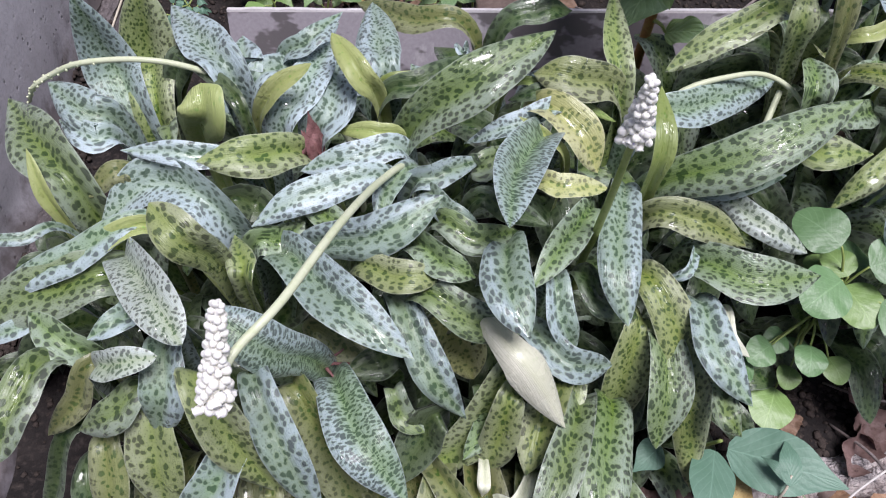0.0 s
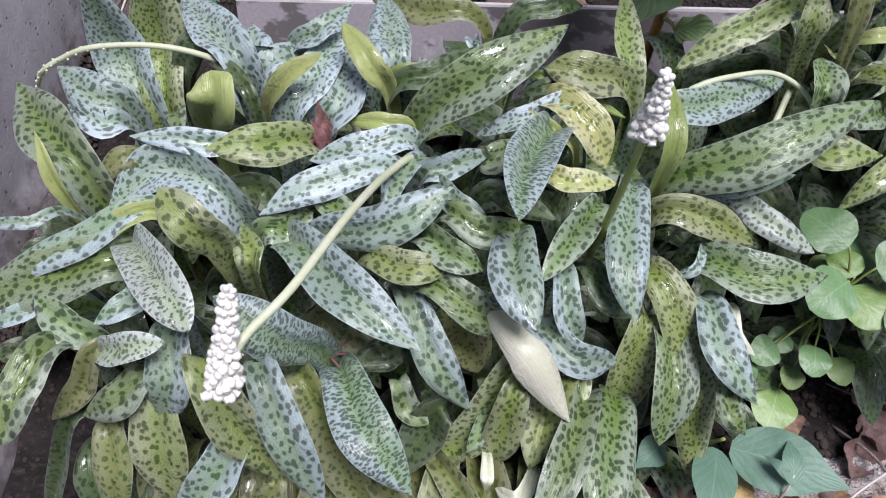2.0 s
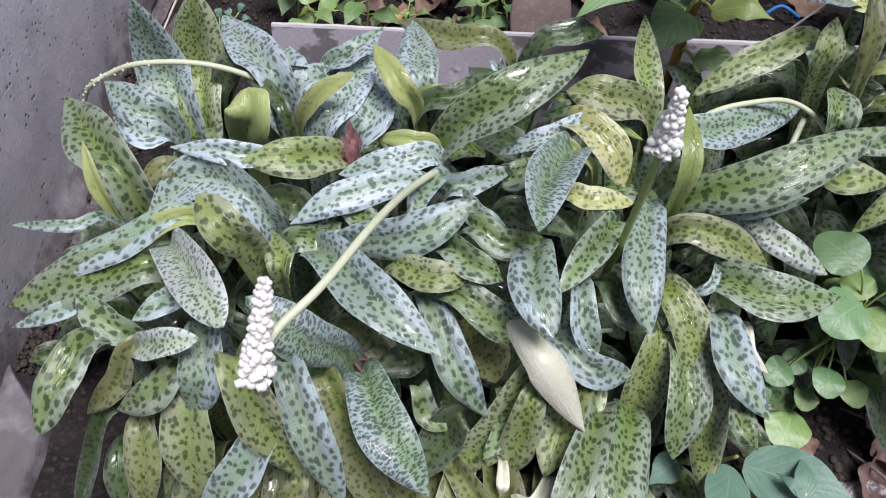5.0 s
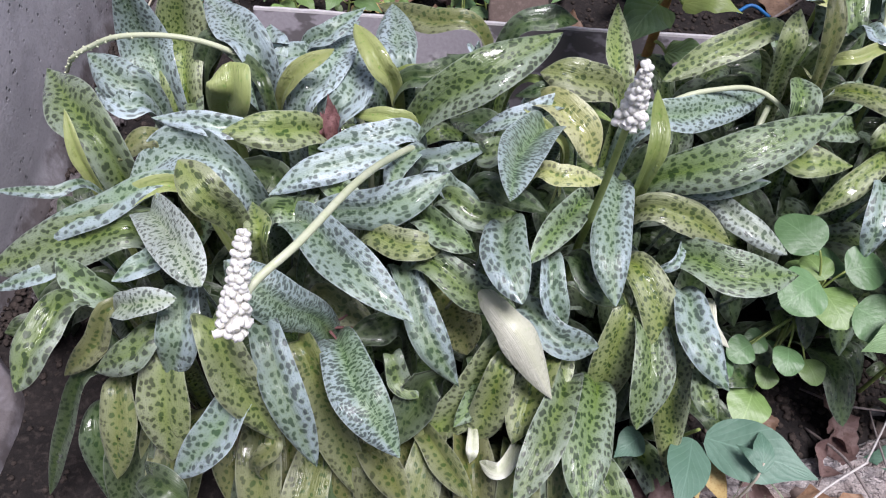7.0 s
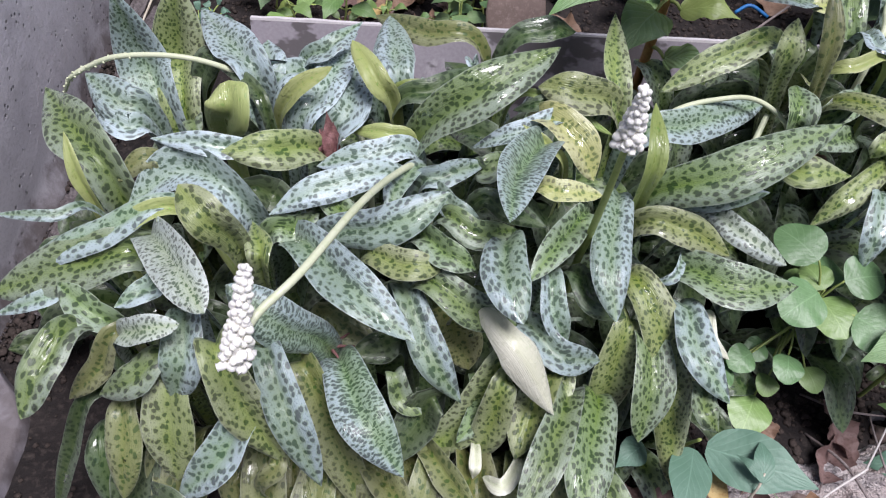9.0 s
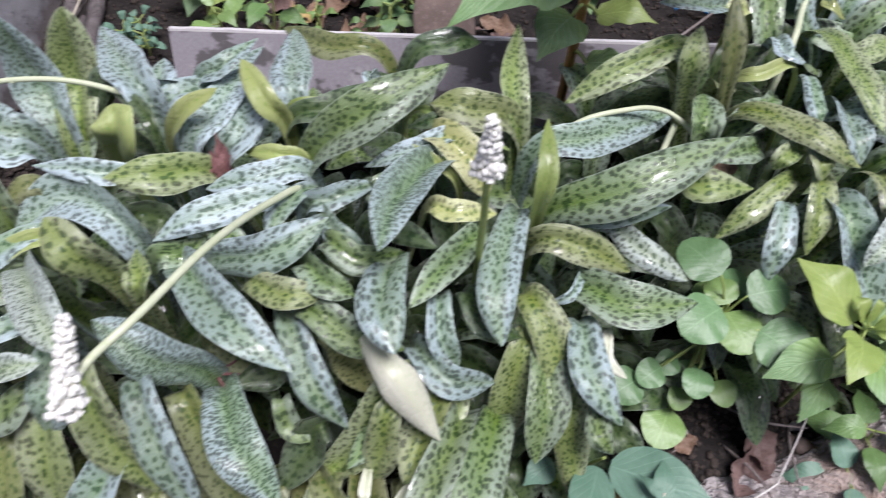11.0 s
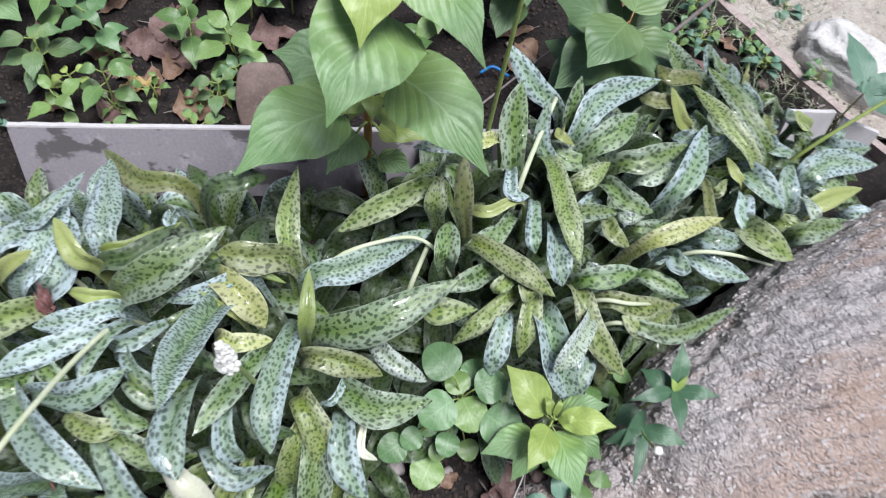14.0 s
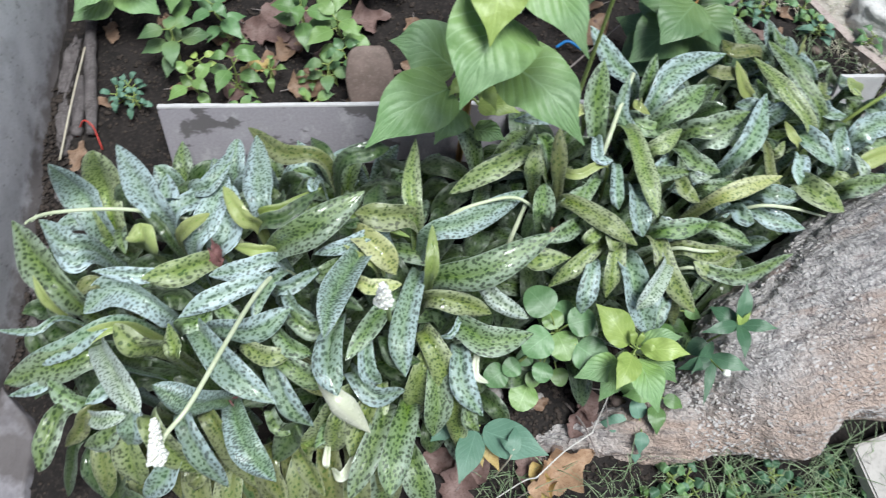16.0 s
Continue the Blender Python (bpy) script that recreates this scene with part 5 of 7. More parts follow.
# timber border and gravelly path beyond the bed
bm = bmesh.new()
box(bm, (-0.25, -0.007, -0.05), (0.25, 0.007, 0.024))
bmesh.ops.subdivide_edges(bm, edges=bm.edges[:], cuts=14, use_grid_fill=True)
for v in bm.verts:
    v.co += Vector((0, 0.004 * noise.noise(v.co * 18), 0.008 * noise.noise(v.co * 22) if v.co.z > 0 else 0))
border = part("border_plank", bm, PLANK, smooth=False)
border.matrix_basis = Matrix.Translation((0.995, 0.915, GROUND)) @ Matrix.Rotation(radians(-54), 4, "Z")
tagged(border, "weathered pinkish plank edging the bed, half buried", "plank", kind="structure")

path_pts = [(1.085, 0.775), (1.30, 0.70), (2.6, 0.9), (2.6, 2.6), (0.70, 2.6), (0.78, 1.26), (0.93, 1.03)]
bm = bmesh.new()
bm.faces.new([bm.verts.new((x, y, GROUND + 0.014)) for x, y in path_pts])
bmesh.ops.triangulate(bm, faces=bm.faces[:])
bmesh.ops.subdivide_edges(bm, edges=bm.edges[:], cuts=40, use_grid_fill=True)
for v in bm.verts:
    v.co.z += 0.006 * noise.noise(v.co * 12) + 0.003 * noise.noise(v.co * 45)
tagged(part("path", bm, PATH_GROUND), "dry trodden path with straw and grit", "path", kind="structure")
grit = joined("grit", PEBBLE, crumbs((1.02, 1.5, 0.80, 1.35), 1500, 8, 0.014))
tagged(grit, "loose pale grit on the path", "grit", kind="stuff")

# pale slab by the log
bm = bmesh.new()
box(bm, (-0.11, -0.13, -0.014), (0.11, 0.13, 0.014))
bmesh.ops.bevel(bm, geom=bm.edges[:], offset=0.003, segments=2, affect="EDGES")
bmesh.ops.subdivide_edges(bm, edges=bm.edges[:], cuts=3, use_grid_fill=True)
for v in bm.verts:
    v.co += Vector((noise.noise(v.co * 30), noise.noise(v.co * 30 + Vector((5, 0, 0))), 0.5 * noise.noise(v.co * 40))) * 0.002
slab = part("paving_slab", bm, WORN_SLAB, smooth=False)
slab.matrix_basis = Matrix.Translation((0.962, 0.024, GROUND + 0.034)) @ Matrix.Rotation(radians(16), 4, "Z") @ Matrix.Rotation(radians(4), 4, "X")
tagged(slab, "pale grey paving slab lying on grass beside the log", "paving slab")

# ---- grass ----
def blades(count, zone, seed, high, dense=None):
    rng = random.Random(seed)
    out = []
    while len(out) < count:
        x, y = rng.uniform(zone[0], zone[1]), rng.uniform(zone[2], zone[3])
        if noise.noise(Vector((x * 9, y * 9, seed))) < rng.uniform(-0.6, 0.3):
            continue
        g = rng.uniform(0, 6.28)
        l = high * rng.uniform(0.4, 1.25)
        d = Vector((math.cos(g), math.sin(g), 0))
        s = Vector((-d.y, d.x, 0)) * rng.uniform(0.0007, 0.0016)
        p = Vector((x, y, ground_height(x, y) - 0.003))
        bend = rng.uniform(0.3, 1.1)
        vs = []
        for k in range(5):
            f = k / 4
            c = p + d * (l * bend * f * f) + Vector((0, 0, l * (f - 0.45 * bend * f * f)))
            w = 1 - 0.85 * f
            vs += [tuple(c - s * w), tuple(c + s * w)]
        out.append((vs, [(2 * k, 2 * k + 1, 2 * k + 3, 2 * k + 2) for k in range(4)]))
    return out


grass = joined("grass", GRASS, blades(2600, (0.25, 1.3, -0.20, 0.105), 3, 0.04) + blades(420, (0.25, 1.3, -0.20, 0.11), 7, 0.10) + blades(160, (0.60, 1.0, 0.04, 0.13), 9, 0.12) + blades(2600, (0.92, 1.7, 0.80, 1.5), 4, 0.04) + blades(900, (0.70, 1.1, 0.98, 1.5), 14, 0.05))
tagged(grass, "short sparse grass mixed with small weeds", "grass", kind="stuff")
STRAWS = joined("straw_litter", STRAW, blades(4200, (0.98, 1.6, 0.76, 1.4), 6, 0.034) + blades(1200, (0.72, 1.05, 0.95, 1.4), 16, 0.04))
tagged(STRAWS, "dry straw litter on the path", "litter", kind="stuff")
rng = random.Random(9)
for k in range(46):
    at = (rng.uniform(0.46, 0.95), rng.uniform(-0.02, 0.09))
    leafy_weed(at, rng.uniform(0.012, 0.03), 8, (WEED_DARK, WEED_ROUND, WEED)[k % 3], "tiny round-leaved weed in the grass", 200 + k, 0.015, 0.014, point=0.0)


def lobed_leaf():
    ob = empty("lobed_leaf_weed", (-0.010, 0.080, GROUND))
    tube("stem", STALK_GREEN, ((-0.010, 0.080, -0.085), (-0.030, 0.085, -0.03), (-0.015, 0.095, 0.0)), (0.0022, 0.002, 0.0016), ob, "", 6)
    for t, w in (((0.010, 0.118, 0.006), 0.030), ((0.028, 0.090, 0.004), 0.028), ((-0.030, 0.122, 0.006), 0.028), ((-0.040, 0.098, 0.004), 0.022), ((0.015, 0.066, 0.004), 0.026)):
        broad(ob, WEED_ROUND, (-0.008, 0.094, 0.002), t, w, (0.0, -0.3, 1.0), 0.4, 0.003, 0.0)
    return tagged(ob, "young weed with a lobed pale green leaf", "weed", "weeds in the bed")


lobed_leaf()

# a withered reddish flower caught among the leaves
def withered():
    ob = empty("withered_flower", (-0.113, 0.392, 0.150))
    for k, (dx, dz, w) in enumerate(((0.0, 0.036, 0.012), (0.006, 0.026, 0.012), (-0.007, 0.020, 0.014), (0.004, -0.006, 0.014), (-0.003, 0.030, 0.008))):
        broad(ob, WITHERED, (-0.110 + 0.3 * dx, 0.386 - 0.004 * k, 0.142), (-0.116 + dx, 0.400 - 0.004 * k, 0.148 + dz), w, (0.1 * k - 0.2, -1.0, 0.4), 0.4, 0.004, name="petal", cup=0.5, wave=0.4)
    return tagged(ob, "withered reddish-brown crumpled flower among the leaves", "withered flower")


withered()


def dead_crown():
    ob = empty("dead_leaf_base", (CROWN[0], CROWN[1], CROWN[2]))
    rng = random.Random(8)
    o = Vector(CROWN)
    for k in range(7):
        g = k * 0.9 + rng.uniform(-0.2, 0.2)
        e = o + Vector((math.cos(g) * 0.022, math.sin(g) * 0.018, rng.uniform(-0.004, 0.012)))
        tube("dry_root", WITHERED, (o - Vector((0, 0, 0.05)), o, e), (0.003, 0.0022, 0.0007), ob, sides=5, steps=4)
    return tagged(ob, "shrivelled dark remains of an old leaf base", "leaf base")


CROWN = (-0.098, 0.199, 0.105)
dead_crown()


def grey_sprout():
    ob = empty("grey_leaf_sprout", (1.015, 0.735, GROUND))
    c = Vector((1.017, 0.746, 0.085))
    tube("stem", STALK_GREEN, ((1.015, 0.735, -0.085), (1.012, 0.740, 0.0), c), (0.002, 0.0017, 0.0013), ob, "", 6)
    for t, w in (((1.000, 0.842, 0.104), 0.046), ((1.000, 0.750, 0.082), 0.022), ((1.066, 0.756, 0.100), 0.034), ((1.054, 0.705, 0.070), 0.040)):
        broad(ob, WEED_GREY, c, t, w, (0.0, -0.3, 1.0), 0.4, 0.006)
    return tagged(ob, "grey-green sprout leaning over the pale stone", "weed", "weeds in the bed")


grey_sprout()
rng = random.Random(31)
for k in range(26):
    at = (rng.uniform(0.74, 1.05), rng.uniform(0.86, 1.3))
    leafy_weed(at, rng.uniform(0.02, 0.06), 8, (WEED_GREY, WEED_BIG, WEED_ROUND)[k % 3], "small pale weed beyond the clump", 300 + k, 0.022, 0.014)

# rotten wood crumbling at the wall's foot
for k, (x, y, a, b, h, turn) in enumerate(((-0.452, 0.72, 0.012, 0.050, 0.012, 8), (-0.458, 0.84, 0.012, 0.060, 0.012, -4), (-0.440, 0.60, 0.012, 0.032, 0.010, 12), (-0.455, 0.45, 0.014, 0.040, 0.010, -8), (-0.448, 0.34, 0.013, 0.030, 0.010, 10))):
    tagged(lump("wood_fragment", ROTTEN, (x, y, GROUND + 0.004), (a, b, h), 60 + k, 0.5, detail=4, turn=(0, 6, turn), freq=3.5), "crumbling rotten wood fragment at the wall", "wood fragment", "wood fragments")

# ---- the spotted bulbs: rosettes of strap leaves ----
bulb = tagged(empty("spotted_leaf_plant", (-0.281, 0.294, GROUND)), "rosette of fleshy silvery green leaves spotted dark green", "plant", "spotted plants")
leaf(bulb, "g", (-0.300, 0.331, 0.143), (-0.338, 0.370, 0.168), (-0.398, 0.446, 0.149), 0.050)
leaf(bulb, "p", (-0.316, 0.316, 0.12), (-0.325, 0.325, 0.17), (-0.333, 0.347, 0.2), 0.014, cup=0.9, blunt=0.1)
leaf(bulb, "w", (-0.250, 0.266, 0.158), (-0.202, 0.204, 0.224), (-0.172, 0.163, 0.229), 0.036, cup=0.5)
leaf(bulb, "s", (-0.310, 0.307, 0.132), (-0.336, 0.282, 0.167), (-0.390, 0.287, 0.158), 0.011)
leaf(bulb, "g", (-0.246, 0.256, 0.145), (-0.302, 0.239, 0.162), (-0.380, 0.222, 0.135), 0.048, wavy=0.5)
leaf(bulb, "s", (-0.298, 0.245, 0.123), (-0.327, 0.214, 0.147), (-0.376, 0.207, 0.127), 0.016)
leaf(bulb, "o", (-0.252, 0.339, 0.142), (-0.271, 0.345, 0.171), (-0.296, 0.330, 0.156), 0.021)
bulb = tagged(empty("spotted_leaf_plant", (-0.277, 0.417, GROUND)), "rosette of fleshy silvery green leaves spotted dark green", "plant", "spotted plants")
leaf(bulb, "s", (-0.286, 0.445, 0.100), (-0.311, 0.489, 0.149), (-0.318, 0.488, 0.235), 0.055)
leaf(bulb, "y", (-0.271, 0.446, 0.100), (-0.278, 0.497, 0.144), (-0.267, 0.512, 0.225), 0.059)
leaf(bulb, "s", (-0.275, 0.396, 0.153), (-0.299, 0.391, 0.192), (-0.342, 0.430, 0.187), 0.039)
leaf(bulb, "x", (-0.275, 0.381, 0.150), (-0.290, 0.368, 0.185), (-0.329, 0.397, 0.176), 0.026)
bulb = tagged(empty("spotted_leaf_plant", (-0.244, 0.164, GROUND)), "rosette of fleshy silvery green leaves spotted dark green", "plant", "spotted plants")
leaf(bulb, "w", (-0.253, 0.174, 0.146), (-0.225, 0.162, 0.199), (-0.194, 0.164, 0.209), 0.022)
leaf(bulb, "s", (-0.205, 0.199, 0.153), (-0.198, 0.155, 0.172), (-0.211, 0.136, 0.131), 0.034)
leaf(bulb, "g", (-0.214, 0.167, 0.142), (-0.236, 0.142, 0.157), (-0.271, 0.140, 0.129), 0.028)
leaf(bulb, "y", (-0.215, 0.157, 0.127), (-0.216, 0.124, 0.115), (-0.217, 0.095, 0.059), 0.043)
leaf(bulb, "o", (-0.261, 0.151, 0.091), (-0.257, 0.113, 0.089), (-0.263, 0.082, 0.044), 0.031, hole=(17, 4))
leaf(bulb, "g", (-0.282, 0.184, 0.149), (-0.296, 0.143, 0.176), (-0.309, 0.107, 0.159), 0.032)
leaf(bulb, "g", (-0.262, 0.189, 0.13), (-0.281, 0.194, 0.165), (-0.313, 0.219, 0.165), 0.026, wavy=0.4)
leaf(bulb, "o", (-0.253, 0.183, 0.149), (-0.274, 0.161, 0.133), (-0.301, 0.142, 0.112), 0.022)
leaf(bulb, "k", (-0.284, 0.158, 0.094), (-0.315, 0.121, 0.047), (-0.354, 0.090, -0.045), 0.019)
leaf(bulb, "k", (-0.240, 0.088, 0.039), (-0.213, 0.069, 0.075), (-0.195, 0.059, 0.067), 0.029)
bulb = tagged(empty("spotted_leaf_plant", (-0.176, 0.280, GROUND)), "rosette of fleshy silvery green leaves spotted dark green", "plant", "spotted plants")
leaf(bulb, "x", (-0.178, 0.311, 0.142), (-0.237, 0.338, 0.163), (-0.288, 0.312, 0.141), 0.044)
leaf(bulb, "y", (-0.172, 0.257, 0.154), (-0.186, 0.245, 0.225), (-0.211, 0.270, 0.235), 0.033)
leaf(bulb, "y", (-0.155, 0.245, 0.144), (-0.156, 0.254, 0.174), (-0.170, 0.291, 0.159), 0.024)
leaf(bulb, "s", (-0.219, 0.228, 0.157), (-0.227, 0.195, 0.200), (-0.248, 0.181, 0.199), 0.020)
leaf(bulb, "s", (-0.218, 0.290, 0.170), (-0.287, 0.255, 0.180), (-0.361, 0.242, 0.147), 0.028, cup=0.4)
leaf(bulb, "p", (-0.214, 0.283, 0.170), (-0.272, 0.263, 0.178), (-0.335, 0.243, 0.141), 0.020, cup=0.8)
leaf(bulb, "s", (-0.137, 0.288, 0.131), (-0.080, 0.220, 0.178), (-0.024, 0.179, 0.165), 0.042)
leaf(bulb, "s", (-0.119, 0.285, 0.133), (-0.052, 0.268, 0.194), (-0.002, 0.292, 0.212), 0.036)
leaf(bulb, "g", (-0.160, 0.291, 0.128), (-0.134, 0.295, 0.142), (-0.115, 0.308, 0.152), 0.030)
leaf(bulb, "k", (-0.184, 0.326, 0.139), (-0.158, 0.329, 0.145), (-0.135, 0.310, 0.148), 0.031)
bulb = tagged(empty("spotted_leaf_plant", (-0.172, 0.422, GROUND)), "rosette of fleshy silvery green leaves spotted dark green", "plant", "spotted plants")
leaf(bulb, "x", (-0.183, 0.438, 0.162), (-0.209, 0.470, 0.185), (-0.264, 0.555, 0.163), 0.044)
leaf(bulb, "x", (-0.178, 0.461, 0.148), (-0.178, 0.456, 0.182), (-0.186, 0.503, 0.172), 0.040)
leaf(bulb, "x", (-0.173, 0.437, 0.157), (-0.136, 0.473, 0.166), (-0.104, 0.566, 0.131), 0.031)
leaf(bulb, "s", (-0.152, 0.474, 0.146), (-0.120, 0.473, 0.192), (-0.091, 0.510, 0.195), 0.023)
leaf(bulb, "p", (-0.166, 0.409, 0.13), (-0.146, 0.409, 0.195), (-0.11, 0.42, 0.22), 0.019, cup=0.6, wavy=0.3)
leaf(bulb, "x", (-0.145, 0.398, 0.142), (-0.124, 0.427, 0.177), (-0.102, 0.500, 0.169), 0.040)
leaf(bulb, "p", (-0.219, 0.416, 0.120), (-0.203, 0.398, 0.182), (-0.205, 0.417, 0.200), 0.045, blunt=1.0, wavy=0.3)
leaf(bulb, "k", (-0.168, 0.397, 0.148), (-0.187, 0.422, 0.188), (-0.241, 0.468, 0.184), 0.016)
leaf(bulb, "x", (-0.167, 0.357, 0.146), (-0.209, 0.349, 0.188), (-0.265, 0.356, 0.186), 0.023)
bulb = tagged(empty("spotted_leaf_plant", (-0.128, 0.169, GROUND)), "rosette of fleshy silvery green leaves spotted dark green", "plant", "spotted plants")
leaf(bulb, "t", (-0.091, 0.190, 0.103), (-0.064, 0.128, 0.139), (-0.029, 0.088, 0.115), 0.043)
leaf(bulb, "s", (-0.141, 0.175, 0.153), (-0.118, 0.122, 0.153), (-0.094, 0.085, 0.093), 0.032)
leaf(bulb, "y", (-0.175, 0.167, 0.170), (-0.152, 0.125, 0.153), (-0.121, 0.101, 0.092), 0.037)
leaf(bulb, "s", (-0.148, 0.134, 0.116), (-0.171, 0.099, 0.113), (-0.211, 0.078, 0.066), 0.034)
leaf(bulb, "t", (-0.097, 0.195, 0.108), (-0.127, 0.181, 0.179), (-0.168, 0.200, 0.206), 0.040)
leaf(bulb, "o", (-0.118, 0.179, 0.122), (-0.088, 0.127, 0.073), (-0.059, 0.081, 0.019), 0.036)
leaf(bulb, "o", (-0.109, 0.225, 0.108), (-0.083, 0.214, 0.109), (-0.058, 0.201, 0.107), 0.029)
leaf(bulb, "o", (-0.147, 0.090, 0.062), (-0.130, 0.097, 0.099), (-0.137, 0.113, 0.093), 0.018)
bulb = tagged(empty("spotted_leaf_plant", (-0.061, 0.388, GROUND)), "rosette of fleshy silvery green leaves spotted dark green", "plant", "spotted plants")
leaf(bulb, "x", (-0.111, 0.398, 0.132), (-0.098, 0.413, 0.171), (-0.096, 0.487, 0.166), 0.043)
leaf(bulb, "p", (-0.056, 0.422, 0.15), (-0.071, 0.421, 0.205), (-0.096, 0.461, 0.215), 0.023, cup=0.8, blunt=0.6, wavy=0.2)
leaf(bulb, "x", (-0.052, 0.441, 0.159), (-0.059, 0.484, 0.177), (-0.069, 0.573, 0.151), 0.042)
leaf(bulb, "y", (-0.115, 0.385, 0.129), (-0.157, 0.352, 0.181), (-0.201, 0.343, 0.188), 0.038)
leaf(bulb, "x", (-0.037, 0.350, 0.146), (-0.109, 0.317, 0.177), (-0.156, 0.296, 0.163), 0.030)
leaf(bulb, "x", (-0.029, 0.377, 0.145), (-0.073, 0.357, 0.174), (-0.122, 0.355, 0.159), 0.029)
leaf(bulb, "s", (-0.020, 0.362, 0.145), (-0.046, 0.313, 0.190), (-0.051, 0.277, 0.191), 0.020)
leaf(bulb, "g", (-0.035, 0.390, 0.144), (0.023, 0.394, 0.221), (0.093, 0.440, 0.238), 0.047)
leaf(bulb, "k", (-0.057, 0.422, 0.154), (-0.016, 0.425, 0.192), (0.027, 0.468, 0.185), 0.026)
leaf(bulb, "p", (-0.035, 0.388, 0.140), (-0.058, 0.385, 0.173), (-0.094, 0.397, 0.162), 0.018, cup=0.7)
leaf(bulb, "g", (-0.121, 0.342, 0.124), (-0.094, 0.303, 0.164), (-0.073, 0.287, 0.159), 0.024)
bulb = tagged(empty("spotted_leaf_plant", (-0.017, 0.169, GROUND)), "rosette of fleshy silvery green leaves spotted dark green", "plant", "spotted plants")
leaf(bulb, "b", (0.012, 0.232, 0.130), (0.052, 0.180, 0.166), (0.092, 0.146, 0.107), 0.034, cup=-0.3, belly=0.62, blunt=0.0, wavy=0.3, foot=0.36)
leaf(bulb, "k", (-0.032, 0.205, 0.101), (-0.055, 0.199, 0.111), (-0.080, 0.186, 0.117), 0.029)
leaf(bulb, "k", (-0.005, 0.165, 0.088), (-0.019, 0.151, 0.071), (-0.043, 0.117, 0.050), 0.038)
leaf(bulb, "g", (-0.042, 0.182, 0.093), (-0.034, 0.162, 0.090), (-0.017, 0.151, 0.084), 0.021)
leaf(bulb, "o", (-0.064, 0.130, 0.038), (-0.044, 0.099, 0.060), (-0.021, 0.064, 0.077), 0.029)
leaf(bulb, "o", (-0.012, 0.137, 0.039), (0.010, 0.102, 0.060), (0.030, 0.070, 0.076), 0.025)
leaf(bulb, "b", (0.030, 0.144, 0.039), (0.030, 0.114, 0.069), (0.029, 0.107, 0.054), 0.011)
bulb = tagged(empty("spotted_leaf_plant", (-0.005, 0.296, GROUND)), "rosette of fleshy silvery green leaves spotted dark green", "plant", "spotted plants")
leaf(bulb, "y", (-0.074, 0.265, 0.143), (-0.036, 0.237, 0.185), (-0.003, 0.239, 0.182), 0.027)
leaf(bulb, "g", (-0.026, 0.277, 0.152), (-0.001, 0.245, 0.189), (0.022, 0.238, 0.181), 0.026)
leaf(bulb, "s", (-0.029, 0.329, 0.149), (-0.005, 0.332, 0.182), (0.034, 0.360, 0.171), 0.022)
leaf(bulb, "s", (-0.018, 0.328, 0.151), (0.003, 0.292, 0.187), (0.027, 0.283, 0.180), 0.020)
leaf(bulb, "g", (-0.010, 0.290, 0.164), (0.022, 0.267, 0.188), (0.059, 0.288, 0.168), 0.026)
leaf(bulb, "c", (0.073, 0.343, 0.137), (0.098, 0.330, 0.170), (0.138, 0.336, 0.160), 0.022)
leaf(bulb, "s", (0.049, 0.293, 0.139), (0.043, 0.222, 0.199), (0.056, 0.181, 0.199), 0.039)
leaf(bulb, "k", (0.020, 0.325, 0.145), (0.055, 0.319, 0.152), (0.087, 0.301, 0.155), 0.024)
leaf(bulb, "g", (0.023, 0.355, 0.137), (0.035, 0.348, 0.175), (0.059, 0.375, 0.169), 0.025)
leaf(bulb, "g", (-0.025, 0.241, 0.150), (0.020, 0.212, 0.162), (0.061, 0.216, 0.130), 0.032)
leaf(bulb, "c", (-0.006, 0.252, 0.090), (0.014, 0.231, 0.077), (0.025, 0.205, 0.060), 0.041, hole=(15, 2))
leaf(bulb, "s", (-0.039, 0.247, 0.135), (-0.012, 0.182, 0.137), (0.016, 0.158, 0.095), 0.031)
bulb = tagged(empty("spotted_leaf_plant", (0.057, 0.465, GROUND)), "rosette of fleshy silvery green leaves spotted dark green", "plant", "spotted plants")
leaf(bulb, "t", (0.090, 0.384, 0.160), (0.053, 0.304, 0.224), (0.042, 0.242, 0.244), 0.040)
leaf(bulb, "c", (0.075, 0.406, 0.165), (0.11, 0.373, 0.19), (0.13, 0.348, 0.165), 0.036, cup=0.7)
leaf(bulb, "p", (0.104, 0.359, 0.15), (0.085, 0.366, 0.19), (0.062, 0.38, 0.2), 0.009, cup=0.9)
leaf(bulb, "q", (0.055, 0.43, 0.17), (0.103, 0.416, 0.185), (0.151, 0.4, 0.17), 0.011, cup=0.7)
leaf(bulb, "q", (-0.058, 0.439, 0.15), (-0.019, 0.445, 0.175), (0.029, 0.478, 0.17), 0.018, cup=0.7)
leaf(bulb, "x", (0.025, 0.498, 0.143), (0.017, 0.471, 0.180), (0.014, 0.492, 0.174), 0.014)
leaf(bulb, "o", (0.030, 0.529, 0.142), (-0.029, 0.539, 0.157), (-0.087, 0.599, 0.128), 0.030)
leaf(bulb, "k", (0.051, 0.517, 0.147), (0.094, 0.527, 0.182), (0.126, 0.537, 0.173), 0.029)
bulb = tagged(empty("spotted_leaf_plant", (0.085, 0.203, GROUND)), "rosette of fleshy silvery green leaves spotted dark green", "plant", "spotted plants")
leaf(bulb, "g", (0.145, 0.192, 0.043), (0.125, 0.122, 0.085), (0.116, 0.067, 0.083), 0.046)
leaf(bulb, "g", (0.113, 0.185, 0.067), (0.087, 0.115, 0.100), (0.062, 0.063, 0.090), 0.033)
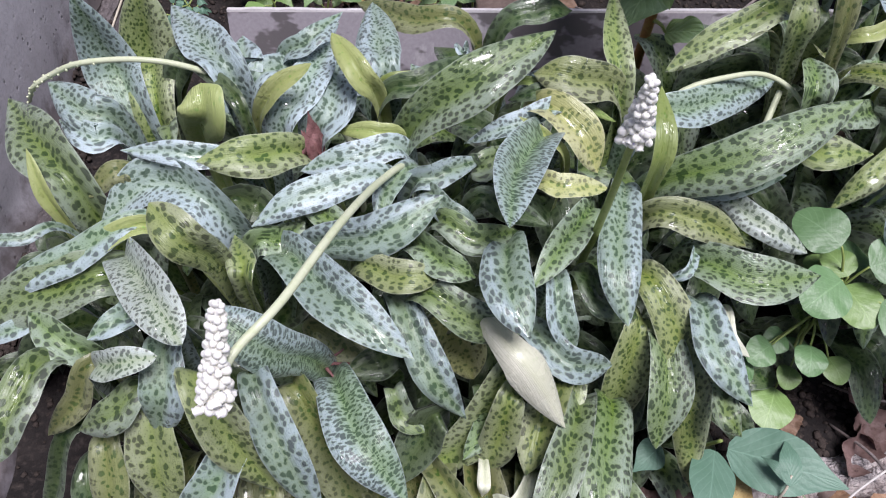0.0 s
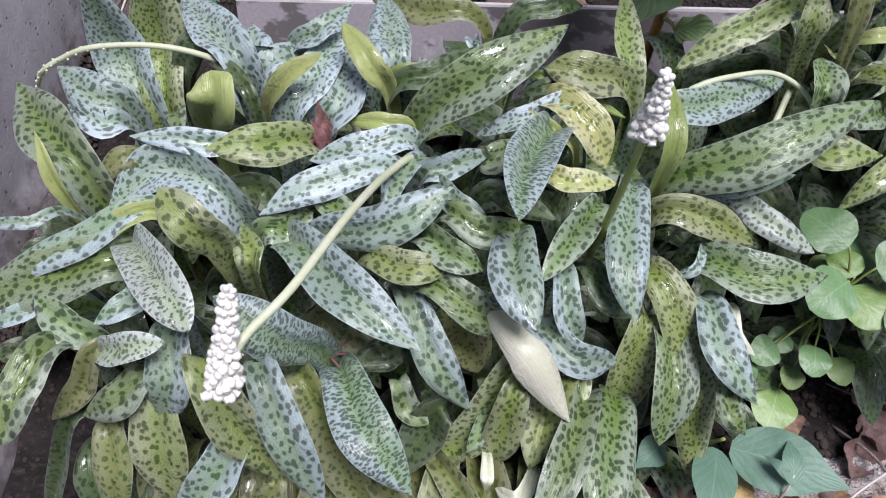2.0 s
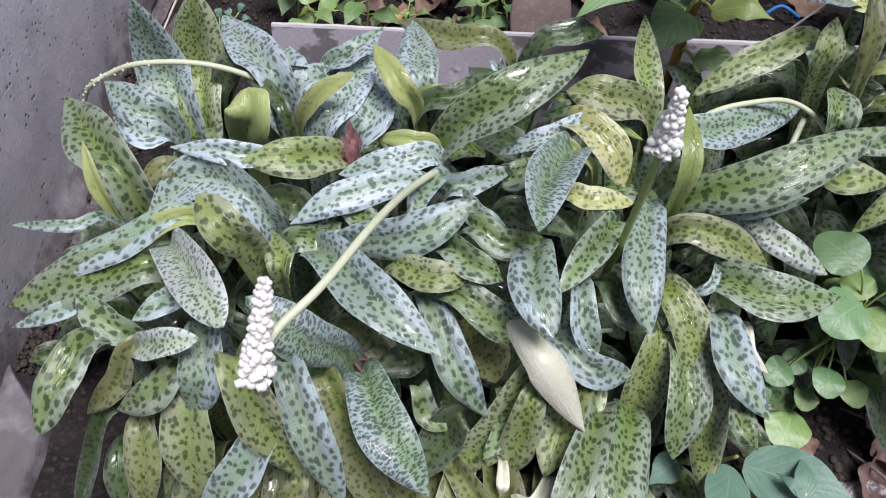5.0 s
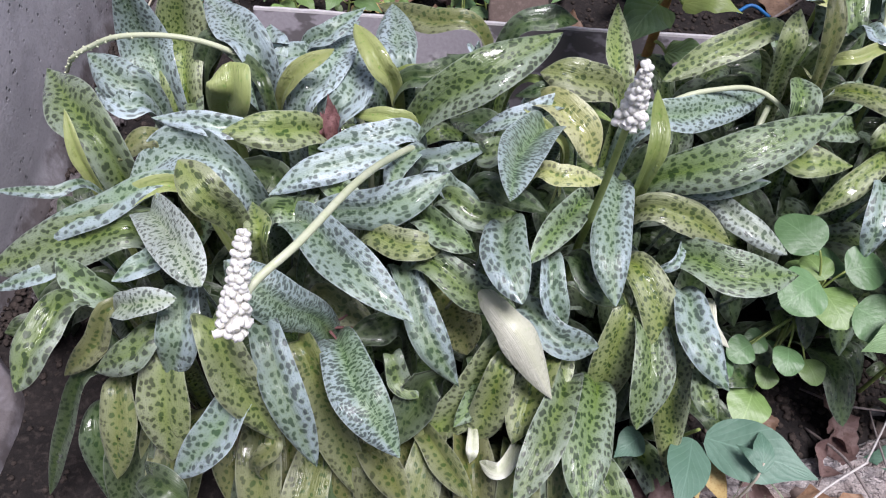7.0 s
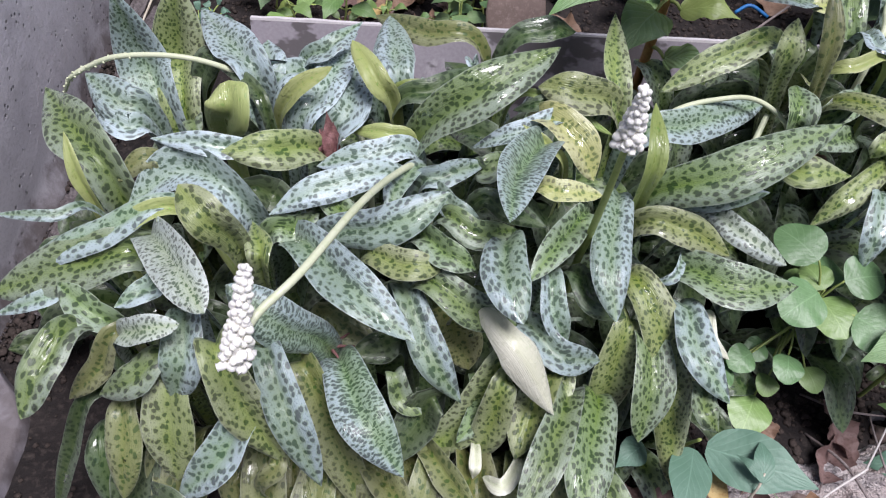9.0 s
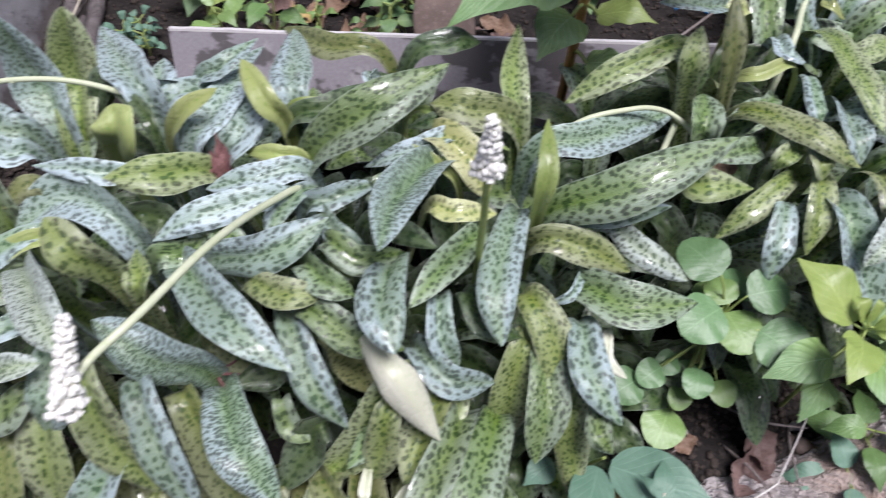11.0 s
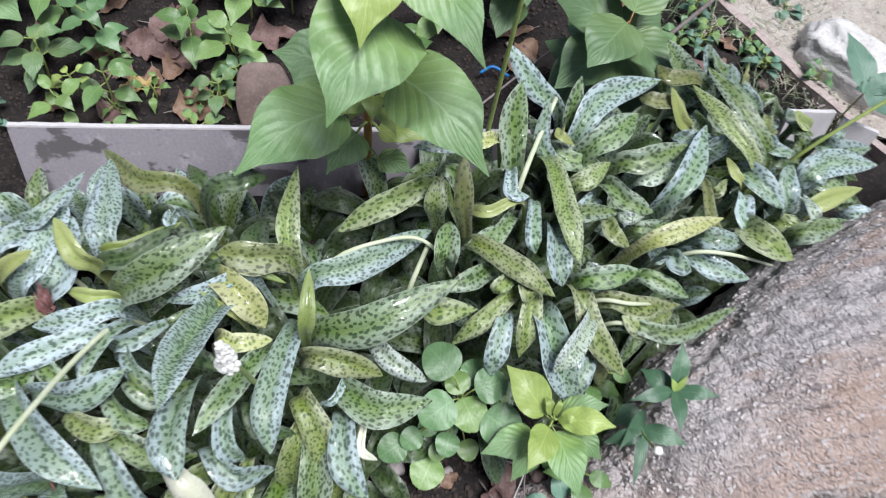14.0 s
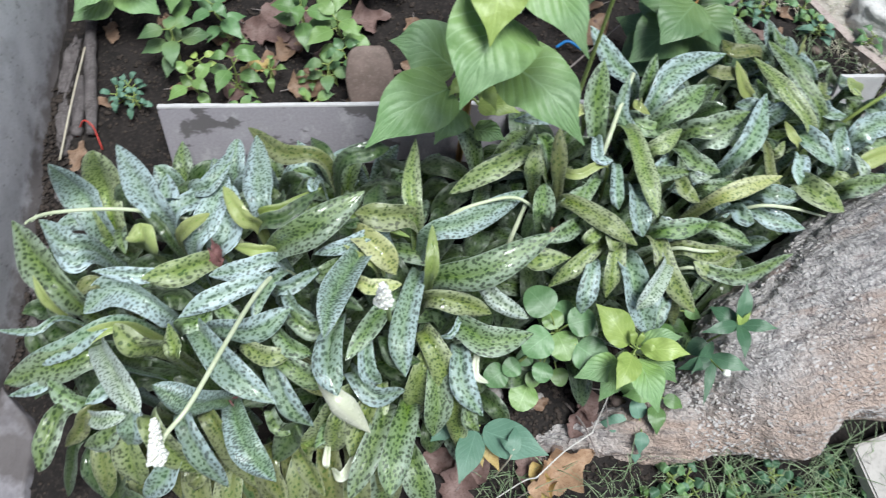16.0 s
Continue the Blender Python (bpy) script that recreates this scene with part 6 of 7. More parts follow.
leaf(bulb, "s", (0.087, 0.264, 0.129), (0.090, 0.224, 0.139), (0.107, 0.212, 0.106), 0.025)
leaf(bulb, "s", (0.067, 0.230, 0.100), (0.097, 0.195, 0.118), (0.139, 0.204, 0.092), 0.029)
leaf(bulb, "y", (0.059, 0.196, 0.117), (0.023, 0.156, 0.064), (-0.031, 0.133, 0.007), 0.038)
leaf(bulb, "y", (0.052, 0.171, 0.116), (0.042, 0.144, 0.075), (0.032, 0.130, 0.030), 0.032)
leaf(bulb, "y", (0.090, 0.191, 0.087), (0.075, 0.156, 0.082), (0.063, 0.119, 0.073), 0.035)
leaf(bulb, "y", (0.108, 0.217, 0.080), (0.106, 0.183, 0.083), (0.097, 0.160, 0.081), 0.021)
leaf(bulb, "k", (0.110, 0.275, 0.114), (0.127, 0.241, 0.133), (0.162, 0.240, 0.108), 0.025)
leaf(bulb, "g", (0.033, 0.188, 0.087), (0.037, 0.161, 0.078), (0.014, 0.134, 0.065), 0.029)
leaf(bulb, "b", (0.070, 0.128, 0.047), (0.053, 0.095, 0.075), (0.037, 0.107, 0.060), 0.014, cup=0.6)
bulb = tagged(empty("spotted_leaf_plant", (0.178, 0.374, GROUND)), "rosette of fleshy silvery green leaves spotted dark green", "plant", "spotted plants")
leaf(bulb, "g", (0.133, 0.334, 0.127), (0.094, 0.273, 0.176), (0.064, 0.228, 0.182), 0.028)
leaf(bulb, "p", (0.105, 0.374, 0.139), (0.087, 0.370, 0.184), (0.066, 0.393, 0.184), 0.009, cup=0.8)
leaf(bulb, "y", (0.160, 0.425, 0.153), (0.154, 0.460, 0.197), (0.162, 0.541, 0.196), 0.028)
leaf(bulb, "k", (0.159, 0.433, 0.157), (0.097, 0.417, 0.192), (0.056, 0.412, 0.184), 0.017)
leaf(bulb, "x", (0.114, 0.403, 0.166), (0.062, 0.382, 0.187), (0.018, 0.380, 0.165), 0.021)
leaf(bulb, "y", (0.159, 0.427, 0.155), (0.113, 0.418, 0.202), (0.077, 0.424, 0.204), 0.039)
leaf(bulb, "q", (0.174, 0.34, 0.14), (0.178, 0.349, 0.2), (0.18, 0.4, 0.215), 0.019, cup=0.6, wavy=0.3)
leaf(bulb, "s", (0.175, 0.410, 0.139), (0.232, 0.424, 0.161), (0.325, 0.482, 0.138), 0.037)
leaf(bulb, "g", (0.175, 0.349, 0.123), (0.245, 0.337, 0.199), (0.346, 0.385, 0.215), 0.047, cup=0.3)
leaf(bulb, "s", (0.195, 0.346, 0.118), (0.245, 0.343, 0.154), (0.302, 0.359, 0.146), 0.026)
leaf(bulb, "y", (0.173, 0.325, 0.122), (0.213, 0.314, 0.143), (0.262, 0.302, 0.121), 0.033)
leaf(bulb, "w", (0.242, 0.357, 0.105), (0.270, 0.316, 0.136), (0.313, 0.293, 0.123), 0.026)
leaf(bulb, "s", (0.163, 0.365, 0.123), (0.137, 0.265, 0.168), (0.140, 0.211, 0.152), 0.036)
leaf(bulb, "s", (0.225, 0.327, 0.092), (0.207, 0.276, 0.125), (0.188, 0.272, 0.113), 0.010)
leaf(bulb, "y", (0.309, 0.384, 0.134), (0.326, 0.364, 0.172), (0.372, 0.367, 0.166), 0.035)
bulb = tagged(empty("spotted_leaf_plant", (0.203, 0.254, GROUND)), "rosette of fleshy silvery green leaves spotted dark green", "plant", "spotted plants")
leaf(bulb, "g", (0.210, 0.293, 0.099), (0.256, 0.260, 0.133), (0.319, 0.271, 0.123), 0.044)
leaf(bulb, "y", (0.166, 0.282, 0.112), (0.202, 0.210, 0.092), (0.221, 0.126, -0.01), 0.042, cup=0.4, wavy=0.5)
leaf(bulb, "s", (0.216, 0.263, 0.093), (0.218, 0.203, 0.120), (0.244, 0.164, 0.102), 0.036)
leaf(bulb, "g", (0.231, 0.198, 0.063), (0.226, 0.161, 0.093), (0.240, 0.147, 0.078), 0.023)
leaf(bulb, "y", (0.170, 0.247, 0.091), (0.157, 0.205, 0.064), (0.152, 0.179, -0.007), 0.041)
leaf(bulb, "g", (0.184, 0.236, 0.080), (0.184, 0.185, 0.087), (0.177, 0.146, 0.050), 0.040)
leaf(bulb, "b", (0.241, 0.261, 0.084), (0.236, 0.220, 0.110), (0.255, 0.210, 0.093), 0.011)
bulb = tagged(empty("spotted_leaf_plant", (0.477, 0.470, GROUND)), "rosette of fleshy silvery green leaves spotted dark green", "plant", "spotted plants")
leaf(bulb, "y", (0.427, 0.398, 0.137), (0.377, 0.355, 0.152), (0.344, 0.337, 0.124), 0.025)
leaf(bulb, "s", (0.412, 0.377, 0.129), (0.395, 0.323, 0.144), (0.390, 0.299, 0.115), 0.030)
leaf(bulb, "w", (0.513, 0.370, 0.135), (0.477, 0.314, 0.168), (0.456, 0.292, 0.157), 0.028)
leaf(bulb, "y", (0.497, 0.408, 0.138), (0.511, 0.343, 0.150), (0.552, 0.296, 0.118), 0.032)
leaf(bulb, "s", (0.452, 0.371, 0.137), (0.467, 0.313, 0.137), (0.492, 0.267, 0.093), 0.042)
leaf(bulb, "o", (0.517, 0.344, 0.110), (0.531, 0.319, 0.095), (0.549, 0.299, 0.037), 0.025)
leaf(bulb, "s", (0.519, 0.335, 0.093), (0.500, 0.294, 0.113), (0.498, 0.271, 0.088), 0.027)
leaf(bulb, "y", (0.333, 0.486, 0.143), (0.324, 0.485, 0.205), (0.331, 0.513, 0.224), 0.028)
leaf(bulb, "o", (0.366, 0.474, 0.151), (0.355, 0.482, 0.226), (0.354, 0.519, 0.257), 0.024)
leaf(bulb, "y", (0.522, 0.383, 0.144), (0.572, 0.373, 0.149), (0.643, 0.389, 0.111), 0.029)
leaf(bulb, "g", (0.545, 0.359, 0.127), (0.614, 0.340, 0.145), (0.714, 0.382, 0.118), 0.024)
leaf(bulb, "s", (0.400, 0.594, 0.147), (0.347, 0.566, 0.202), (0.299, 0.556, 0.214), 0.022)
leaf(bulb, "c", (0.416, 0.596, 0.146), (0.385, 0.585, 0.183), (0.353, 0.610, 0.177), 0.021)
leaf(bulb, "y", (0.338, 0.520, 0.170), (0.269, 0.493, 0.187), (0.208, 0.469, 0.160), 0.031)
leaf(bulb, "y", (0.317, 0.502, 0.160), (0.273, 0.496, 0.182), (0.239, 0.497, 0.161), 0.025)
leaf(bulb, "g", (0.367, 0.445, 0.126), (0.376, 0.445, 0.171), (0.403, 0.472, 0.173), 0.024)
leaf(bulb, "g", (0.342, 0.433, 0.133), (0.338, 0.440, 0.173), (0.345, 0.479, 0.169), 0.031)
leaf(bulb, "p", (0.436, 0.500, 0.170), (0.388, 0.479, 0.196), (0.367, 0.491, 0.177), 0.015)
leaf(bulb, "y", (0.636, 0.398, 0.086), (0.577, 0.349, 0.144), (0.546, 0.359, 0.159), 0.028)
leaf(bulb, "g", (0.404, 0.430, 0.126), (0.367, 0.401, 0.177), (0.333, 0.383, 0.184), 0.027)
leaf(bulb, "y", (0.442, 0.404, 0.137), (0.432, 0.350, 0.157), (0.423, 0.318, 0.132), 0.030)
bulb = tagged(empty("spotted_leaf_plant", (0.470, 0.620, GROUND)), "rosette of long fleshy green leaves spotted dark green", "plant", "spotted plants")
leaf(bulb, "g", (0.436, 0.565, 0.117), (0.432, 0.613, 0.175), (0.44, 0.655, 0.215), 0.038, wavy=0.6, blunt=0.2)
leaf(bulb, "s", (0.51, 0.66, 0.117), (0.466, 0.677, 0.175), (0.426, 0.714, 0.215), 0.033, wavy=0.6, blunt=0.2)
leaf(bulb, "s", (0.496, 0.574, 0.117), (0.468, 0.589, 0.175), (0.475, 0.631, 0.215), 0.023, wavy=0.6, blunt=0.2)
leaf(bulb, "g", (0.513, 0.626, 0.117), (0.513, 0.637, 0.175), (0.519, 0.664, 0.215), 0.024, wavy=0.6, blunt=0.2)
leaf(bulb, "p", (0.498, 0.615, 0.147), (0.491, 0.592, 0.185), (0.511, 0.587, 0.173), 0.014, wavy=0.6, blunt=0.2)
leaf(bulb, "s", (0.512, 0.602, 0.147), (0.55, 0.65, 0.185), (0.645, 0.692, 0.173), 0.040, wavy=0.6, blunt=0.2)
leaf(bulb, "g", (0.522, 0.581, 0.147), (0.559, 0.596, 0.185), (0.604, 0.637, 0.173), 0.039, wavy=0.6, blunt=0.2)
leaf(bulb, "g", (0.475, 0.597, 0.127), (0.506, 0.579, 0.155), (0.556, 0.571, 0.145), 0.036, wavy=0.6, blunt=0.2)
leaf(bulb, "y", (0.474, 0.575, 0.157), (0.482, 0.473, 0.203), (0.492, 0.413, 0.193), 0.029, wavy=0.6, blunt=0.2)
leaf(bulb, "x", (0.427, 0.553, 0.157), (0.417, 0.5, 0.203), (0.44, 0.501, 0.193), 0.019, wavy=0.6, blunt=0.2)
bulb = tagged(empty("spotted_leaf_plant", (0.550, 0.500, GROUND)), "rosette of long fleshy green leaves spotted dark green", "plant", "spotted plants")
leaf(bulb, "g", (0.561, 0.561, 0.144), (0.597, 0.559, 0.182), (0.666, 0.592, 0.17), 0.034, wavy=0.6, blunt=0.2)
leaf(bulb, "y", (0.5, 0.525, 0.147), (0.52, 0.531, 0.185), (0.556, 0.562, 0.173), 0.028, wavy=0.6, blunt=0.2)
leaf(bulb, "g", (0.483, 0.482, 0.147), (0.501, 0.481, 0.185), (0.56, 0.491, 0.173), 0.024, wavy=0.6, blunt=0.2)
leaf(bulb, "g", (0.543, 0.538, 0.147), (0.565, 0.498, 0.185), (0.601, 0.49, 0.173), 0.027, wavy=0.6, blunt=0.2)
leaf(bulb, "c", (0.575, 0.446, 0.148), (0.615, 0.453, 0.194), (0.686, 0.477, 0.184), 0.026, wavy=0.6, blunt=0.2)
leaf(bulb, "y", (0.539, 0.487, 0.147), (0.541, 0.454, 0.185), (0.563, 0.443, 0.173), 0.022, wavy=0.6, blunt=0.2)
leaf(bulb, "s", (0.456, 0.516, 0.147), (0.442, 0.452, 0.185), (0.445, 0.434, 0.173), 0.021, wavy=0.6, blunt=0.2)
leaf(bulb, "s", (0.476, 0.478, 0.147), (0.468, 0.417, 0.185), (0.474, 0.392, 0.173), 0.032, wavy=0.6, blunt=0.2)
leaf(bulb, "g", (0.492, 0.405, 0.147), (0.525, 0.399, 0.185), (0.574, 0.411, 0.173), 0.029, wavy=0.6, blunt=0.2)
leaf(bulb, "y", (0.365, 0.456, 0.157), (0.414, 0.406, 0.203), (0.458, 0.372, 0.193), 0.030, wavy=0.6, blunt=0.2)
leaf(bulb, "g", (0.435, 0.504, 0.127), (0.4, 0.462, 0.155), (0.375, 0.447, 0.145), 0.022, wavy=0.6, blunt=0.2)
leaf(bulb, "s", (0.616, 0.441, 0.139), (0.62, 0.417, 0.177), (0.64, 0.413, 0.165), 0.025, wavy=0.6, blunt=0.2)
leaf(bulb, "g", (0.575, 0.422, 0.125), (0.606, 0.401, 0.153), (0.641, 0.387, 0.143), 0.025, wavy=0.6, blunt=0.2)
leaf(bulb, "g", (0.577, 0.48, 0.127), (0.597, 0.476, 0.155), (0.633, 0.489, 0.145), 0.022, wavy=0.6, blunt=0.2)
leaf(bulb, "s", (0.545, 0.532, 0.127), (0.502, 0.487, 0.155), (0.469, 0.47, 0.145), 0.027, wavy=0.6, blunt=0.2)
leaf(bulb, "y", (0.427, 0.415, 0.147), (0.397, 0.389, 0.185), (0.391, 0.384, 0.173), 0.020, wavy=0.6, blunt=0.2)
leaf(bulb, "y", (0.437, 0.427, 0.147), (0.428, 0.384, 0.185), (0.433, 0.372, 0.173), 0.024, wavy=0.6, blunt=0.2)
leaf(bulb, "w", (0.558, 0.497, 0.147), (0.561, 0.476, 0.185), (0.59, 0.486, 0.173), 0.017, wavy=0.6, blunt=0.2)
bulb = tagged(empty("spotted_leaf_plant", (0.630, 0.600, GROUND)), "rosette of long fleshy green leaves spotted dark green", "plant", "spotted plants")
leaf(bulb, "w", (0.595, 0.558, 0.123), (0.617, 0.557, 0.151), (0.66, 0.577, 0.141), 0.033, wavy=0.6, blunt=0.2)
leaf(bulb, "s", (0.632, 0.524, 0.129), (0.661, 0.552, 0.167), (0.706, 0.632, 0.155), 0.037, wavy=0.6, blunt=0.2)
leaf(bulb, "p", (0.7, 0.641, 0.099), (0.669, 0.642, 0.157), (0.646, 0.663, 0.197), 0.021, wavy=0.6, blunt=0.2)
leaf(bulb, "o", (0.679, 0.656, 0.137), (0.629, 0.656, 0.175), (0.614, 0.669, 0.163), 0.022, wavy=0.6, blunt=0.2)
leaf(bulb, "g", (0.71, 0.631, 0.103), (0.708, 0.642, 0.131), (0.714, 0.68, 0.121), 0.030, wavy=0.6, blunt=0.2)
bulb = tagged(empty("spotted_leaf_plant", (0.720, 0.740, GROUND)), "rosette of long fleshy green leaves spotted dark green", "plant", "spotted plants")
leaf(bulb, "o", (0.72, 0.712, 0.129), (0.662, 0.701, 0.167), (0.652, 0.731, 0.155), 0.024, wavy=0.6, blunt=0.2)
leaf(bulb, "g", (0.742, 0.711, 0.095), (0.686, 0.727, 0.153), (0.655, 0.745, 0.193), 0.034, wavy=0.6, blunt=0.2)
leaf(bulb, "s", (0.78, 0.745, 0.084), (0.737, 0.74, 0.142), (0.717, 0.748, 0.182), 0.035, wavy=0.6, blunt=0.2)
leaf(bulb, "g", (0.805, 0.761, 0.08), (0.753, 0.737, 0.139), (0.727, 0.735, 0.178), 0.024, wavy=0.6, blunt=0.2)
bulb = tagged(empty("spotted_leaf_plant", (0.740, 0.550, GROUND)), "rosette of long fleshy green leaves spotted dark green", "plant", "spotted plants")
leaf(bulb, "y", (0.775, 0.569, 0.121), (0.732, 0.624, 0.167), (0.697, 0.697, 0.157), 0.029, wavy=0.6, blunt=0.2)
leaf(bulb, "p", (0.751, 0.547, 0.114), (0.731, 0.56, 0.152), (0.734, 0.591, 0.14), 0.015, wavy=0.6, blunt=0.2)
leaf(bulb, "y", (0.699, 0.537, 0.121), (0.699, 0.528, 0.159), (0.723, 0.553, 0.147), 0.016, wavy=0.6, blunt=0.2)
leaf(bulb, "s", (0.756, 0.578, 0.106), (0.768, 0.549, 0.144), (0.802, 0.516, 0.132), 0.036, wavy=0.6, blunt=0.2)
leaf(bulb, "y", (0.731, 0.492, 0.119), (0.74, 0.455, 0.166), (0.783, 0.432, 0.155), 0.040, wavy=0.6, blunt=0.2)
leaf(bulb, "s", (0.668, 0.473, 0.125), (0.679, 0.457, 0.163), (0.727, 0.457, 0.151), 0.032, wavy=0.6, blunt=0.2)
leaf(bulb, "x", (0.751, 0.543, 0.114), (0.73, 0.493, 0.152), (0.74, 0.485, 0.14), 0.028, wavy=0.6, blunt=0.2)
leaf(bulb, "s", (0.656, 0.459, 0.107), (0.686, 0.429, 0.135), (0.736, 0.418, 0.125), 0.031, wavy=0.6, blunt=0.2)
leaf(bulb, "o", (0.693, 0.562, 0.125), (0.681, 0.489, 0.163), (0.7, 0.471, 0.151), 0.016, wavy=0.6, blunt=0.2)
leaf(bulb, "s", (0.73, 0.615, 0.107), (0.688, 0.62, 0.135), (0.667, 0.631, 0.125), 0.026, wavy=0.6, blunt=0.2)
bulb = tagged(empty("spotted_leaf_plant", (0.830, 0.680, GROUND)), "rosette of long fleshy green leaves spotted dark green", "plant", "spotted plants")
leaf(bulb, "g", (0.802, 0.596, 0.115), (0.759, 0.653, 0.161), (0.728, 0.735, 0.151), 0.030, wavy=0.6, blunt=0.2)
leaf(bulb, "s", (0.832, 0.703, 0.076), (0.776, 0.713, 0.134), (0.749, 0.722, 0.174), 0.028, wavy=0.6, blunt=0.2)
leaf(bulb, "p", (0.824, 0.755, 0.073), (0.789, 0.726, 0.131), (0.781, 0.727, 0.171), 0.026, wavy=0.6, blunt=0.2)
leaf(bulb, "g", (0.866, 0.69, 0.064), (0.83, 0.678, 0.122), (0.813, 0.677, 0.162), 0.028, wavy=0.6, blunt=0.2)
leaf(bulb, "s", (0.892, 0.695, 0.06), (0.847, 0.675, 0.119), (0.83, 0.664, 0.158), 0.022, wavy=0.6, blunt=0.2)
leaf(bulb, "p", (0.916, 0.686, 0.056), (0.87, 0.667, 0.114), (0.84, 0.657, 0.154), 0.023, wavy=0.6, blunt=0.2)
leaf(bulb, "y", (0.825, 0.684, 0.098), (0.804, 0.638, 0.136), (0.828, 0.643, 0.124), 0.016, wavy=0.6, blunt=0.2)
leaf(bulb, "s", (0.815, 0.647, 0.097), (0.807, 0.608, 0.135), (0.846, 0.609, 0.123), 0.022, wavy=0.6, blunt=0.2)
leaf(bulb, "k", (0.821, 0.636, 0.077), (0.827, 0.605, 0.105), (0.865, 0.605, 0.095), 0.021, wavy=0.6, blunt=0.2)
leaf(bulb, "g", (0.763, 0.644, 0.097), (0.736, 0.656, 0.125), (0.757, 0.694, 0.115), 0.027, wavy=0.6, blunt=0.2)
bulb = tagged(empty("spotted_leaf_plant", (0.880, 0.550, GROUND)), "rosette of long fleshy green leaves spotted dark green", "plant", "spotted plants")
leaf(bulb, "s", (0.821, 0.528, 0.097), (0.813, 0.549, 0.135), (0.838, 0.59, 0.123), 0.035, wavy=0.6, blunt=0.2)
leaf(bulb, "s", (0.859, 0.571, 0.085), (0.867, 0.579, 0.123), (0.925, 0.615, 0.111), 0.046, wavy=0.6, blunt=0.2)
leaf(bulb, "w", (0.86, 0.509, 0.089), (0.847, 0.513, 0.127), (0.848, 0.548, 0.115), 0.020, wavy=0.6, blunt=0.2)
leaf(bulb, "g", (0.815, 0.486, 0.093), (0.83, 0.483, 0.131), (0.89, 0.497, 0.119), 0.032, wavy=0.6, blunt=0.2)

bulb = tagged(empty("spotted_leaf_plant", (0.930, 0.600, GROUND)), "rosette of long spotted green leaves at the end of the bed", "plant", "spotted plants")
leaf(bulb, "s", (0.853, 0.577, 0.09), (0.888, 0.593, 0.12), (0.979, 0.601, 0.105), 0.040, wavy=0.6, blunt=0.2)
leaf(bulb, "p", (0.858, 0.536, 0.07), (0.887, 0.546, 0.1), (0.961, 0.574, 0.085), 0.029, wavy=0.6, blunt=0.2)
leaf(bulb, "x", (0.932, 0.536, 0.05), (0.948, 0.531, 0.08), (0.992, 0.514, 0.065), 0.033, wavy=0.6, blunt=0.2)
leaf(bulb, "g", (0.883, 0.612, 0.06), (0.901, 0.577, 0.09), (0.949, 0.556, 0.075), 0.036, wavy=0.6, blunt=0.2)
leaf(bulb, "s", (0.913, 0.646, 0.07), (0.926, 0.626, 0.1), (0.994, 0.642, 0.085), 0.033, wavy=0.6, blunt=0.2)
leaf(bulb, "w", (0.837, 0.522, 0.08), (0.845, 0.528, 0.11), (0.849, 0.565, 0.095), 0.019, wavy=0.6, blunt=0.2)
leaf(bulb, "g", (0.891, 0.532, 0.04), (0.905, 0.513, 0.07), (0.97, 0.524, 0.055), 0.036, wavy=0.6, blunt=0.2)
leaf(bulb, "y", (0.812, 0.523, 0.07), (0.826, 0.504, 0.1), (0.875, 0.497, 0.085), 0.035, wavy=0.6, blunt=0.2)
leaf(bulb, "k", (0.951, 0.599, 0.03), (0.949, 0.554, 0.06), (0.994, 0.552, 0.045), 0.037, wavy=0.6, blunt=0.2)
leaf(bulb, "g", (0.872, 0.666, 0.07), (0.874, 0.665, 0.1), (0.908, 0.662, 0.085), 0.022, wavy=0.6, blunt=0.2)

# older leaves low under the others
def low_leaves(cx, cy, count, top, seed):
    rng = random.Random(seed)
    home = tagged(empty("spotted_leaf_plant", (cx, cy, GROUND)), "low spreading older leaves beneath the spotted rosettes", "plant", "spotted plants")
    for k in range(count):
        g = 2 * math.pi * k / count + rng.uniform(-0.4, 0.4)
        r = rng.uniform(0.055, 0.10)
        z = top - 0.045 + rng.uniform(-0.03, 0.0)
        d = Vector((math.cos(g), math.sin(g), 0))
        o = Vector((cx, cy, 0))
        b = o + d * 0.02 + Vector((0, 0, z - 0.035))
        # mostly style k, whose dark colour carries the shade of the gaps
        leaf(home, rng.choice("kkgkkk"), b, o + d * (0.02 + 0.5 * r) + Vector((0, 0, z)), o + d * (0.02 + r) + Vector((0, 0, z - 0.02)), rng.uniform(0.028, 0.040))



low_leaves(0.090, 0.426, 7, 0.140, 1)
low_leaves(0.485, 0.378, 7, 0.089, 2)
low_leaves(0.231, 0.295, 7, 0.041, 3)
low_leaves(-0.252, 0.416, 7, 0.101, 4)
low_leaves(0.161, 0.397, 7, 0.086, 5)
low_leaves(0.601, 0.501, 7, 0.113, 6)
low_leaves(0.033, 0.311, 7, 0.091, 7)
low_leaves(-0.092, 0.190, 7, 0.008, 8)
low_leaves(0.877, 0.565, 7, 0.036, 9)
low_leaves(0.808, 0.629, 7, 0.062, 10)
low_leaves(0.240, 0.243, 7, 0.029, 11)
low_leaves(0.390, 0.540, 7, 0.100, 12)
low_leaves(0.085, 0.219, 7, 0.056, 13)
low_leaves(-0.084, 0.389, 7, 0.085, 14)
low_leaves(-0.140, 0.401, 7, 0.088, 15)
low_leaves(-0.003, 0.342, 7, 0.090, 16)
low_leaves(0.452, 0.466, 7, 0.100, 17)
low_leaves(0.443, 0.547, 7, 0.107, 18)
low_leaves(-0.178, 0.250, 7, 0.096, 19)
low_leaves(-0.302, 0.394, 7, 0.096, 20)
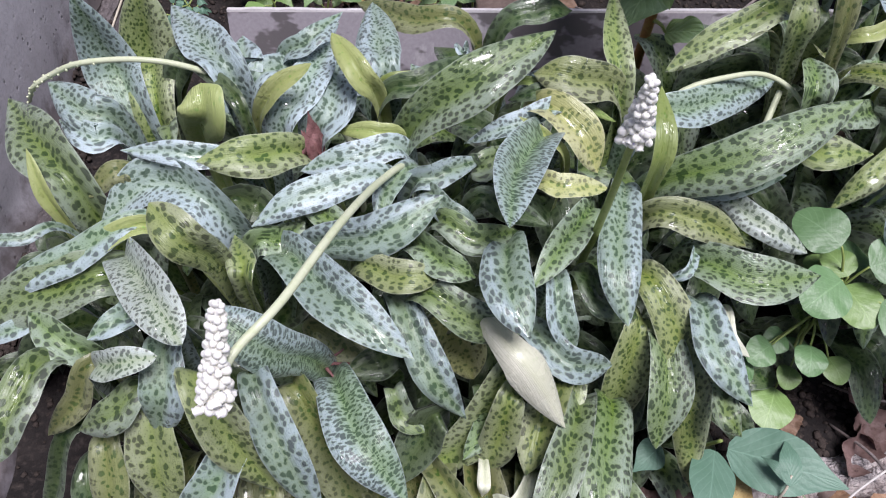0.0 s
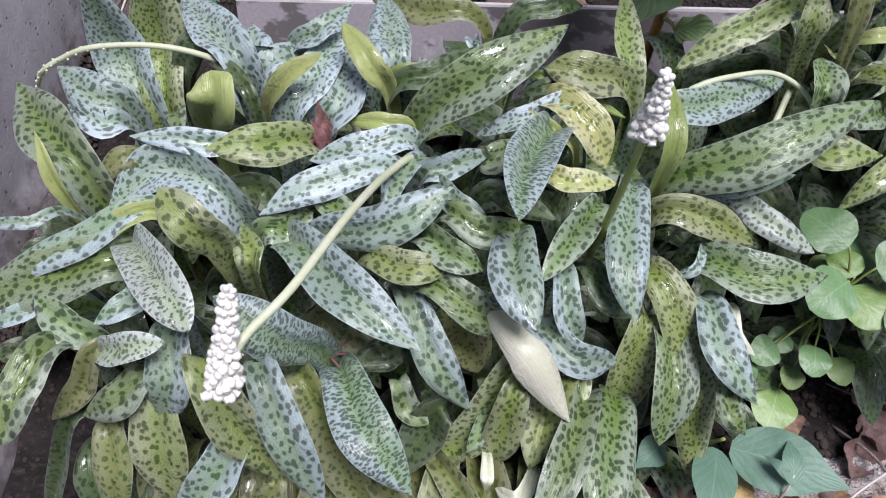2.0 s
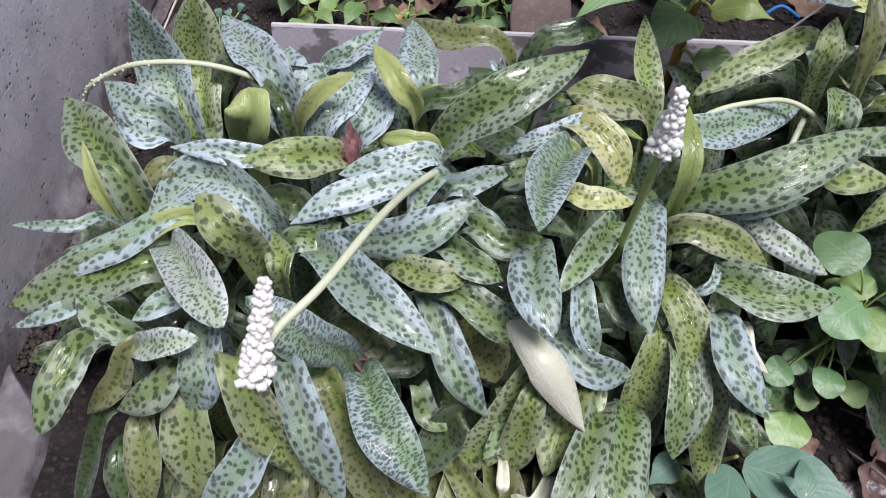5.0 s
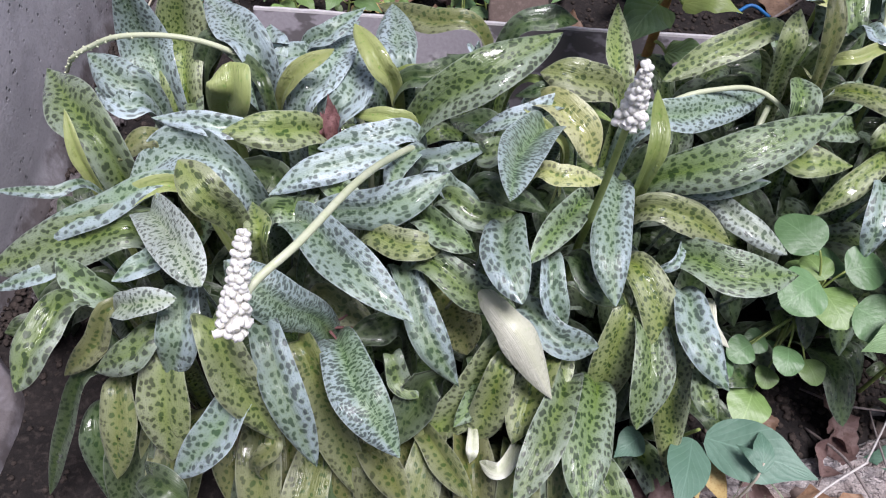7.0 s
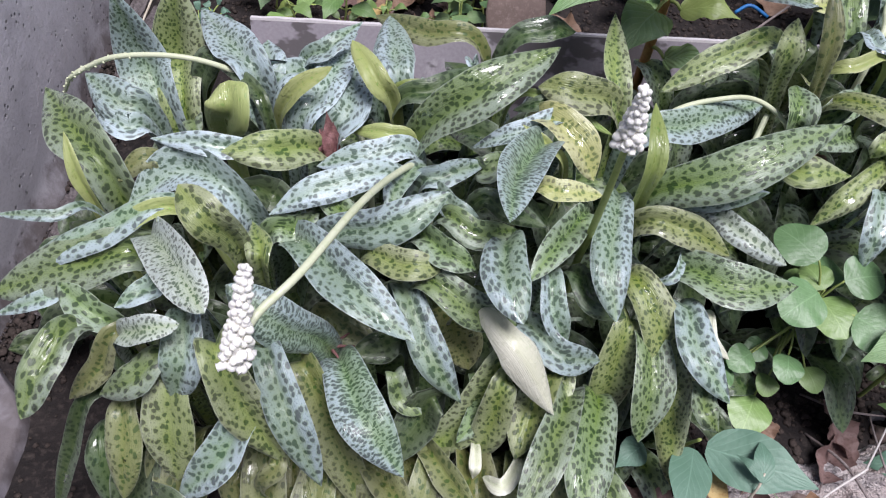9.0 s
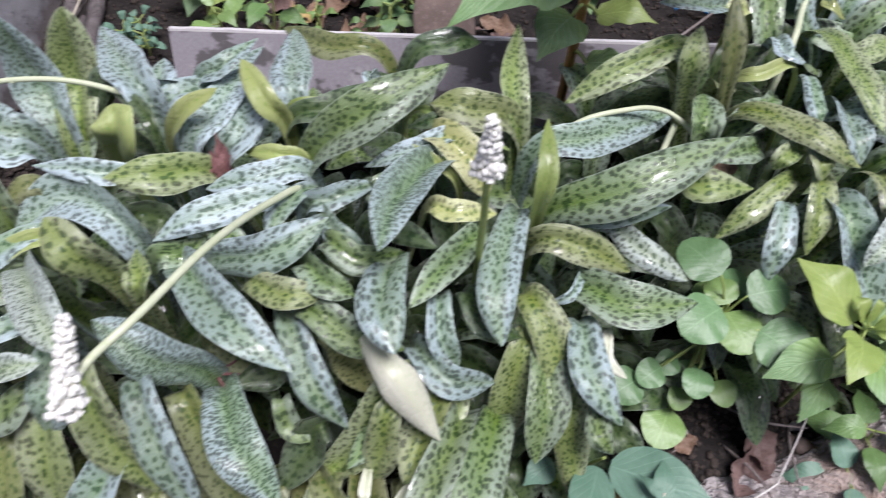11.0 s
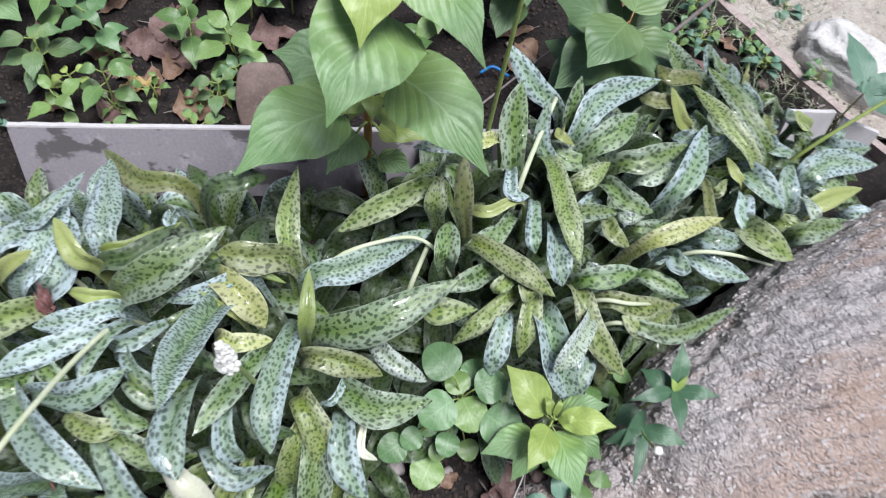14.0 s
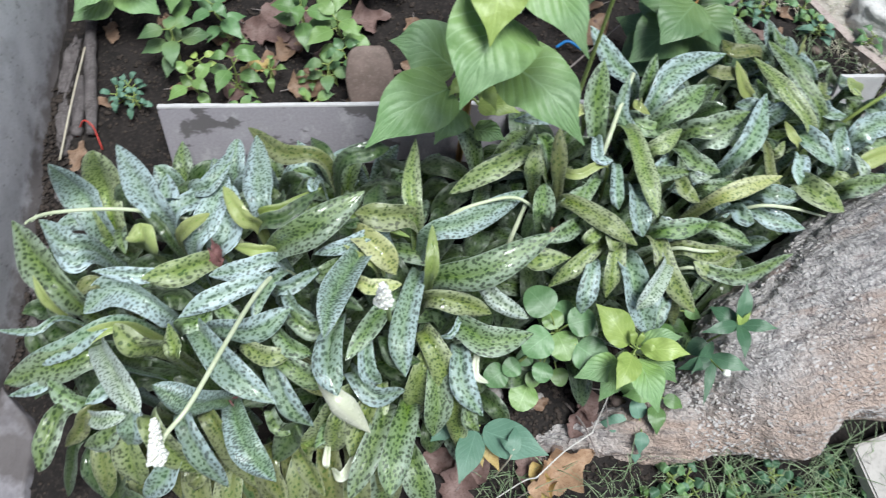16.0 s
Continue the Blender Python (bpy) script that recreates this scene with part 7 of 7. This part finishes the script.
low_leaves(-0.321, 0.303, 7, 0.086, 21)
low_leaves(0.339, 0.442, 7, 0.087, 22)
low_leaves(0.280, 0.489, 7, 0.094, 23)
low_leaves(0.345, 0.588, 7, 0.101, 24)
low_leaves(0.623, 0.652, 7, 0.111, 25)
low_leaves(0.518, 0.455, 7, 0.093, 26)
low_leaves(0.506, 0.530, 7, 0.113, 27)
low_leaves(0.132, 0.286, 7, 0.062, 28)
low_leaves(0.075, 0.289, 7, 0.080, 29)
low_leaves(-0.168, 0.357, 7, 0.089, 30)
low_leaves(-0.138, 0.300, 7, 0.073, 31)
low_leaves(0.179, 0.444, 7, 0.089, 32)
low_leaves(0.362, 0.369, 7, 0.096, 33)
low_leaves(0.272, 0.557, 7, 0.116, 34)
low_leaves(0.047, 0.533, 7, 0.096, 35)
low_leaves(0.092, 0.343, 7, 0.083, 36)
low_leaves(0.910, 0.614, 7, 0.042, 37)
low_leaves(-0.241, 0.332, 7, 0.094, 38)
low_leaves(0.188, 0.358, 7, 0.072, 39)
low_leaves(0.177, 0.272, 7, 0.036, 40)
low_leaves(0.417, 0.420, 7, 0.086, 41)
low_leaves(-0.134, 0.236, 7, 0.078, 42)
low_leaves(0.023, 0.227, 7, 0.079, 43)
low_leaves(0.543, 0.299, 7, 0.001, 44)
low_leaves(0.282, 0.370, 7, 0.071, 45)
low_leaves(0.426, 0.365, 7, 0.069, 46)
low_leaves(0.688, 0.352, 7, 0.042, 47)
low_leaves(-0.006, 0.406, 7, 0.092, 48)
low_leaves(0.187, 0.211, 7, 0.017, 49)
low_leaves(-0.058, 0.350, 7, 0.084, 50)
low_leaves(0.281, 0.298, 7, 0.042, 51)
low_leaves(0.402, 0.309, 7, 0.048, 52)
low_leaves(0.123, 0.168, 7, -0.028, 53)
low_leaves(0.667, 0.489, 7, 0.110, 54)
low_leaves(0.736, 0.580, 7, 0.085, 55)
low_leaves(0.188, 0.165, 7, -0.030, 56)
low_leaves(0.600, 0.554, 7, 0.132, 57)
low_leaves(0.659, 0.536, 7, 0.121, 58)
low_leaves(0.780, 0.518, 7, 0.060, 59)
low_leaves(0.603, 0.327, 7, 0.049, 60)


def old_leaves(cx, cy, count, seed, spread=0.16, fall=0.11, styles="okook"):
    """Faded outer leaves that hang from under a rosette onto the ground before it."""
    rng = random.Random(seed)
    home = tagged(empty("spotted_leaf_plant", (cx, cy, GROUND)), "fading olive outer leaves hanging to the ground beneath the rosettes", "plant", "spotted plants")
    for k in range(count):
        x = cx + spread * ((k + 0.5) / count - 0.5) + rng.uniform(-0.015, 0.015)
        lean = 0.5 * (x - cx) + rng.uniform(-0.03, 0.03)
        top = rng.uniform(0.0, 0.035)
        reach = fall * rng.uniform(0.75, 1.2)
        leaf(home, rng.choice(styles), (x, cy, top), (x + 0.45 * lean, cy - 0.45 * reach, top + 0.008), (x + lean, cy - reach, rng.uniform(-0.055, -0.02)), rng.uniform(0.032, 0.046), wavy=0.6)


old_leaves(-0.250, 0.150, 3, 1, 0.08, 0.085, "oko")
old_leaves(-0.190, 0.150, 5, 2, 0.13, 0.105, "kokok")
old_leaves(-0.085, 0.140, 5, 3, 0.13, 0.11)
old_leaves(0.010, 0.140, 5, 4, 0.12, 0.11, "oyoko")
old_leaves(0.110, 0.130, 4, 5, 0.11, 0.09, "ogkoo")
home = tagged(empty("spotted_leaf_plant", (-0.165, 0.165, GROUND)), "single fading olive leaf low before the rosettes", "plant", "spotted plants")
leaf(home, "d", (-0.168, 0.135, 0.03), (-0.160, 0.118, 0.035), (-0.157, 0.098, 0.015), 0.024)


def rosette(cx, cy, count, top, seed, styles="gysgyk", reach=0.10, wide=1.0):
    rng = random.Random(seed)
    home = tagged(empty("spotted_leaf_plant", (cx, cy, GROUND)), "rosette of fleshy silvery green leaves spotted dark green", "plant", "spotted plants")
    for k in range(count):
        g = 2.4 * k + rng.uniform(-0.3, 0.3)
        r = reach * rng.uniform(0.6, 1.15) * (0.5 + 0.6 * k / count)
        z = top + 0.02 - 0.055 * k / count + rng.uniform(-0.012, 0.012)
        d = Vector((math.cos(g), math.sin(g), 0))
        o = Vector((cx, cy, 0))
        b = o + d * 0.012 + Vector((0, 0, z - 0.07))
        leaf(home, rng.choice(styles), b, o + d * (0.012 + 0.45 * r) + Vector((0, 0, z - 0.015)), o + d * (0.012 + r) + Vector((0, 0, z - 0.04 * (k / count) ** 2)), wide * rng.uniform(0.022, 0.032), wavy=0.4)



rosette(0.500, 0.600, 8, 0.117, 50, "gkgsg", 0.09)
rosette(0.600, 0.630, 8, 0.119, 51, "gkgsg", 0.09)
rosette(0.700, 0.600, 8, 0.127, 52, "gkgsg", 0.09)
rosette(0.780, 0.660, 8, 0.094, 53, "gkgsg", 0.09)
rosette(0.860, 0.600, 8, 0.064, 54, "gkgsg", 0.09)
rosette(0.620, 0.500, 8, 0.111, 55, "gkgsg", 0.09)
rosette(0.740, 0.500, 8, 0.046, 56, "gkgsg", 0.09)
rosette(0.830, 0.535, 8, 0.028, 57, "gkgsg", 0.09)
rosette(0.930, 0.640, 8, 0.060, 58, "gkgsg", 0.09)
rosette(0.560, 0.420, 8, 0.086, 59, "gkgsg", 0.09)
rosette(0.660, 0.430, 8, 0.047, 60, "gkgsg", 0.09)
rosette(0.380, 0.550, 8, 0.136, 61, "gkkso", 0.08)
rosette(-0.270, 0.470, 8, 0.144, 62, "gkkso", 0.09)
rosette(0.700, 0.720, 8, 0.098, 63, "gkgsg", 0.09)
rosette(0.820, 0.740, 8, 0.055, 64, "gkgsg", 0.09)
rosette(-0.215, 0.556, 9, 0.007, 80, "gkgstg", 0.095, 1.35)
rosette(-0.140, 0.563, 9, 0.002, 81, "gkgstg", 0.095, 1.35)
rosette(-0.065, 0.568, 9, 0.007, 82, "gkgstg", 0.095, 1.35)
rosette(0.010, 0.563, 9, 0.007, 83, "gkgstg", 0.095, 1.35)
rosette(0.085, 0.573, 9, -0.008, 84, "gkgstg", 0.095, 1.35)
rosette(0.165, 0.563, 9, 0.002, 85, "gkgstg", 0.095, 1.35)
rosette(0.335, 0.563, 9, 0.012, 86, "gkgstg", 0.095, 1.35)
rosette(0.400, 0.588, 9, 0.032, 87, "gkgstg", 0.095, 1.35)
# both by the wall all in k: their shade is in the leaf colour
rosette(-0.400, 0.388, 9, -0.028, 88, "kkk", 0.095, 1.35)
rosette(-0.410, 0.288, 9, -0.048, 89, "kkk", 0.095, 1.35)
flower_stalk(((0.623, 0.452, 0.053), (0.643, 0.442, 0.153), (0.697, 0.439, 0.158), (0.781, 0.444, 0.108)), (0.003, 0.0028, 0.0026, 0.0015), STALK, "pale bare stalk bent down through the clump")
flower_stalk(((0.496, 0.388, 0.061), (0.516, 0.378, 0.161), (0.558, 0.371, 0.168), (0.631, 0.393, 0.106)), (0.003, 0.0028, 0.0026, 0.0015), STALK, "pale bare stalk bent down through the clump")
flower_stalk(((0.521, 0.364, 0.049), (0.541, 0.354, 0.149), (0.630, 0.348, 0.117), (0.715, 0.383, 0.109)), (0.003, 0.0028, 0.0026, 0.0015), STALK, "pale bare stalk bent down through the clump")
